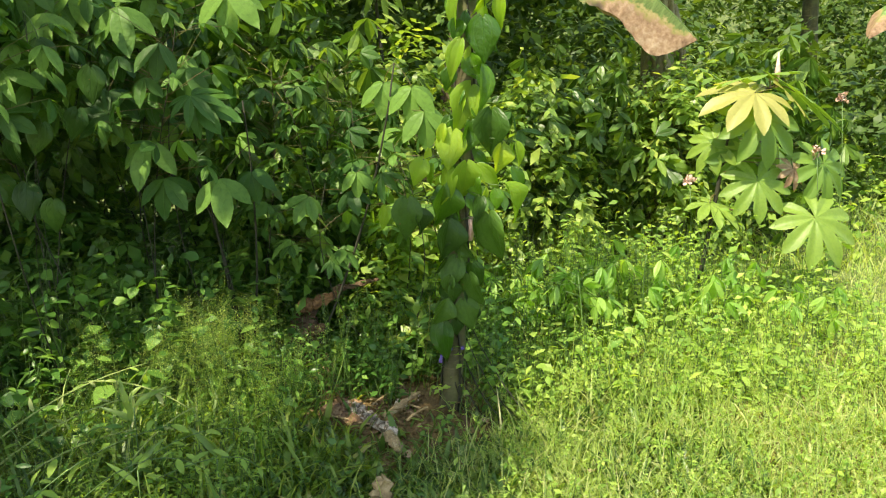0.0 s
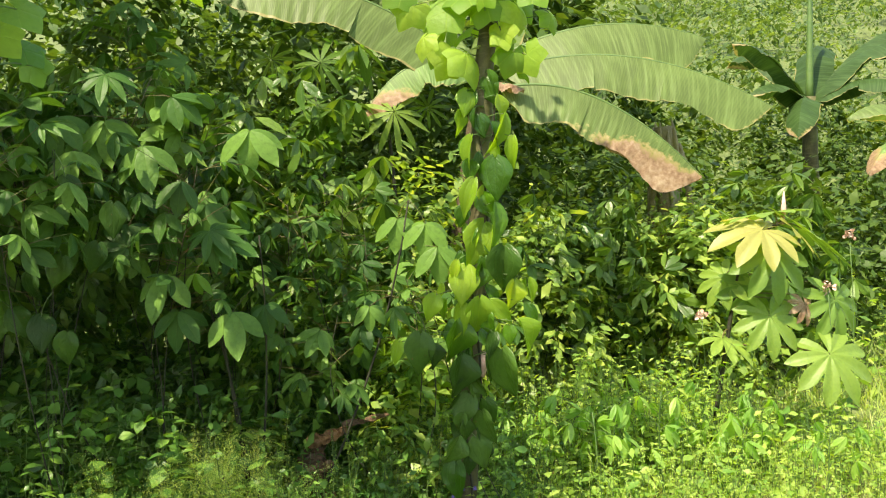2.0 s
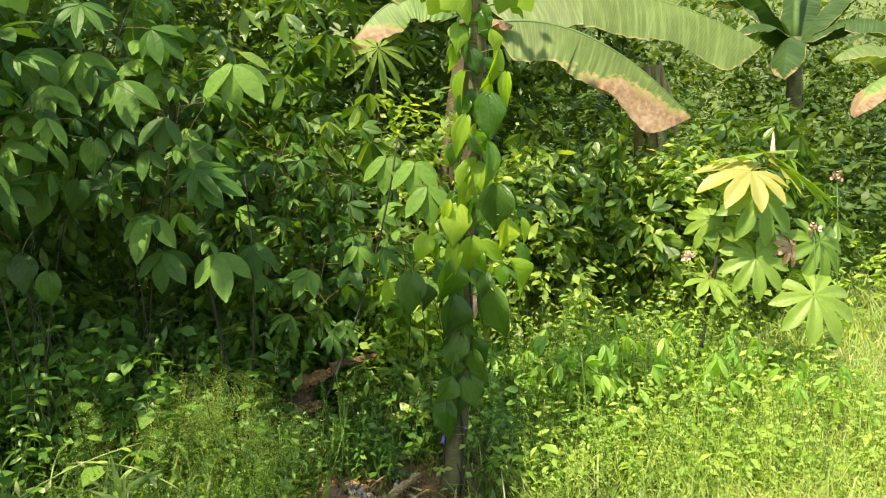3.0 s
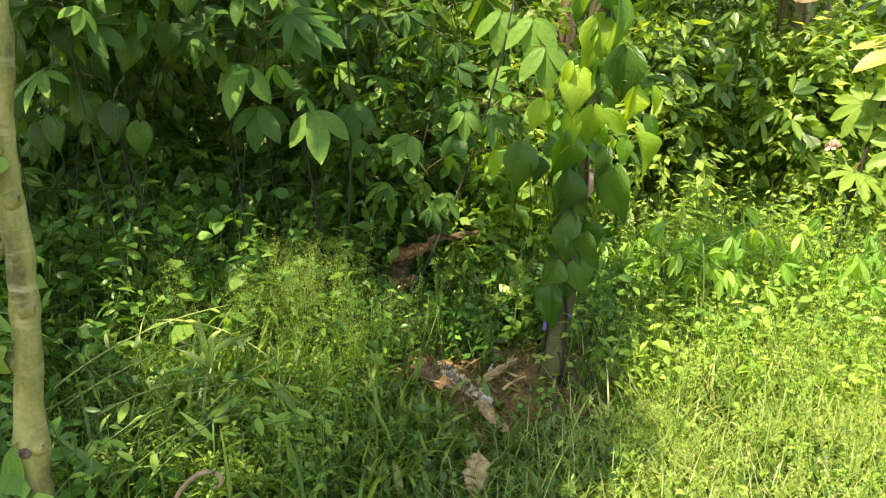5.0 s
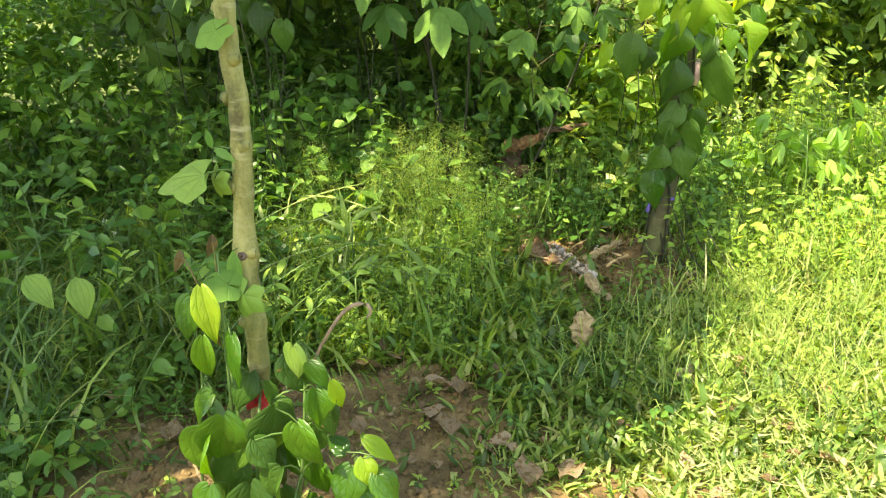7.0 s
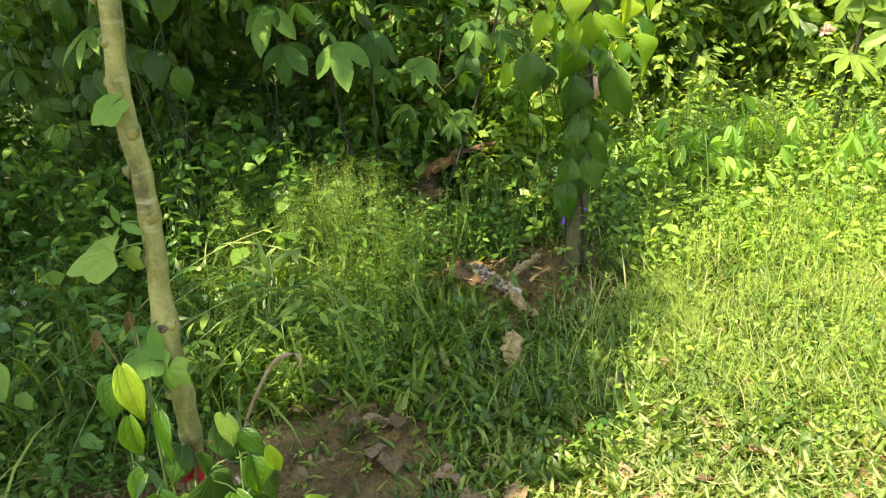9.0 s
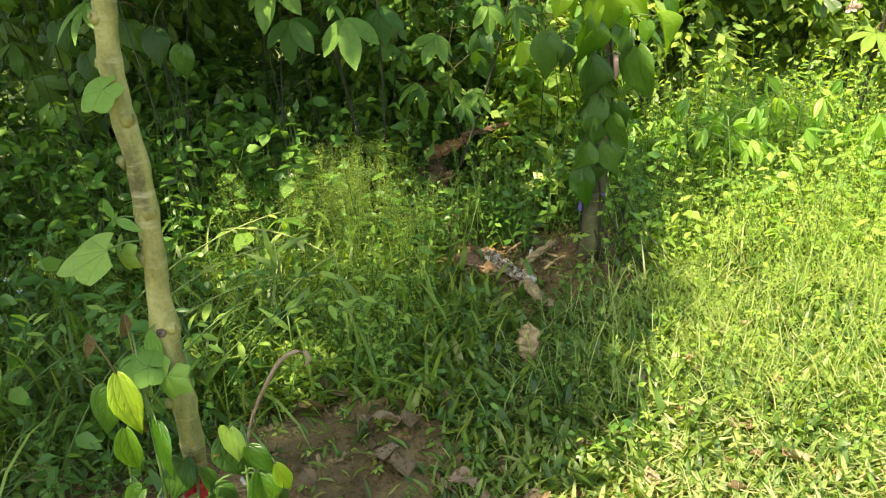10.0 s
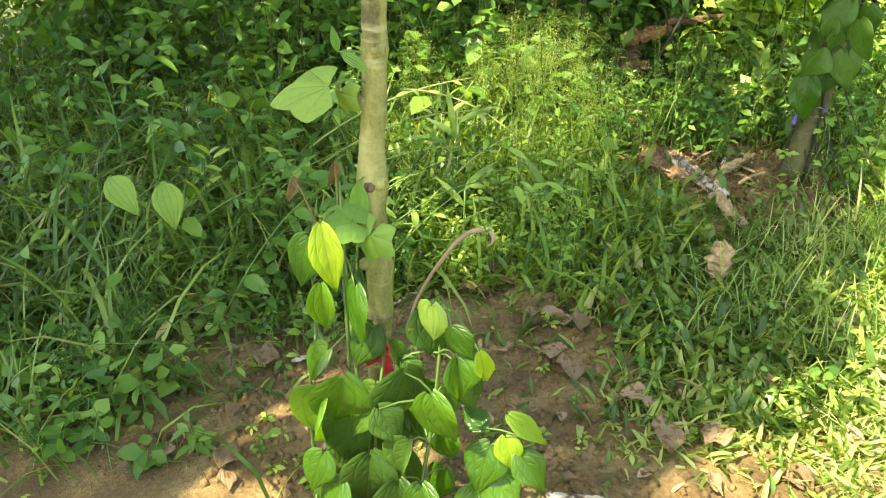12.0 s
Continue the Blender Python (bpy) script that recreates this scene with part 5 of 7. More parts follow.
def ties():
    ob = thing("red_ribbon", (-0.94, 1.55, 0.44), "red cloth ribbon knotted round the near stake", "ribbon", "ties")
    part("band", ring_cloth((-0.94, 1.55, 0.438), 0.0268, 0.022, 0.004), RED_CLOTH, ob)
    kx, ky, kz = -0.915, 1.505, 0.447
    g = Geo()
    g.add(*tube(np.array([(kx - 0.006, ky, kz - 0.012), (kx, ky - 0.005, kz), (kx + 0.005, ky, kz + 0.013)]), (0.007, 0.012, 0.007), 8))
    part("knot", g, RED_CLOTH, ob)
    for d, ln in (((-0.15, -0.5, 1.0), 0.062), ((0.8, -0.6, 0.35), 0.045), ((0.6, -0.3, -0.6), 0.035), ((0.35, -0.3, 0.9), 0.042), ((-0.8, -0.5, -0.1), 0.03)):
        g = Geo()
        flap(g, (kx, ky - 0.006, kz), d, ln, 0.020, 0.007)
        part("loose_end", g, RED_CLOTH, ob)
    for h, r, x in ((0.405, 0.040, 0.012), (0.76, 0.036, 0.05)):
        ob = thing("purple_tie", (x, 3.72, h), "purple cloth tie wound round the vine-covered stake", "tie", "ties")
        part("band", ring_cloth((x, 3.72, h), r, 0.010, 0.014), PURPLE, ob)
        for d, ln, off in (((-0.2, -0.3, -1.0), 0.075, -0.035), ((0.9, -0.2, 0.25), 0.05, 0.03)):
            g = Geo()
            flap(g, (x + off, 3.72 - r * 0.8, h), d, ln * 0.8, 0.014, 0.006)
            part("loose_end", g, PURPLE, ob)
    ob = thing("white_tie", (0.145, 3.72, 1.745), "white cloth tie round the vine-covered stake", "tie", "ties")
    part("band", ring_cloth((0.145, 3.72, 1.745), 0.051, 0.020), WHITE_TIE, ob)


def near_vine():
    base = (-0.93, 1.47, 0.03)
    ob = thing("pepper_vine", base, "young pepper vine with glossy heart-shaped leaves at the near stake", "pepper vine", "pepper vines")
    vines = []
    for k, (x0, x1, h) in enumerate(((-0.90, -0.985, 0.80), (-0.98, -0.99, 0.74), (-0.86, -0.78, 0.62), (-0.93, -0.89, 0.5), (-1.0, -1.03, 0.5))):
        pts = bow((x0, 1.46, 0.02), (x1, 1.50 - 0.04 * (k > 1), h), 0, 7, (0.03 * math.sin(k), -0.03, 0))
        gs = Geo()
        gs.add(*tube(pts, np.linspace(0.005, 0.0025, 7), 6))
        part("stem", gs, STEM_GREEN, ob)
        vines.append(pts)
    high = ((-1.023, 0.674, 0.099, -13), (-0.970, 0.686, 0.132, 15), (-0.930, 0.582, 0.121, -4), (-0.988, 0.582, 0.119, -2), (-0.928, 0.500, 0.098, -24), (-1.017, 0.465, 0.098, -42), (-0.853, 0.497, 0.080, 24), (-0.790, 0.553, 0.101, 16), (-0.786, 0.596, 0.089, -7), (-0.826, 0.464, 0.071, 43))
    middle = ((-0.948, 0.404, 0.146, -9), (-0.922, 0.383, 0.115, -29), (-0.994, 0.371, 0.133, -16), (-0.843, 0.414, 0.142, -8), (-0.754, 0.421, 0.115, 16), (-0.716, 0.478, 0.084, 17), (-0.718, 0.522, 0.082, 13), (-0.716, 0.593, 0.065, 34), (-0.675, 0.555, 0.074, 15), (-0.957, 0.296, 0.119, -9))
    low = ((-0.839, 0.399, 0.083, 34), (-0.821, 0.327, 0.095, -15), (-0.984, 0.277, 0.089, -17), (-0.890, 0.246, 0.140, -2), (-0.962, 0.206, 0.115, -27), (-0.829, 0.205, 0.124, 4), (-0.970, 0.167, 0.137, -18), (-0.768, 0.245, 0.105, 12), (-0.90, 0.14, 0.12, 8), (-0.83, 0.12, 0.11, 14), (-1.0, 0.11, 0.11, -14))
    slim = {(0, 1), (0, 3), (0, 6), (1, 8)}
    young = {(0, 1), (1, 8)}
    # leaves set back in the vine; their shade is in the colour
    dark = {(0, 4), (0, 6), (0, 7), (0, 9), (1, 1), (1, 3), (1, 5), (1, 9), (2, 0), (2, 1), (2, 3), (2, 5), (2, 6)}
    pale = tpl_mesh("pale_leaf", HEART, [LOBED])
    for grp, (lst, y) in enumerate(((high, 1.41), (middle, 1.37), (low, 1.33))):
        for i, (x, z, s, tilt) in enumerate(lst):
            v = min(vines, key=lambda q: abs(q[3][0] - x))
            node = v[int(np.argmin(np.abs(v[:, 2] - z - 0.03)))]
            meshes = HEART_YOUNG_LIT if (grp, i) in young else HEART_SHADED if (grp, i) in dark else HEART_MESH
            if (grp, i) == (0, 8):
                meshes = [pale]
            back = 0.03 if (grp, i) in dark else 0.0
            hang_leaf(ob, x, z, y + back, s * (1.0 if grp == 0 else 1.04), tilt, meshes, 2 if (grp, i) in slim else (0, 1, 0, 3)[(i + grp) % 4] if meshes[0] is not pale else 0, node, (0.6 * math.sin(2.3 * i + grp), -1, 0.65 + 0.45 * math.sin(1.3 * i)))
    # leaves deeper in the vine, two in three coloured as shaded
    for i in range(16):
        x, z = -0.90 + 0.12 * math.sin(2.3 * i), 0.08 + 0.019 * i
        v = min(vines, key=lambda q: abs(q[3][0] - x))
        hang_leaf(ob, x, z, 1.47 + 0.04 * math.sin(3.7 * i), R.uniform(0.09, 0.12), 25 * math.sin(1.7 * i), HEART_SHADED if i % 3 else HEART_MESH, i % 2, v[int(np.argmin(np.abs(v[:, 2] - z - 0.03)))], (0.4 * math.sin(i), -1, 0.6))
    # brown withered young leaves on two shoots
    for x0, x1, z in ((-1.0, -1.07, 0.80), (-0.985, -0.988, 0.84)):
        g = Geo()
        g.add(*tube(bow((x0, 1.50, 0.58), (x1, 1.49, z), 0.03, 6), np.linspace(0.004, 0.0015, 6), 5))
        part("withered_shoot", g, STEM_RED, ob)
        leaf_part("withered_leaf", tpl_mesh("withered_leaf", HEART_SLIM, [DRY]), ob, (x1, 1.49, z), (-0.1, -0.1, -1), (0.9, -0.6, 0.2), 0.055, "withered brown leaf")
    # a trailing shoot in front
    ob = thing("pepper_cutting", (-0.80, 1.50, 0.05), "low pepper shoot with pale green leaves on bare soil", "pepper vine", "pepper vines")
    g = Geo()
    pts = np.vstack([bow((-0.80, 1.50, 0.03), (-0.69, 1.44, 0.27), 0.02, 6), bow((-0.69, 1.44, 0.27), (-0.593, 1.42, 0.385), 0.01, 6)[1:]])
    g.add(*tube(pts, np.linspace(0.005, 0.002, len(pts)), 6))
    part("stem", g, STEM_GREEN, ob)
    for i, (x, z, s, d) in enumerate(((-0.642, 0.435, 0.088, (0.85, -0.1, -0.45)), (-0.617, 0.355, 0.085, (0.65, -0.3, -0.65)), (-0.672, 0.360, 0.105, (-0.15, -0.45, -0.9)), (-0.645, 0.385, 0.07, (0.3, -0.3, -0.7)), (-0.667, 0.300, 0.10, (0.65, -0.4, -0.7)), (-0.70, 0.25, 0.10, (0.1, -0.5, -0.8)), (-0.685, 0.395, 0.06, (-0.5, 0.2, 0.3)), (-0.74, 0.19, 0.10, (-0.35, -0.5, -0.6)), (-0.69, 0.20, 0.09, (0.5, -0.5, -0.5)))):
        leaf_part("leaf", HEART_YOUNG_LIT[(i % 2) if i else 2] if i in (0, 3) else HEART_MESH[i % 2], ob, (x, 1.42, z), d, (0.1, -0.75, 0.75), s)
        petiole(ob, pts[min(int(np.argmin(np.abs(pts[:, 2] - z))), len(pts) - 1)], (x, 1.42, z), 0.0016, STEM_GREEN)


def far_stake():
    """The second stake, leaning a little, under its vine."""
    base = (-0.02, 3.72, 0.08)
    line = [(-0.02, 3.72, 0.02), (0.045, 3.72, 0.43), (0.07, 3.72, 0.84), (0.13, 3.72, 1.62), (0.17, 3.72, 2.13), (0.21, 3.72, 2.6), (0.24, 3.73, 3.1)]
    ob = thing("live_stake", base, "leaning brown living stake hidden by a climbing pepper vine", "stake tree", "living stakes")
    g = Geo()
    g.add(*knotty(line, lambda z: np.interp(z, (0, 0.25, 0.6, 1.3, 2.0, 3.1), (0.062, 0.046, 0.036, 0.043, 0.048, 0.034)), (0.3, 0.5, 0.72, 0.95, 1.2, 1.5, 1.75, 2.0), 12, 5))
    part("trunk", g, BARK_DARK, ob)
    for i in range(36):
        h = 2.32 + 0.8 * (i / 36) + R.uniform(-0.06, 0.06)
        a = 2.4 * i + 0.4
        ln = R.uniform(0.08, 0.30)
        s0 = np.array([np.interp(h, (2.13, 3.1), (0.17, 0.24)), 3.72, h])
        e = s0 + np.array([math.cos(a) * ln * 1.2, math.sin(a) * ln, 0.25 * ln])
        petiole(ob, s0, e, 0.0028, STEM_GREEN)
        leaf_part("leaf", LOBED_SUNLIT_MESH[i % 2], ob, e, (math.cos(a) + R.normal(0, 0.2), math.sin(a) - 0.2, -0.9 - 0.4 * (i % 3)), (0.4 * math.cos(a) + R.normal(0, 0.45), 0.3 * math.sin(a) - 0.6 + R.normal(0, 0.45), 0.8), R.uniform(0.12, 0.22), "soft light green lobed leaf, colour brightened for sun")
    for i, (x, z, s, tilt) in enumerate(((-0.026, 2.503, 0.177, -42), (0.141, 2.300, 0.188, 34), (0.265, 2.413, 0.12, 13), (0.285, 2.312, 0.146, -23), (-0.004, 2.290, 0.146, -23), (-0.112, 2.395, 0.123, -27), (0.169, 2.524, 0.154, -24), (0.356, 2.508, 0.143, 21), (0.378, 2.295, 0.142, 13), (-0.169, 2.537, 0.145, -36), (-0.22, 2.62, 0.16, -50), (0.40, 2.66, 0.16, 40))):
        a = math.radians(tilt)
        d = np.array([math.sin(a), -0.25, -math.cos(a)])
        e = np.array([x, 3.60, z]) - d * s * 0.4
        petiole(ob, (np.interp(z + 0.12, (2.13, 3.1), (0.17, 0.24)), 3.71, z + 0.12), e, 0.0028, STEM_PALE)
        leaf_part("leaf", LOBED_SUNLIT_MESH[i % 2], ob, e, d, (0.8 * math.sin(2.1 * i), -0.8, 0.55 + 0.4 * math.sin(1.3 * i)), s * 1.25, "soft light green lobed leaf, colour brightened for sun")
    g = Geo()
    g.add(*tube(np.array([(0.13, 3.675, 1.03), (0.135, 3.66, 0.98), (0.125, 3.665, 0.92)]), (0.012, 0.017, 0.010), 7))
    part("peeled_bark", g, PINK, ob, "pink patch of peeled bark")

    ob = thing("pepper_vine", (0.0, 3.66, 0.1), "pepper vine with hanging heart-shaped leaves climbing the leaning stake", "pepper vine", "pepper vines")
    px = [p[0] for p in line]
    pz = [p[2] for p in line]
    for k in range(3):
        z = np.linspace(0.1, 2.25 - 0.2 * k, 40)
        pts = np.stack([np.interp(z, pz, px) + 0.050 * np.cos(3.0 * z + 2.1 * k), 3.72 + 0.050 * np.sin(3.0 * z + 2.1 * k + 3.6), z], -1)
        gs = Geo()
        gs.add(*tube(pts, 0.0055, 5))
        part("stem", gs, STEM_BROWN, ob)
    for k in range(5):
        z0 = 0.25 + 0.07 * k
        gs = Geo()
        gs.add(*tube(bow((0.03 + 0.02 * k, 3.68, z0), (0.12 + 0.07 * k, 3.6 - 0.03 * k, 0.10), -0.06, 7), 0.003, 4))
        part("aerial_root", gs, STEM_BROWN, ob)
    upper = ((0.091, 2.144, 0.124, -7), (0.064, 2.058, 0.109, 5), (0.082, 1.916, 0.167, -17), (0.079, 1.721, 0.181, -22), (0.234, 1.996, 0.196, -14), (0.286, 1.919, 0.145, -6), (0.207, 1.796, 0.189, -2), (0.211, 1.591, 0.208, 4))
    middle = ((0.123, 1.510, 0.210, -17), (0.232, 1.396, 0.200, -3), (0.047, 1.331, 0.173, -11), (0.115, 1.188, 0.171, -3), (0.269, 1.280, 0.130, -8), (0.032, 1.184, 0.133, -6), (-0.097, 1.241, 0.120, -24), (-0.053, 1.308, 0.077, -10), (-0.044, 1.226, 0.100, -14), (0.012, 1.396, 0.106, -15), (0.355, 1.302, 0.113, 14), (0.319, 1.317, 0.075, -15), (0.352, 1.191, 0.125, 24), (0.326, 1.090, 0.167, 26), (0.245, 1.105, 0.089, -7), (0.224, 1.205, 0.156, 45), (0.193, 1.123, 0.073, -14))
    lower = ((0.004, 1.075, 0.194, -7), (0.155, 1.065, 0.120, -21), (-0.156, 1.034, 0.180, -5), (-0.090, 1.017, 0.108, 5), (-0.266, 1.040, 0.107, -21), (0.215, 0.929, 0.225, 3), (0.019, 0.924, 0.184, -7), (0.022, 0.769, 0.162, -26), (0.127, 0.691, 0.156, 11), (-0.025, 0.598, 0.136, -25), (0.106, 0.580, 0.147, 17), (-0.022, 0.457, 0.171, -6))
    slim = {(0, 2), (0, 3), (0, 4), (0, 5), (0, 7), (1, 7), (1, 8), (1, 9), (1, 10), (1, 11), (1, 12), (1, 15), (1, 16)}
    # young leaves, and full-grown ones coloured bright as if in sun
    young = {(0, 0), (0, 1), (0, 2), (0, 3), (0, 4), (0, 5), (1, 0), (1, 2), (1, 13), (1, 15), (2, 4), (1, 3), (1, 4), (1, 5), (1, 6), (1, 7), (1, 8), (1, 9), (1, 10), (1, 11), (1, 16)}
    # shaded leaves, mostly low on the stake, drawn in the darker colour
    dark = {(1, 1), (2, 1), (2, 2), (2, 3), (2, 5), (2, 6), (2, 7), (2, 8), (2, 9), (2, 10)}
    for grp, lst in enumerate((upper, middle, lower)):
        for i, (x, z, s, tilt) in enumerate(lst):
            node = (np.interp(z + 0.08, pz, px), 3.675, z + 0.08)
            meshes = HEART_YOUNG_LIT if (grp, i) in young else HEART_SHADED if (grp, i) in dark else HEART_MESH
            hang_leaf(ob, x, z, 3.615 + 0.02 * math.sin(1.7 * i + grp), s * 1.03, tilt, meshes, 2 if (grp, i) in slim else (0, 1, 3)[(i + grp) % 3], node, (0.85 * math.sin(2 * i + grp), -1, 0.55 + 0.55 * math.sin(3.1 * i)))
    # leaves close against the stake, the low ones darkened in colour for shade
    for i in range(44):
        z = 0.52 + 0.040 * i
        x = np.interp(z, pz, px) + 0.085 * math.sin(2.4 * i)
        meshes = HEART_SHADED if z < 0.95 else HEART_YOUNG_LIT if i % 5 == 0 else HEART_MESH
        hang_leaf(ob, x, z, 3.645 + 0.02 * math.sin(1.1 * i), 0.085 + 0.045 * ((0.618 * i) % 1), 28 * math.sin(2.4 * i) + 12 * math.sin(5.0 * i), meshes, (1, 3, 0, 2)[i % 4], (np.interp(z + 0.05, pz, px), 3.675, z + 0.05), (0.9 * math.sin(1.9 * i), -0.9, 0.6 + 0.5 * math.sin(2.7 * i)))
    # leaves on the far side of the stake, the lower in the shaded colour
    for i in range(26):
        z = 0.5 + 0.066 * i
        hang_leaf(ob, np.interp(z, pz, px) + 0.04 * math.sin(2.2 * i), z, 3.79, 0.12, 20 * math.sin(i), HEART_SHADED if z < 1 else HEART_MESH, i % 2, (np.interp(z + 0.08, pz, px), 3.76, z + 0.08), (0.3 * math.sin(i), 0.6, 0.6))


# ---- bananas, umbrella trees ----
def banana_leaf(ob, base, tip, arch, width, fold=0.35, mat=BANANA_GREEN, tears=(), roll_=0.0, name="leaf", label="", ragged=0.0, blunt=0.72):
    """A long blade on a midrib, creased across, torn at the tears, and ragged where it has dried."""
    base, tip = np.asarray(base, float), np.asarray(tip, float)
    k, cols = 60, 6
    rib = bow(base, tip, arch, k)
    t = unit(np.gradient(rib, axis=0))
    side0 = unit(np.cross(t, np.array([[0, 0, 1.0]])))
    up0 = np.cross(side0, t)
    g = Geo()
    for sgn in (-1, 1):
        start = 0
        cuts = sorted(int(c * k) for c, s in tears if s == sgn) + [k]
        for c in cuts:
            rows = list(range(start, min(c + 1, k)))
            if len(rows) < 2:
                start = c
                continue
            v, uv = [], []
            for i in rows:
                q = i / (k - 1)
                w = width * 0.5 * min(1.0, (q / 0.12) ** 0.6 if q > 0 else 0.05) * (1 - max(0, (q - blunt) / (1 - blunt)) ** 2.4)
                w = max(w, 0.01)
                slump = 0.10 * math.sin(len(cuts) * 2.0 + start * 0.7)
                for j in range(cols):
                    c_ = j / (cols - 1)
                    an = fold + slump * c_ + roll_ * sgn
                    x = c_ * w * math.cos(an) * (1 + ragged * 0.12 * math.sin(i * 1.9) * c_)
                    z = -c_ * w * math.sin(an) - 0.18 * w * c_ * c_ + 0.005 * math.sin(i * 1.35 + 2 * math.sin(0.37 * i)) * c_ + 0.02 * math.sin(i * 0.31 + sgn) * c_
                    v.append(rib[i] + side0[i] * sgn * x + up0[i] * z)
                    uv.append((0.5 + 0.5 * sgn * c_, q))
            f = strip(len(rows), cols)
            g.add(v, f, uv)
            start = c
    blade = part(name, g, mat, ob, label)
    g = Geo()
    g.add(*tube(rib - up0 * np.linspace(0.017, 0.006, k)[:, None], np.linspace(0.015, 0.004, k), 6))
    rb = new("midrib", g.mesh("midrib", [STEM_GREEN], ob.location))
    rb.parent = blade
    return blade


def build_bananas():
    ob = thing("banana_plant", (0.0, 6.35, float(gz(0, 6.35))), "banana plant with broad arching leaves, one browned at the end", "banana plant", "banana plants")
    g = Geo()
    pts = bow((0.0, 6.35, 0.1), (0.30, 6.3, 2.75), 0, 14, (-0.04, 0, 0))
    g.add(*tube(pts, np.linspace(0.13, 0.07, 14), 14))
    for i in range(10):
        a = 0.7 * i
        g.add(*tube(bow(pts[3 + i % 8] + np.array([0.09 * math.cos(a), 0.09 * math.sin(a), 0]), pts[1 + i % 5] + np.array([0.15 * math.cos(a), 0.15 * math.sin(a), -0.1]), 0.02, 6), np.linspace(0.025, 0.012, 6), 5))
    part("pseudostem", g, SHEATH, ob, "brown fibrous pseudostem with dry sheaths")
    banana_leaf(ob, (0.42, 6.10, 2.70), (1.88, 5.97, 1.96), 0.25, 0.56, 0.95, BANANA_BROWNED, ((0.30, 1), (0.48, 1), (0.55, -1)), 0.22, ragged=0.6, blunt=0.92, label="drooping leaf with a browned end")
    banana_leaf(ob, (0.42, 6.25, 2.86), (2.46, 6.10, 2.48), 0.24, 0.60, 0.80, BANANA_GREEN, ((0.36, 1), (0.62, 1), (0.3, -1)), 0.22, ragged=0.3, blunt=0.91)
    banana_leaf(ob, (0.36, 6.35, 2.95), (2.08, 6.4, 3.08), 0.20, 0.62, 0.75, BANANA_GREEN, ((0.34, 1), (0.66, 1)), 0.25, blunt=0.9)
    banana_leaf(ob, (0.22, 6.28, 2.9), (-1.75, 6.1, 3.48), 0.30, 0.60, 0.55, BANANA_GREEN, ((0.3, -1), (0.4, -1), (0.55, -1), (0.7, 1)), -0.6, ragged=0.5)
    banana_leaf(ob, (0.20, 6.25, 2.80), (-0.62, 6.1, 2.50), 0.26, 0.40, 0.55, BANANA_WILTED, ((0.5, -1), (0.7, 1)), -0.5, ragged=0.8, label="torn hanging leaf, pale at the edge")
    banana_leaf(ob, (0.28, 6.3, 2.9), (0.9, 7.4, 3.9), 0.3, 0.5, 0.4)
    banana_leaf(ob, (0.26, 6.3, 2.9), (-0.6, 7.5, 3.8), 0.3, 0.5, 0.4)
    banana_leaf(ob, (0.30, 6.10, 2.72), (0.60, 5.98, 2.65), 0.03, 0.12, 0.7, BANANA_HUSK, (), 0.0, ragged=1.0, name="dry_leaf", label="shrivelled brown leaf")
    # broken pale stem beside it
    ob = thing("banana_stump", (1.72, 6.75, float(gz(1.72, 6.75))), "pale cut banana stem standing behind the leaves", "banana stump")
    g = Geo()
    pts = bow((1.80, 6.75, 0.15), (1.82, 6.75, 2.44), 0, 12, (0.03, 0, 0))
    g.add(*tube(pts, np.linspace(0.12, 0.085, 12), 14))
    g.add(*tube(bow((1.92, 6.7, 2.3), (1.98, 6.7, 1.5), 0, 6, (0.04, 0, 0)), (0.02, 0.03, 0.03, 0.03, 0.03, 0.01), 6))
    for i in range(9):
        a = 0.7 * i
        g.add(*tube(bow((1.81 + 0.08 * math.cos(a), 6.75 + 0.08 * math.sin(a), 2.40 + 0.10 * ((0.618 * i) % 1)), (1.81 + 0.14 * math.cos(a), 6.75 + 0.14 * math.sin(a), 1.9 - 0.5 * ((0.38 * i) % 1)), 0.03, 6), np.array((0.006, 0.022, 0.028, 0.024, 0.018, 0.006)), 6))
    part("pseudostem", g, STUMP_PALE, ob)
    # the farther plant; the shade on it is put into its blade colour
    bx, by = 4.45, 10.0
    ob = thing("banana_plant", (bx, by, float(gz(bx, by))), "banana plant with a rolled upright leaf, before the hillside, blades darkened for shade", "banana plant", "banana plants")
    g = Geo()
    g.add(*tube(bow((bx, by, 0.3), (bx + 0.05, by, 3.2), 0, 10), np.linspace(0.13, 0.08, 10), 12))
    part("pseudostem", g, BARK_DARK, ob)
    g = Geo()
    g.add(*tube(bow((bx + 0.05, by, 3.1), (bx + 0.12, by, 5.0), 0, 8), np.linspace(0.05, 0.02, 8), 9))
    part("rolled_leaf", g, STEM_GREEN, ob, "upright rolled young leaf")
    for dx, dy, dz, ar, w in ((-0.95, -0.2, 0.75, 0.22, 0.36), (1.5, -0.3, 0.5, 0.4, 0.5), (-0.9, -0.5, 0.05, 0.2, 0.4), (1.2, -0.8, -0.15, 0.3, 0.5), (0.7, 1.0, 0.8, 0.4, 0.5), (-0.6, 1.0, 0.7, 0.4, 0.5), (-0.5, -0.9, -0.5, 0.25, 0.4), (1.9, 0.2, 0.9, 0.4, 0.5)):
        banana_leaf(ob, (bx + 0.04, by, 3.1), (bx + dx, by + dy, 3.1 + dz), ar, w, 0.45, BANANA_SHADED, ((0.4, 1), (0.6, -1)))
    bx, by = 5.6, 9.2
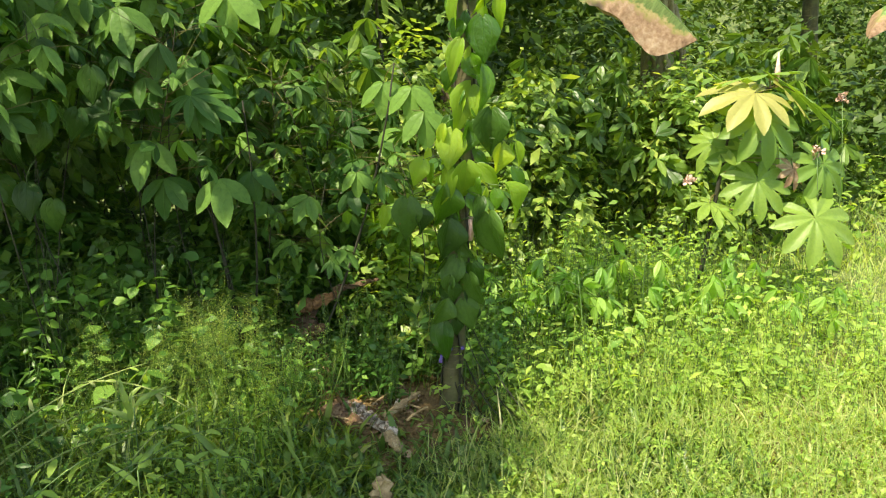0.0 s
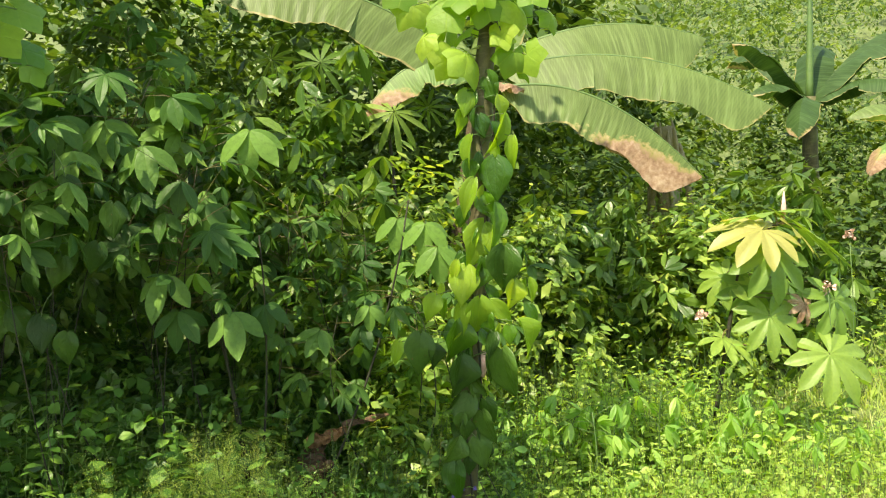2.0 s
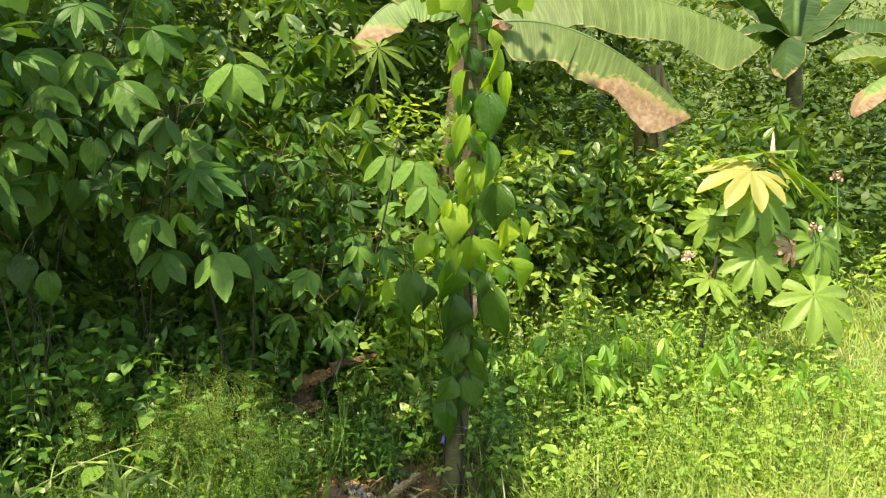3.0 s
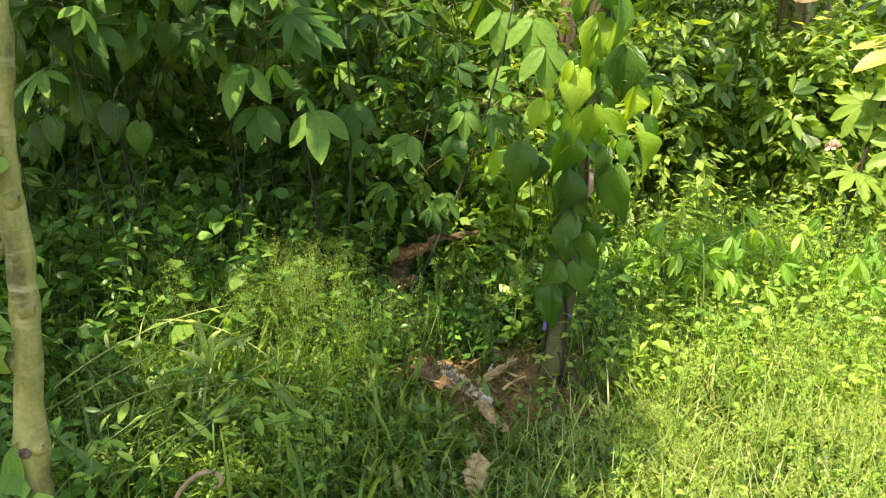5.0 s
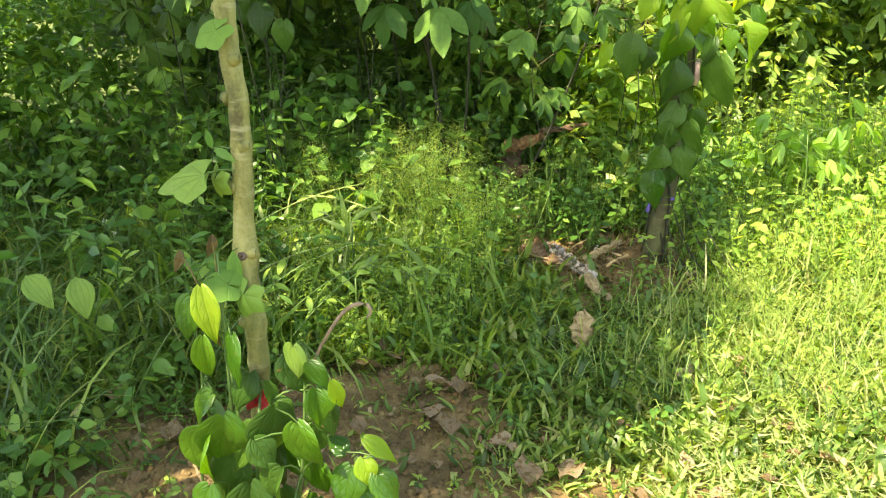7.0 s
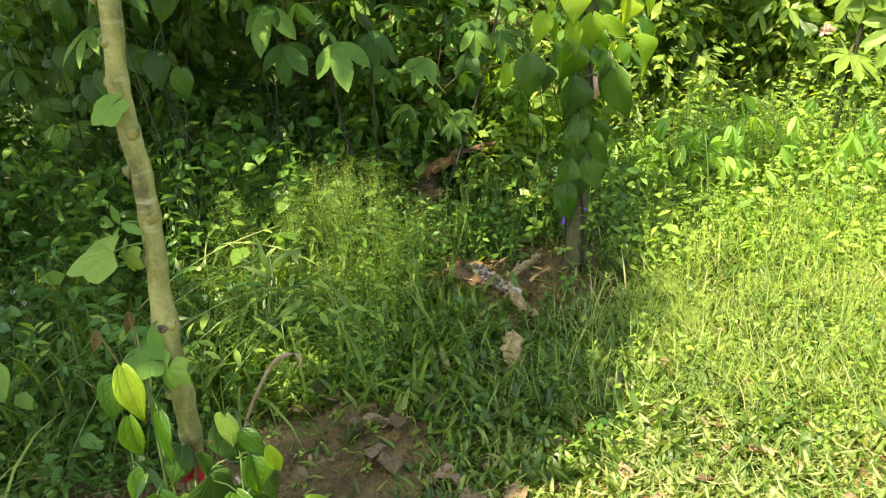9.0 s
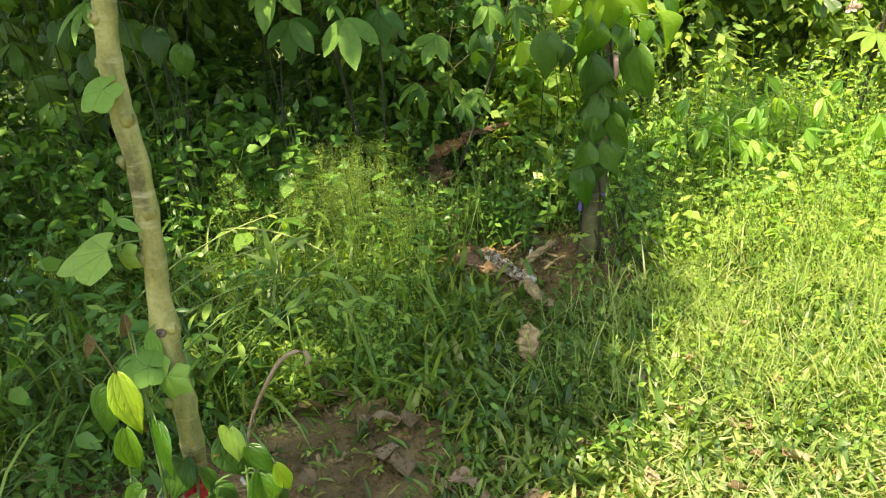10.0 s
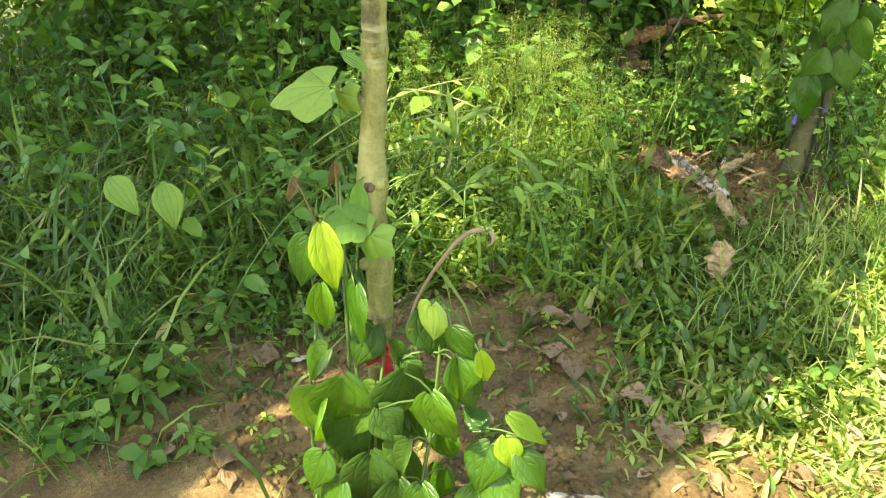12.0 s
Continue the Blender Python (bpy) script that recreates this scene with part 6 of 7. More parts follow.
    ob = thing("banana_plant", (bx, by, float(gz(bx, by))), "low banana plant with a pale drooping leaf at the field edge", "banana plant", "banana plants")
    g = Geo()
    g.add(*tube(bow((bx, by, 0.3), (bx, by, 2.5), 0, 8), np.linspace(0.13, 0.07, 8), 10))
    part("pseudostem", g, SHEATH, ob)
    for dx, dy, dz, ar, w, br in ((-1.25, -0.4, 0.30, 0.30, 0.5, BANANA_GREEN), (-1.35, -1.0, -0.35, 0.30, 0.4, BANANA_WILTED), (0.8, -0.6, 0.5, 0.3, 0.5, BANANA_SHADED), (0.3, 0.9, 0.9, 0.3, 0.5, BANANA_SHADED)):
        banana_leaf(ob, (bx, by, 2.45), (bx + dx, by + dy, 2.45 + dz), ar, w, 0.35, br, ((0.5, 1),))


def build_umbrella_trees():
    nine = tpl_mesh("umbrella_leaf", LOBE_NINE, [UMBRELLA])
    gold = tpl_mesh("umbrella_young_leaf", LOBE_NINE, [UMBRELLA_YOUNG])
    base = (1.72, 5.25)
    z = float(gz(*base))
    ob = thing("umbrella_sapling", (*base, z), "sapling with large lobed leaves, the youngest golden, in sun", "sapling")
    g = Geo()
    pts = np.vstack([bow((1.62, 5.2, z), (1.82, 5.12, 1.36), 0, 6), bow((1.82, 5.12, 1.36), (2.09, 5.1, 1.60), 0.0, 6, (-0.02, 0, 0.02))[1:]])
    g.add(*tube(pts, np.linspace(0.016, 0.009, len(pts)), 7))
    part("stem", g, STEM_BROWN, ob)
    g = Geo()
    g.add(*tube(np.array([(2.09, 5.1, 1.58), (2.10, 5.1, 1.68), (2.105, 5.1, 1.79)]), (0.010, 0.017, 0.003), 7))
    part("leaf_bud", g, PINK, ob, "pale pink leaf bud")
    husk = tpl_mesh("umbrella_old_leaf", LOBE_NINE, [BANANA_HUSK])
    for i, (x, y, zz, s, d, n, m) in enumerate((
            (1.96, 4.96, 1.41, 0.50, (0.12, -0.4, -0.9), (0.1, -0.85, 0.45), nine),
            (1.93, 5.02, 1.55, 0.56, (-1.0, -0.25, -0.05), (-0.1, -0.55, 0.8), gold),
            (2.02, 5.10, 1.66, 0.62, (-1.0, -0.05, -0.10), (0, 0.1, 1), nine),
            (2.13, 5.05, 1.56, 0.42, (0.6, -0.3, -0.75), (0.8, -0.35, 0.45), gold),
            (2.20, 5.08, 1.55, 0.66, (0.8, -0.15, -0.62), (0.75, 0.2, 0.6), nine),
            (1.95, 5.0, 1.02, 0.42, (0.0, -0.45, -0.85), (0.0, -0.8, 0.5), nine),
            (2.29, 4.95, 0.78, 0.52, (0.45, -0.45, -0.75), (0.1, -0.85, 0.5), nine),
            (1.89, 5.12, 1.20, 0.40, (0.0, -0.1, -1.0), (0.2, -0.9, 0.3), nine),
            (2.40, 5.1, 1.10, 0.46, (0.15, -0.3, -0.9), (0.3, -0.8, 0.5), nine),
            (1.69, 5.1, 0.88, 0.40, (0.95, -0.1, -0.25), (0.0, -0.3, 1), nine),
            (2.19, 5.05, 1.08, 0.22, (0.2, -0.3, -0.9), (0.4, -0.8, 0.4), husk),
            (2.12, 5.22, 1.22, 0.42, (0.4, 0.1, -0.7), (0.3, -0.6, 0.7), nine),
            (1.74, 5.16, 1.26, 0.34, (-0.6, -0.1, -0.7), (-0.3, -0.7, 0.6), nine))):
        leaf_part("leaf", m, ob, (x, y, zz), d, n, (0.22 * s, s, 0.3 * s) if i in (2, 3, 4) else s, "young golden leaf" if m is gold else "withered brown leaf" if m is husk else "")
        h = min(zz + 0.05, 1.58)
        s0 = np.array([np.interp(h, pts[:, 2], pts[:, 0]), np.interp(h, pts[:, 2], pts[:, 1]), h])
        petiole(ob, s0, (x, y, zz), 0.0045, STEM_RED)
    petal = leaf_tpl(0.7, 4, 3, (0.6, 0.5), 0.2, 0.2)
    for x, y, zz in ((2.336, 5.05, 1.18), (2.505, 5.1, 1.50), (1.564, 5.1, 1.03)):
        ob = thing("pink_flower", (x, y, float(gz(x, y))), "small pale pink flower head among sunlit weeds", "flower", "pink flowers")
        g = Geo()
        g.add(*tube(bow((x - 0.05, y, float(gz(x, y))), (x, y, zz), 0, 5, (0.03, 0, 0)), 0.003, 4))
        part("stem", g, STEM_GREEN, ob)
        g = Geo()
        g.put(petal, np.array([[x, y, zz]]) + R.normal(0, 0.012, (20, 3)), R.normal(0, 1, (20, 3)) + [[0, -0.3, 0.5]], R.normal(0, 1, (20, 3)), 0.036)
        part("petals", g, PINK, ob)
    # umbrella leaves above the thicket
    radial = tpl_mesh("umbrella_leaf", UMBRELLA_TPL, [UMBRELLA])
    for bx, by, top in ((-0.98, 6.25, 2.82), (-0.43, 6.25, 2.44)):
        z = float(gz(bx, by))
        ob = thing("umbrella_tree", (bx, by, z), "slender young tree with wheel-shaped leaves of narrow leaflets", "tree", "umbrella trees")
        g = Geo()
        g.add(*tube(bow((bx, by, z), (bx, by, top), 0, 8, (0.05, 0, 0)), np.linspace(0.022, 0.012, 8), 7))
        part("trunk", g, STEM_BROWN, ob)
        wheels = (((0.08, -0.25, 0.08, 0.33), (-0.35, 0.1, 0.2, 0.26)), ((0.04, -0.2, -0.22, 0.30), (0.4, 0.1, 0.1, 0.24))) if bx < -0.7 else (((-0.30, -0.22, -0.03, 0.17), (0.3, 0.3, 0.2, 0.24)), ((0.06, -0.25, 0.08, 0.34),))
        for droops, lst in enumerate(wheels):
            for dx, dy, dz, s in lst:
                e = (bx + dx, by + dy, top + dz)
                leaf_part("leaf", radial, ob, e, (0.2, -0.35, -0.95) if droops else (0.25, 0.25, 0.95), (0.1, -0.75, 0.65) if droops else (0.05, -0.95, 0.3), s)
                petiole(ob, (bx, by, top - 0.1), e, 0.005, STEM_GREEN)


# ---- unseen trees outside the view, added so their crowns shade stakes and thicket ----
def build_shade_tree(discs, foot):
    """A tree whose crown is made of flat spreads of leaves; each shades a round patch of ground: x, y, radius, leaves, height."""
    fx, fy = foot
    ob = thing("unseen_shade_tree", (fx, fy, 0.0), "unseen leafy tree added to shade the stakes and thicket", "tree", "shade trees")
    g = Geo()
    g.add(*tube(bow((fx, fy, -0.1), (fx + 0.4, fy + 0.4, 4.4), 0, 12, (-0.15, 0, 0)), np.linspace(0.17, 0.09, 12), 12))
    part("trunk", g, BARK_DARK, ob)
    off = np.array([TO_SUN.x, TO_SUN.y]) / TO_SUN.z
    leaves = Geo()
    for gx, gy, rad, n, high in discs:
        c = np.array([gx + off[0] * high, gy + off[1] * high, high])
        for i in range(9):
            a = 2 * math.pi * i / 9 + 0.2
            e = c + np.array([math.cos(a) * rad * 0.8, math.sin(a) * rad * 0.8, R.uniform(-0.3, 0.4)])
            g = Geo()
            g.add(*tube(bow((fx + 0.3, fy + 0.3, 3.6 + 0.05 * i), e, 0.25, 8), np.linspace(0.04, 0.010, 8), 6))
            part("limb", g, BARK_DARK, ob)
        a, q = R.uniform(0, 2 * math.pi, n), np.sqrt(R.uniform(0, 1, n))
        edge = rad * (1 + 0.05 * np.sin(7 * a) + 0.03 * np.sin(17 * a + 1))
        p = np.stack([c[0] + edge * q * np.cos(a), c[1] + edge * q * np.sin(a), c[2] + R.normal(0, 0.22, n)], -1)
        keep = np.ones(n, bool)
        for hx, hy, hr, left in GAPS:
            e = np.hypot(p[:, 0] - (hx + off[0] * c[2]), p[:, 1] - (hy + off[1] * c[2]))
            keep &= (e > hr * (0.75 + 0.4 * R.uniform(0, 1, n))) | (R.uniform(0, 1, n) < left)
        p = p[keep]
        n = len(p)
        d = unit(R.normal(0, 1, (n, 3)) * np.array([[1, 1, 0.5]]))
        leaves.put(SPRIG, p, d, np.array([[0, 0, 1.0]]) + R.normal(0, 0.35, (n, 3)), R.uniform(0.12, 0.22, n))
    part("crown", leaves, BROAD, ob)


# places on the ground where sun comes through: x, y, radius, share of leaves left
GAPS = ((-1.24, 3.05, 0.44, 0.0), (-0.98, 2.92, 0.26, 0.15), (-1.1, 3.95, 0.35, 0.1), (-1.20, 2.68, 0.36, 0.0), (-1.40, 1.85, 0.21, 0.10), (-0.45, 4.40, 0.5, 0.55), (-0.2, 4.95, 0.5, 0.2), (-0.50, 3.88, 0.18, 0.35), (-2.6, 3.4, 0.3, 0.3), (0.56, 4.5, 0.36, 0.05), (0.56, 4.2, 0.2, 0.05), (-0.9, 4.7, 0.30, 0.55), (-1.2, 3.55, 0.45, 0.08), (-0.12, 5.3, 0.82, 0.08), (0.5, 5.3, 0.5, 0.2), (0.45, 5.8, 0.55, 0.12), (-1.45, 3.3, 0.30, 0.05), (-1.6, 3.85, 0.26, 0.1), (-0.85, 3.88, 0.30, 0.05), (-1.33, 1.58, 0.16, 0.3), (-0.62, 1.72, 0.14, 0.1), (-0.55, 5.9, 0.25, 0.2)) + tuple(
    (-1.5 + 0.9 * ((0.618 * k) % 1), 2.1 + 2.4 * ((0.755 * k) % 1), 0.05 + 0.06 * ((0.37 * k) % 1), 0.0) for k in range(20))


# ---- climbers, sprawling weeds and spikes ----
def yam_vine():
    ob = thing("yam_vine", (-1.75, 3.45, 0.2), "shaded climbing vine with hanging heart-shaped leaves", "vine")
    stems_ = []
    for k in range(5):
        x = -2.3 + 0.15 * k
        g = Geo()
        pts = bow((x, 3.62, 0.1), (x + R.normal(0, 0.06), 3.6, 2.0), 0, 10, (0.16 * math.sin(3 * k), 0, 0))
        pts[:, 0] += 0.03 * np.sin(4 * pts[:, 2] + 2 * k)
        g.add(*tube(pts, 0.0014, 5))
        part("stem", g, STEM_BROWN, ob)
        stems_.append(pts)
    for i, (x, z, s) in enumerate(((-2.01, 1.65, 0.17), (-2.02, 1.516, 0.15), (-1.74, 1.452, 0.15), (-1.86, 1.383, 0.15), (-2.06, 1.313, 0.16), (-1.925, 1.223, 0.16), (-1.82, 1.18, 0.17), (-1.714, 1.11, 0.15), (-2.09, 1.13, 0.15), (-2.16, 1.10, 0.15), (-1.92, 1.583, 0.14), (-1.57, 1.508, 0.14), (-1.49, 1.67, 0.16), (-2.2, 1.45, 0.15), (-2.25, 1.25, 0.14), (-1.82, 1.72, 0.15), (-1.68, 1.80, 0.15), (-2.15, 1.80, 0.16), (-1.95, 1.9, 0.15))):
        v = min(stems_, key=lambda q: abs(q[6][0] - x))
        hang_leaf(ob, x, z, 3.6 + R.normal(0, 0.02), s, R.normal(0, 14), HEART_SHADED, i % 2, v[int(np.argmin(np.abs(v[:, 2] - z - 0.1)))])


def sprawling_weed(a, b, lift, leaf, count, size, name="sprawling_weed", label="long thin light green weed stem arching over the grass"):
    """A long thin stem that arches over, with leaves in pairs."""
    ob = thing(name, (a[0], a[1], a[2]), label, "weed", "sprawling weeds")
    pts = bow(a, b, lift, 12, (R.normal(0, 0.04), R.normal(0, 0.04), 0))
    g = Geo()
    g.add(*tube(pts, np.linspace(0.0032, 0.0014, 12), 5))
    part("stem", g, STEM_GREEN, ob)
    way = unit(np.asarray(b, float) - np.asarray(a, float))
    for i in range(count):
        u = (0.25 + 0.75 * i / max(count - 1, 1)) * 10.99
        j = int(u)
        p = pts[j] + (pts[j + 1] - pts[j]) * (u - j)
        sgn = 1 if i % 2 else -1
        d = way * 0.5 + np.array([-way[1], way[0], 0]) * sgn * 0.8 + np.array([0, 0, R.uniform(-0.5, 0.4)])
        if count == 1:
            p, d = pts[-1], np.array([0.75, -0.25, -0.6]) if a[0] < -1.9 else np.array([0.35, -0.3, -0.8])
        leaf_part("leaf", leaf, ob, p, d, (R.normal(0, 0.3), -0.4 + R.normal(0, 0.3), 1), R.uniform(*size))


def build_climbers():
    yam_vine()
    lance = tpl_mesh("weed_leaf", LANCE, [BROAD])
    ovate = tpl_mesh("weed_leaf", leaf_tpl(0.5, 7, 5, (0.4, 0.6), 0.15, 0.2, 0.02), [BROAD])
    light = tpl_mesh("weed_leaf_light", LANCE, [BROAD_SUNLIT])
    pale = tpl_mesh("broad_pale_leaf", leaf_tpl(0.62, 9, 5, (0.42, 0.5), 0.35, 0.25, 0.04), [LOBED_MATTE])
    for i in range(18):
        x, y = R.uniform(-2.5, -1.25), R.uniform(2.05, 3.4)
        z = float(gz(x, y))
        a = R.uniform(0, 6.3)
        ln = R.uniform(0.2, 0.5)
        sprawling_weed((x, y, z), (x + ln * math.cos(a), y + ln * math.sin(a), z + R.uniform(0.25, 0.55)), R.uniform(0.02, 0.15), (lance, ovate, light)[i % 3], 8, (0.05, 0.10))
    for x, y in ((-1.92, 2.0), (-1.76, 2.02)):
        sprawling_weed((x - 0.1, y + 0.1, 0.0), (x, y, 0.50), 0.06, pale, 1, (0.13, 0.15), "broad_leaf_weed", "weed with broad pale green leaves in shade")
    for a, b, l in (((-1.3, 2.45, 0.1), (-0.75, 2.75, 0.42), 0.12), ((-1.4, 2.55, 0.1), (-0.8, 2.5, 0.38), 0.16), ((-1.5, 2.3, 0.1), (-0.95, 2.65, 0.48), 0.1), ((-0.7, 2.9, 0.05), (-0.95, 2.5, 0.36), 0.12)):
        sprawling_weed(a, b, l, light, 9, (0.04, 0.08))
    straw_leaf = tpl_mesh("straw_leaf", LANCE, [STRAW])
    ob = thing("cut_weed", (-1.5, 3.2, float(gz(-1.5, 3.2))), "bundle of pale cut weed stems lying over the grass", "cut weeds")
    for a, b, l in (((-1.82, 3.0, 0.26), (-1.27, 3.35, 0.50), 0.05), ((-1.75, 2.95, 0.22), (-1.15, 3.2, 0.42), 0.06), ((-1.45, 3.1, 0.12), (-1.25, 3.3, 0.50), 0.03), ((-1.55, 3.3, 0.44), (-1.05, 3.15, 0.36), 0.05), ((-1.5, 3.15, 0.2), (-1.58, 3.3, 0.50), 0.02), ((-1.7, 2.9, 0.14), (-1.2, 3.0, 0.34), 0.04), ((-1.3, 2.9, 0.1), (-1.0, 3.05, 0.40), 0.04)):
        g = Geo()
        pts = bow(a, b, l, 10, (R.normal(0, 0.03), R.normal(0, 0.03), 0))
        g.add(*tube(pts, np.linspace(0.0048, 0.0022, 10), 5))
        part("stem", g, STEM_PALE, ob)
        for k in range(5):
            leaf_part("leaf", straw_leaf if k % 2 else light, ob, pts[2 + k + k // 2], R.normal(0, 1, 3), (R.normal(0, 0.4), -0.4, 1), R.uniform(0.04, 0.08))
    # a few broad grass leaves standing above the tuft
    blade = tpl_mesh("grass_leaf", leaf_tpl(0.16, 9, 3, (0.35, 0.6), 0.4, 0.35), [GRASS])
    for x, y, z, d, s in ((-1.22, 3.02, 0.42, (0.7, -0.2, 0.6), 0.17), (-1.24, 3.02, 0.40, (-0.1, -0.2, 1.0), 0.15), (-1.1, 2.7, 0.3, (0.5, -0.3, 0.8), 0.16), (-0.85, 2.8, 0.3, (-0.4, -0.3, 0.9), 0.15), (-1.35, 2.5, 0.2, (-0.5, -0.3, 0.8), 0.18)):
        ob = thing("grass_shoot", (x, y, float(gz(x, y))), "single shoot of broad-leaved grass", "grass", "grass shoots")
        g = Geo()
        g.add(*tube(bow((x, y, float(gz(x, y))), (x, y, z), 0, 5), 0.003, 5))
        part("stem", g, STEM_GREEN, ob)
        leaf_part("leaf", blade, ob, (x, y, z), d, (0.1, -0.6, 0.7), s)
        leaf_part("leaf", blade, ob, (x, y, z - 0.06), (-d[0], d[1], d[2]), (0.1, -0.6, 0.7), s * 0.9)
    # dark seed spikes under the cassava
    g = Geo()
    seed = leaf_tpl(0.6, 3, 2, (0.5, 1.0), 0, 0)
    for i in range(30):
        x, y = R.uniform(-1.4, -0.1), R.uniform(3.5, 4.2)
        z = float(gz(x, y))
        h = R.uniform(0.3, 0.65)
        w = R.normal(0, 0.3, 2)
        pts = bow((x, y, z), (x + w[0] * h, y + w[1] * h, z + h), 0.0, 6, (w[0] * 0.1, 0, 0))
        g.add(*tube(pts, 0.0018, 3, 0, False))
        k = 46
        u = R.uniform(0.6, 1.0, k) * 5
        q = np.minimum(u.astype(int), 4)
        p = pts[q] + (pts[q + 1] - pts[q]) * (u - q)[:, None] + R.normal(0, 0.003, (k, 3))
        g.put(seed, p, R.normal(0, 1, (k, 3)) + [[0, 0, 0.6]], R.normal(0, 1, (k, 3)), R.uniform(0.007, 0.011, k))
    stuff("weed_spikes", g, GRASS, "thin green seed spikes of tall weeds", "weeds")
    # small white flower heads
    petal = leaf_tpl(0.6, 4, 3, (0.6, 0.5), 0.2, 0.2)
    for x, y, h in ((-2.3, 2.9, 0.4), (-2.2600000000000002, 2.9, 0.35)):
        z = float(gz(x, y))
        h -= z
        ob = thing("white_flower", (x, y, z), "small white flower head on a thin stem", "flower", "white flowers")
        g = Geo()
        g.add(*tube(bow((x, y, z), (x + 0.02, y, z + h), 0, 4), 0.0013, 4))
        part("stem", g, STEM_GREEN, ob)
        g = Geo()
        n = 14
        g.put(petal, np.array([[x + 0.02, y, z + h]]) + R.normal(0, 0.005, (n, 3)), R.normal(0, 1, (n, 3)) + [[0, 0, 0.5]], R.normal(0, 1, (n, 3)), 0.007)
        part("petals", g, FLOWER, ob)


# ---- litter on the ground ----
def crumpled(seed):
    rr = np.random.RandomState(seed)
    v, f, uv, mi = leaf_tpl(rr.uniform(0.55, 0.78), 10, 7, (rr.uniform(0.42, 0.55), rr.uniform(0.25, 0.7)), rr.uniform(0.0, 0.5), rr.uniform(-0.25, 0.15), 0.08)
    v = v.copy()
    v[:, :2] *= 1 + 0.06 * np.sin(11 * v[:, 1:2] + 6 * v[:, :1] + rr.uniform(0, 6))
    v[:, 2] += 0.05 * np.sin(5 * v[:, 1] + rr.uniform(0, 6)) + 0.06 * np.sin(13 * v[:, 0] + 7 * v[:, 1] + rr.uniform(0, 6)) + 0.5 * rr.uniform(0, 1) * v[:, 0] ** 2
    v[:, 2] -= v[:, 2].min()
    v[:, 1] -= 0.5
    return v, f, uv, mi


def lay(ob, x, y, turn, s, lift=0.004, tip=0.0):
    ob.matrix_basis = Matrix.Translation((x, y, float(gz(x, y)) + lift)) @ Euler((tip, tip * 0.6, turn)).to_matrix().to_4x4() @ Matrix.Diagonal((s, s, s, 1))


def build_litter():
    meshes = [tpl_mesh("dry_leaf", crumpled(k), [DRY]) for k in range(6)]

    def dry(x, y, s, turn, tip=0.1, lift=0.012):
        ob = new("dry_leaf", meshes[int(abs(x * 37 + y * 53)) % 6])
        lay(ob, x, y, turn, s, lift, tip)
        tagged(ob, "curled brown dry leaf lying on the soil", "dry leaf", "dry leaves")
    for x, y, s, turn in ((-0.53, 2.53, 0.13, 0.4), (0.12, 2.6, 0.15, 1.4), (-0.73, 2.42, 0.12, 1.9), (-0.65, 2.43, 0.12, 0.3), (-0.70, 2.24, 0.14, 2.4), (-0.64, 2.20, 0.15, 0.5), (-0.36, 1.99, 0.16, 0.3), (-0.24, 2.02, 0.15, 2.8), (-0.95, 2.62, 0.17, 0.9), (-1.0, 2.5, 0.14, 2.2), (-1.46, 1.97, 0.13, 0.3), (-1.75, 2.1, 0.13, 1.2), (0.3, 2.75, 0.12, 0.6), (-0.9, 2.1, 0.09, 0.6), (0.22, 2.42, 0.10, 1.1), (0.38, 2.35, 0.12, 2.2), (0.08, 2.12, 0.09, 0.2), (0.16, 1.98, 0.10, 2.6), (0.48, 2.2, 0.11, 0.9), (0.3, 2.05, 0.09, 1.7), (-0.05, 1.95, 0.10, 0.8), (-0.45, 2.1, 0.12, 1.5), (-0.1, 2.3, 0.08, 2.0), (0.55, 2.6, 0.10, 0.1)):
        dry(x, y, s * 0.85, turn, 0.15, 0.03)
    n = 0
    while n < 130:
        x, y = R.uniform(-2.0, 0.9), R.uniform(1.45, 4.3)
        if R.uniform() > 0.25 + bare(x, y):
            continue
        dry(x, y, R.uniform(0.035, 0.095), R.uniform(0, 6), R.normal(0, 0.25), R.uniform(0.004, 0.02))
        n += 1
    # fallen yellow-green leaves by the near stake
    fresh = tpl_mesh("fallen_leaf", crumpled(11), [STRAW])
    for x, y, t in ((-1.22, 2.55, 0.4), (-1.02, 2.75, 2.0), (-1.13, 2.8, 1.2), (0.25, 2.45, 0.4)):
        ob = new("fallen_leaf", fresh)
        lay(ob, x, y, t, 0.15, 0.03, 0.15)
        tagged(ob, "yellowing fallen leaf lying on the soil", "fallen leaf", "fallen leaves")
    # curved brown stalk
    ob = thing("dry_stalk", (-1.1, 2.35, 0.05), "curved dry brown stalk leaning out of the soil", "stalk")
    g = Geo()
    pts = np.vstack([bow((-1.14, 2.24, 0.0), (-0.99, 2.15, 0.34), 0.0, 6, (-0.02, 0, 0)), bow((-0.99, 2.15, 0.34), (-0.87, 2.15, 0.43), 0.03, 6)[1:], bow((-0.87, 2.15, 0.43), (-0.875, 2.15, 0.385), 0.0, 4, (0.012, 0, 0))[1:]])
    g.add(*tube(pts, np.interp(np.arange(len(pts)), (0, 7, 10, 13), (0.004, 0.0062, 0.0075, 0.003)), 8))
    part("stalk", g, STALK, ob)

    def chunk(name, a, b, r0, r1, mat, label, cat, rough=0.25, seed=1, sides=11, flat=0.7):
        """A broken, weathered piece of wood."""
        rr = np.random.RandomState(seed)
        k = 16
        pts = bow(a, b, 0.02 * rr.uniform(-1, 1), k)
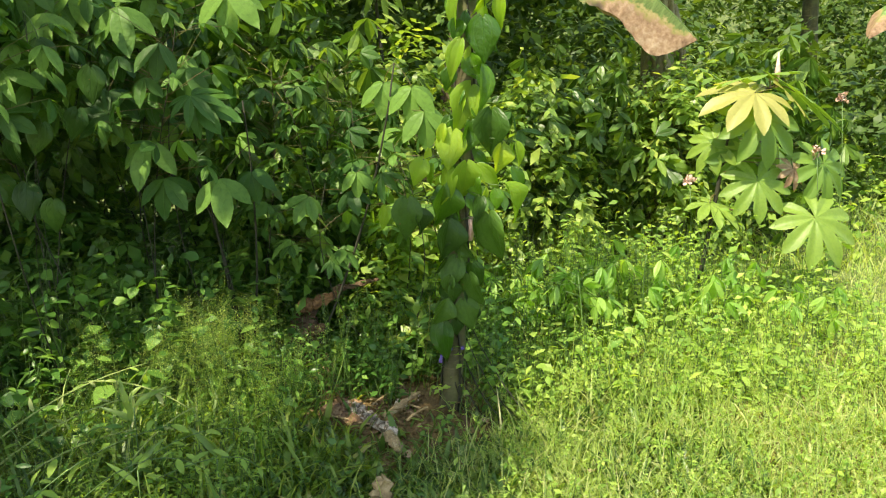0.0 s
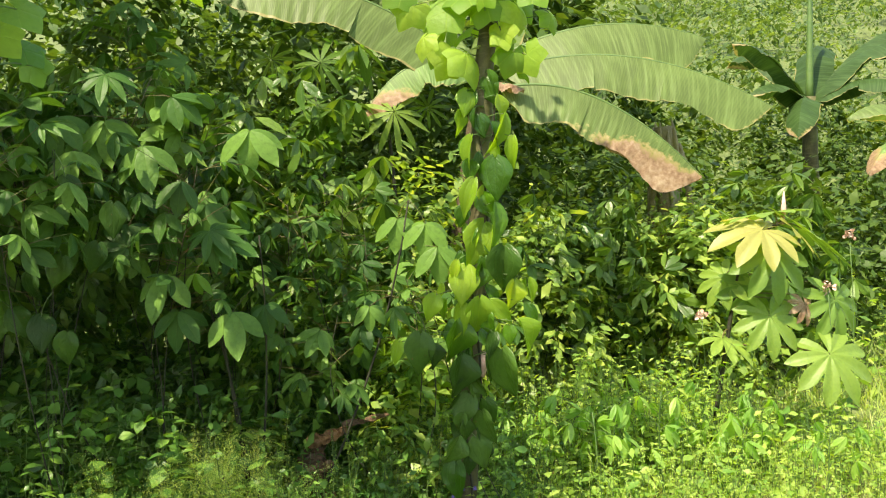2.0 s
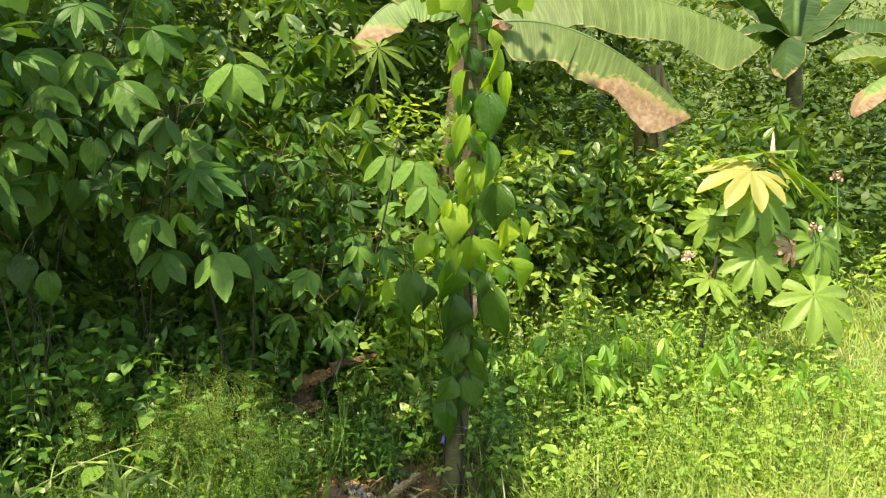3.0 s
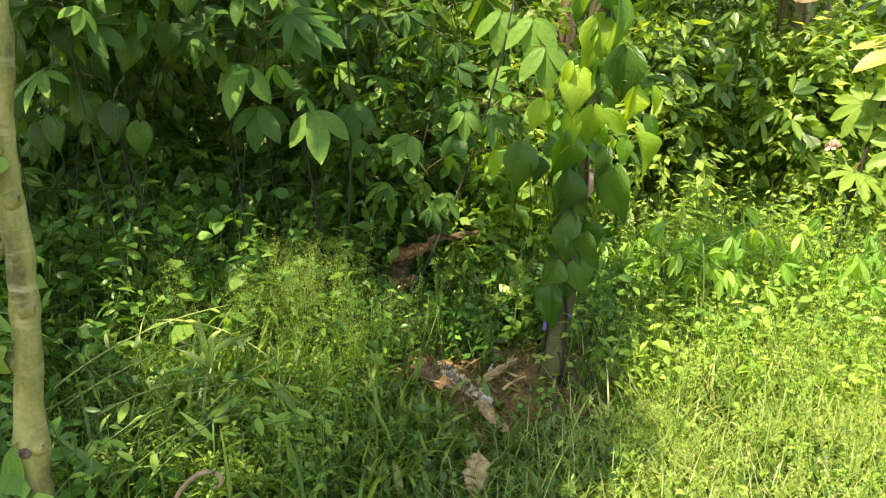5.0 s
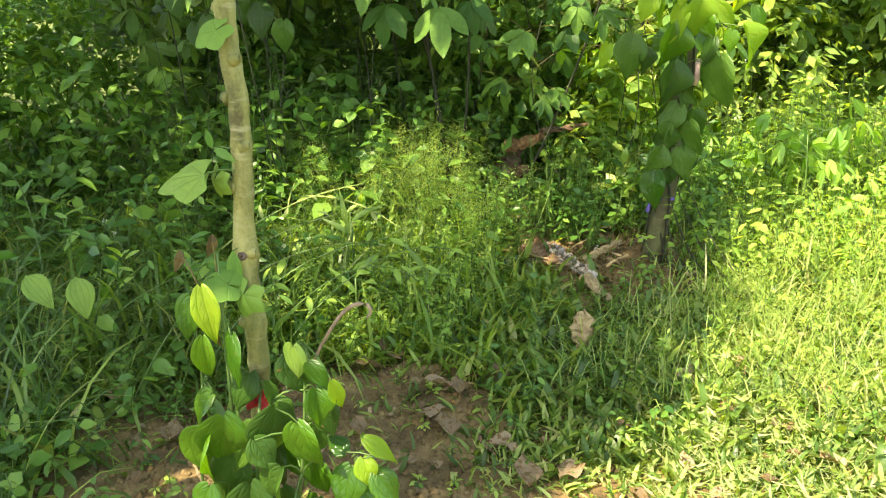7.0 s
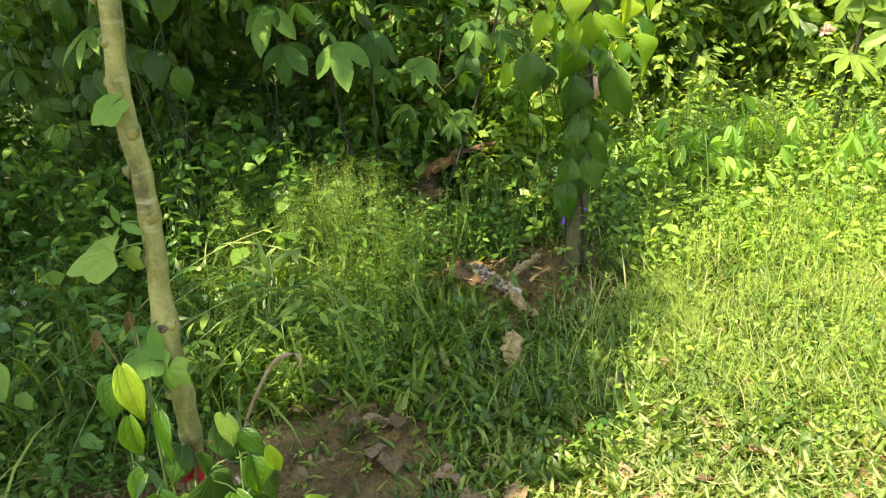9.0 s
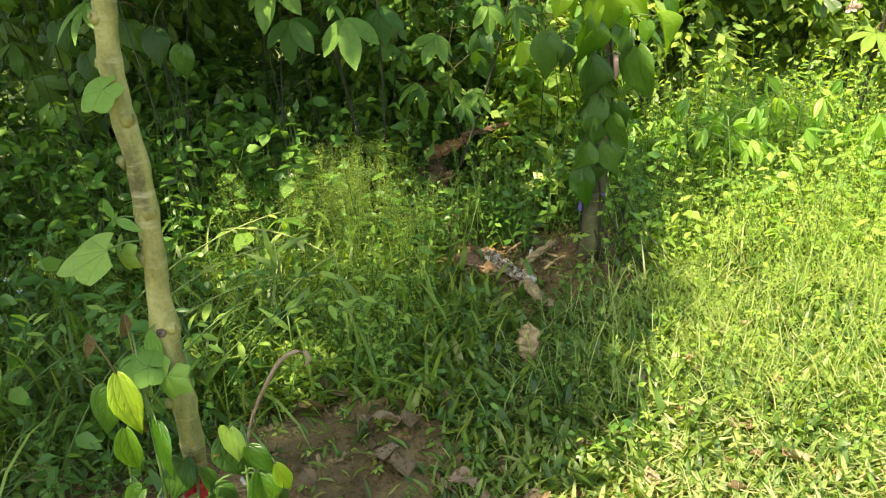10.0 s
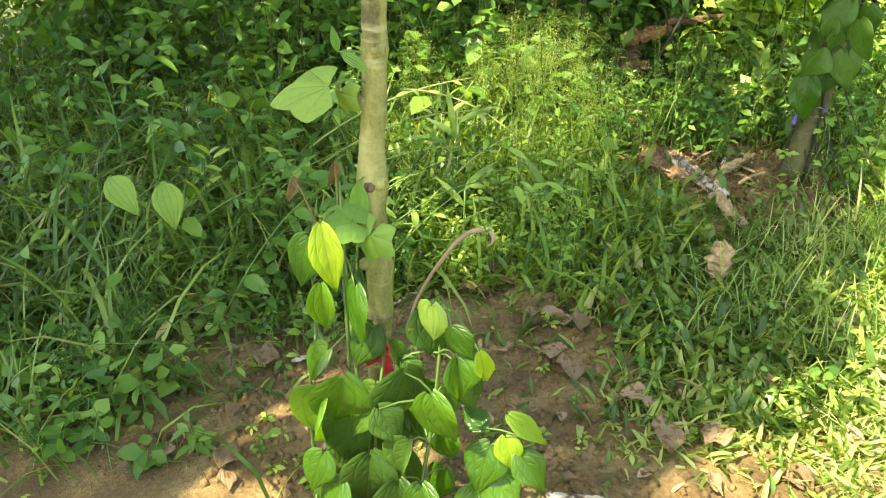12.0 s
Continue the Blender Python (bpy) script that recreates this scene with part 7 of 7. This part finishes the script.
        rad = np.linspace(r0, r1, k) * (1 + rough * rr.normal(0, 0.5, k))
        rad[0] *= 0.5
        rad[-1] *= 0.4
        v, f, uv, mi = tube(pts, rad, sides)
        m = v.mean(0)
        v[:, 2] = m[2] + (v[:, 2] - m[2]) * flat
        v = v + rr.normal(0, 0.20, v.shape) * min(r0, r1)
        ob = thing(name, (a[0], a[1], a[2]), label, cat)
        g = Geo()
        g.add(v, f, uv, mi)
        part("wood", g, mat, ob, smooth=False)
        return ob
    zz = lambda x, y: float(gz(x, y))
    chunk("rotten_log", (-0.64, 4.00, zz(-0.64, 4.0) + 0.02), (-0.40, 3.74, zz(-0.4, 3.74) + 0.03), 0.060, 0.045, ROT, "brown rotten length of log on bare soil", "rotten log", 0.45, 12, 14, 0.6)
    log = chunk("rotten_log", (-0.53, 3.86, zz(-0.53, 3.86) + 0.03), (-0.25, 3.49, zz(-0.25, 3.49) + 0.035), 0.050, 0.028, PALE_WOOD, "white fungus-covered rotten log on bare soil", "rotten log", 0.55, 2, 14, 0.6)
    for i in range(9):
        q = 0.15 + 0.75 * ((0.618 * i) % 1)
        off = 0.022 * math.sin(4.1 * i)
        x, y = -0.53 + 0.28 * q + off * 0.8, 3.86 - 0.37 * q + off * 0.55
        r = 0.007 + 0.009 * ((0.37 * i) % 1)
        z = zz(x, y) + 0.052
        g = Geo()
        v, f, uv, mi = tube(np.array([(x, y, z - r), (x, y, z), (x, y, z + 0.4 * r), (x, y, z + 0.6 * r)]), (r * 1.1, r * 1.35, r, r * 0.4), 9)
        g.add(v + 0.5 * r * np.sin(v * (2.7 / r) + i)[:, [1, 2, 0]], f, uv, mi)
        part("fungus", g, FUNGUS, log, "white crusty fungus")
    chunk("wood_splinter", (-0.30, 3.60, zz(-0.3, 3.6) + 0.05), (-0.145, 3.83, zz(-0.145, 3.83) + 0.05), 0.020, 0.014, GREY_WOOD, "brown splinter of wood on bare soil", "wood splinter", 0.3, 3)
    chunk("wood_splinter", (-0.29, 3.48, zz(-0.3, 3.5) + 0.03), (-0.22, 3.30, zz(-0.2, 3.3) + 0.03), 0.028, 0.02, GREY_WOOD, "tan broken piece of wood in turf", "wood splinter", 0.3, 4)
    chunk("wood_splinter", (-0.60, 3.80, zz(-0.6, 3.8) + 0.03), (-0.42, 3.62, zz(-0.4, 3.6) + 0.03), 0.045, 0.03, ROT, "red-brown rotten chunk of wood on soil", "wood splinter", 0.4, 5)
    for i, (a, b, r) in enumerate((((-0.85, 4.08), (-0.62, 4.12), 0.016), ((-0.42, 4.08), (-0.18, 4.14), 0.014), ((-0.40, 3.78), (-0.28, 3.95), 0.005), ((-0.20, 3.60), (-0.10, 3.66), 0.007), ((-0.60, 3.74), (-0.47, 3.62), 0.008))):
        chunk("dead_branch", (*a, zz(*a) + 0.02), (*b, zz(*b) + 0.045), r, r * 0.7, GREY_WOOD, "tan dead branch lying on the bare soil", "branch", 0.2, 50 + i, 8)["group"] = "dead branches"
    chunk("stump_log", (-0.79, 4.30, 0.10), (-0.75, 4.31, 0.50), 0.062, 0.048, DARK_ROT, "dark brown rotten stump under the cassava", "rotten stump", 0.7, 6, 11, 1.0)
    chunk("stump_log", (-0.78, 4.27, 0.49), (-0.58, 4.28, 0.60), 0.042, 0.030, ORANGE_ROT, "orange-brown split piece of rotten wood on the stump", "rotten wood", 0.22, 7, 7)
    chunk("stump_log", (-0.60, 4.29, 0.59), (-0.34, 4.34, 0.64), 0.022, 0.014, DARK_ROT, "brown rotten branch lying over weeds", "rotten branch", 0.3, 17)
    chunk("stump_log", (-0.80, 4.25, 0.34), (-0.65, 4.24, 0.41), 0.040, 0.026, ROT, "fibrous brown piece of rotten wood", "rotten wood", 0.5, 18)
    chunk("stump_log", (-0.81, 4.22, 0.15), (-0.60, 4.21, 0.17), 0.055, 0.040, GREY_WOOD, "tan fibrous chunk of rotten wood on the soil", "rotten wood", 0.45, 8)
    for i, (x, y, zc) in enumerate(((-0.74, 4.24, 0.20), (-0.70, 4.22, 0.17), (-0.64, 4.22, 0.22), (-0.78, 4.3, 0.36), (-0.70, 4.32, 0.34), (-0.61, 4.24, 0.18))):
        a = 0.9 * i
        chunk("wood_splinter", (x, y, zz(x, y) + 0.02), (x + 0.06 * math.cos(a), y + 0.03, zc + 0.06), 0.018, 0.008, (ROT, GREY_WOOD)[i % 2], "brown splinter leaning on a rotten stump", "wood splinter", 0.6, 70 + i, 7)
    ob = thing("blue_scrap", (-0.845, 4.25, 0.12), "small dark blue scrap of cloth beside the rotten stump", "cloth scrap")
    g = Geo()
    flap(g, (-0.865, 4.24, 0.14), (0.8, -0.2, 0.6), 0.06, 0.05, 0.02)
    flap(g, (-0.84, 4.23, 0.13), (-0.2, -0.2, 0.9), 0.06, 0.04, 0.015)
    part("cloth", g, BLUE_CLOTH, ob)
    chunk("cork_stub", (-0.27, 2.78, zz(-0.27, 2.78) - 0.02), (-0.26, 2.84, zz(-0.27, 2.8) + 0.15), 0.036, 0.030, GREY_WOOD, "weathered grey stump of a stake in turf", "stump", 0.35, 9, flat=1.0)
    for i in range(60):
        x, y = R.normal(-0.32, 0.24), R.normal(3.85, 0.2)
        if i > 46:
            x, y = R.uniform(-1.5, 0.2), R.uniform(1.6, 2.5)
        a = R.uniform(0, 6)
        ln = R.uniform(0.04, 0.17)
        z = zz(x, y) + 0.012
        chunk("twig", (x, y, z), (x + ln * math.cos(a), y + ln * math.sin(a), z + R.uniform(0, 0.02)), R.uniform(0.004, 0.012), 0.004, (ROT, GREY_WOOD, PALE_WOOD)[i % 3], "short broken twig lying on the soil", "twig", 0.3, 20 + i, 6)["group"] = "twigs"
    # clods of soil
    g = Geo()
    n = 5200
    x, y = spread(n * 4, -1.8, 0.1, 1.45, 4.1, lambda x, y: bare(x, y) ** 2)
    for px, py in zip(x[:n], y[:n]):
        s = 0.003 + 0.020 * R.uniform() ** 3.2
        v = unit(R.normal(0, 1, (6, 3))) * s
        v = np.array([(1, 0, 0), (-1, 0, 0), (0, 1, 0), (0, -1, 0), (0, 0, 1), (0, 0, -1)]) * s * R.uniform(0.6, 1.2, (6, 1))
        f = np.array([(0, 2, 4), (2, 1, 4), (1, 3, 4), (3, 0, 4), (2, 0, 5), (1, 2, 5), (3, 1, 5), (0, 3, 5)])
        g.add(v + np.array([px, py, zz(px, py)]), f)
    stuff("soil_crumbs", g, SOIL, "loose crumbs of brown soil", "soil")


# ---- the hillside woods ----
def build_woods():
    g = Geo()
    for i in range(120):
        y = 15 + 45 * R.uniform() ** 1.3
        x = R.uniform(0.12, 0.85) * (y + 2)
        z = float(gz(x, y))
        h = R.uniform(2.0, 4.4)
        r = R.uniform(1.2, 2.6)
        crown_leaves(g, 470, (x, y, z + h), (r, r, h * 0.75), (0.08 + 0.0025 * (y - 15), 0.17 + 0.004 * (y - 15)), [FAR_LEAF, FAR_LEAF], 0.75)
    stuff("hillside_woods", g, WOODS, "green wooded hillside with dense sunlit crowns", "woods")
    # trees whose depth of shade comes from their dark leaf tone
    g = Geo()
    for i in range(46):
        y = R.uniform(10.5, 17)
        x = R.uniform(-0.85, 0.18) * y
        z = float(gz(x, y))
        crown_leaves(g, 620, (x, y, z + R.uniform(1.5, 4.2)), (1.7, 1.1, 2.4), (0.18, 0.36), [FAR_LEAF], 0.6)
    for i in range(22):
        x, y = R.uniform(2.5, 11), R.uniform(12.3, 15)
        crown_leaves(g, 700, (x, y, float(gz(x, y)) + 1.5), (1.4, 1.0, 1.8), (0.11, 0.2), [FAR_LEAF, FAR_LEAF], 0.6)
    stuff("dark_woods", g, SHADED_LEAF, "close-grown trees behind the thicket, shade put into their dark green", "woods")


# leaf spreads placed out of view, wherever the ground and plants need shade
build_shade_tree(((-2.12, 3.9, 2.47, 5400, 4.7), (-2.35, 1.8, 1.15, 1400, 4.7), (-1.45, 6.05, 1.35, 950, 3.55), (0.16, 3.92, 0.26, 100, 4.7), (-0.52, 1.98, 0.30, 110, 4.7), (-0.48, 2.95, 0.48, 360, 4.7), (-0.63, 2.50, 0.47, 350, 4.7), (-2.0, 2.3, 0.8, 700, 4.7), (0.12, 3.30, 0.25, 100, 4.7), (-1.95, 2.4, 1.1, 1500, 4.0), (-3.7, 2.9, 1.3, 1500, 4.7), (-2.75, 2.3, 1.15, 1300, 3.3)), (-4.6, 0.3))
build_shade_tree(((-3.0, 6.8, 2.55, 5400, 4.7), (-1.9, 9.3, 1.9, 2700, 4.7), (0.3, 10.2, 1.75, 2400, 4.7), (1.45, 6.6, 0.45, 120, 4.7)), (-6.4, 3.4))
near_stake()
ties()
near_vine()
far_stake()
build_bananas()
build_umbrella_trees()
build_thicket()
build_climbers()
build_litter()
build_grass()
build_panicles()
build_weeds()
build_woods()
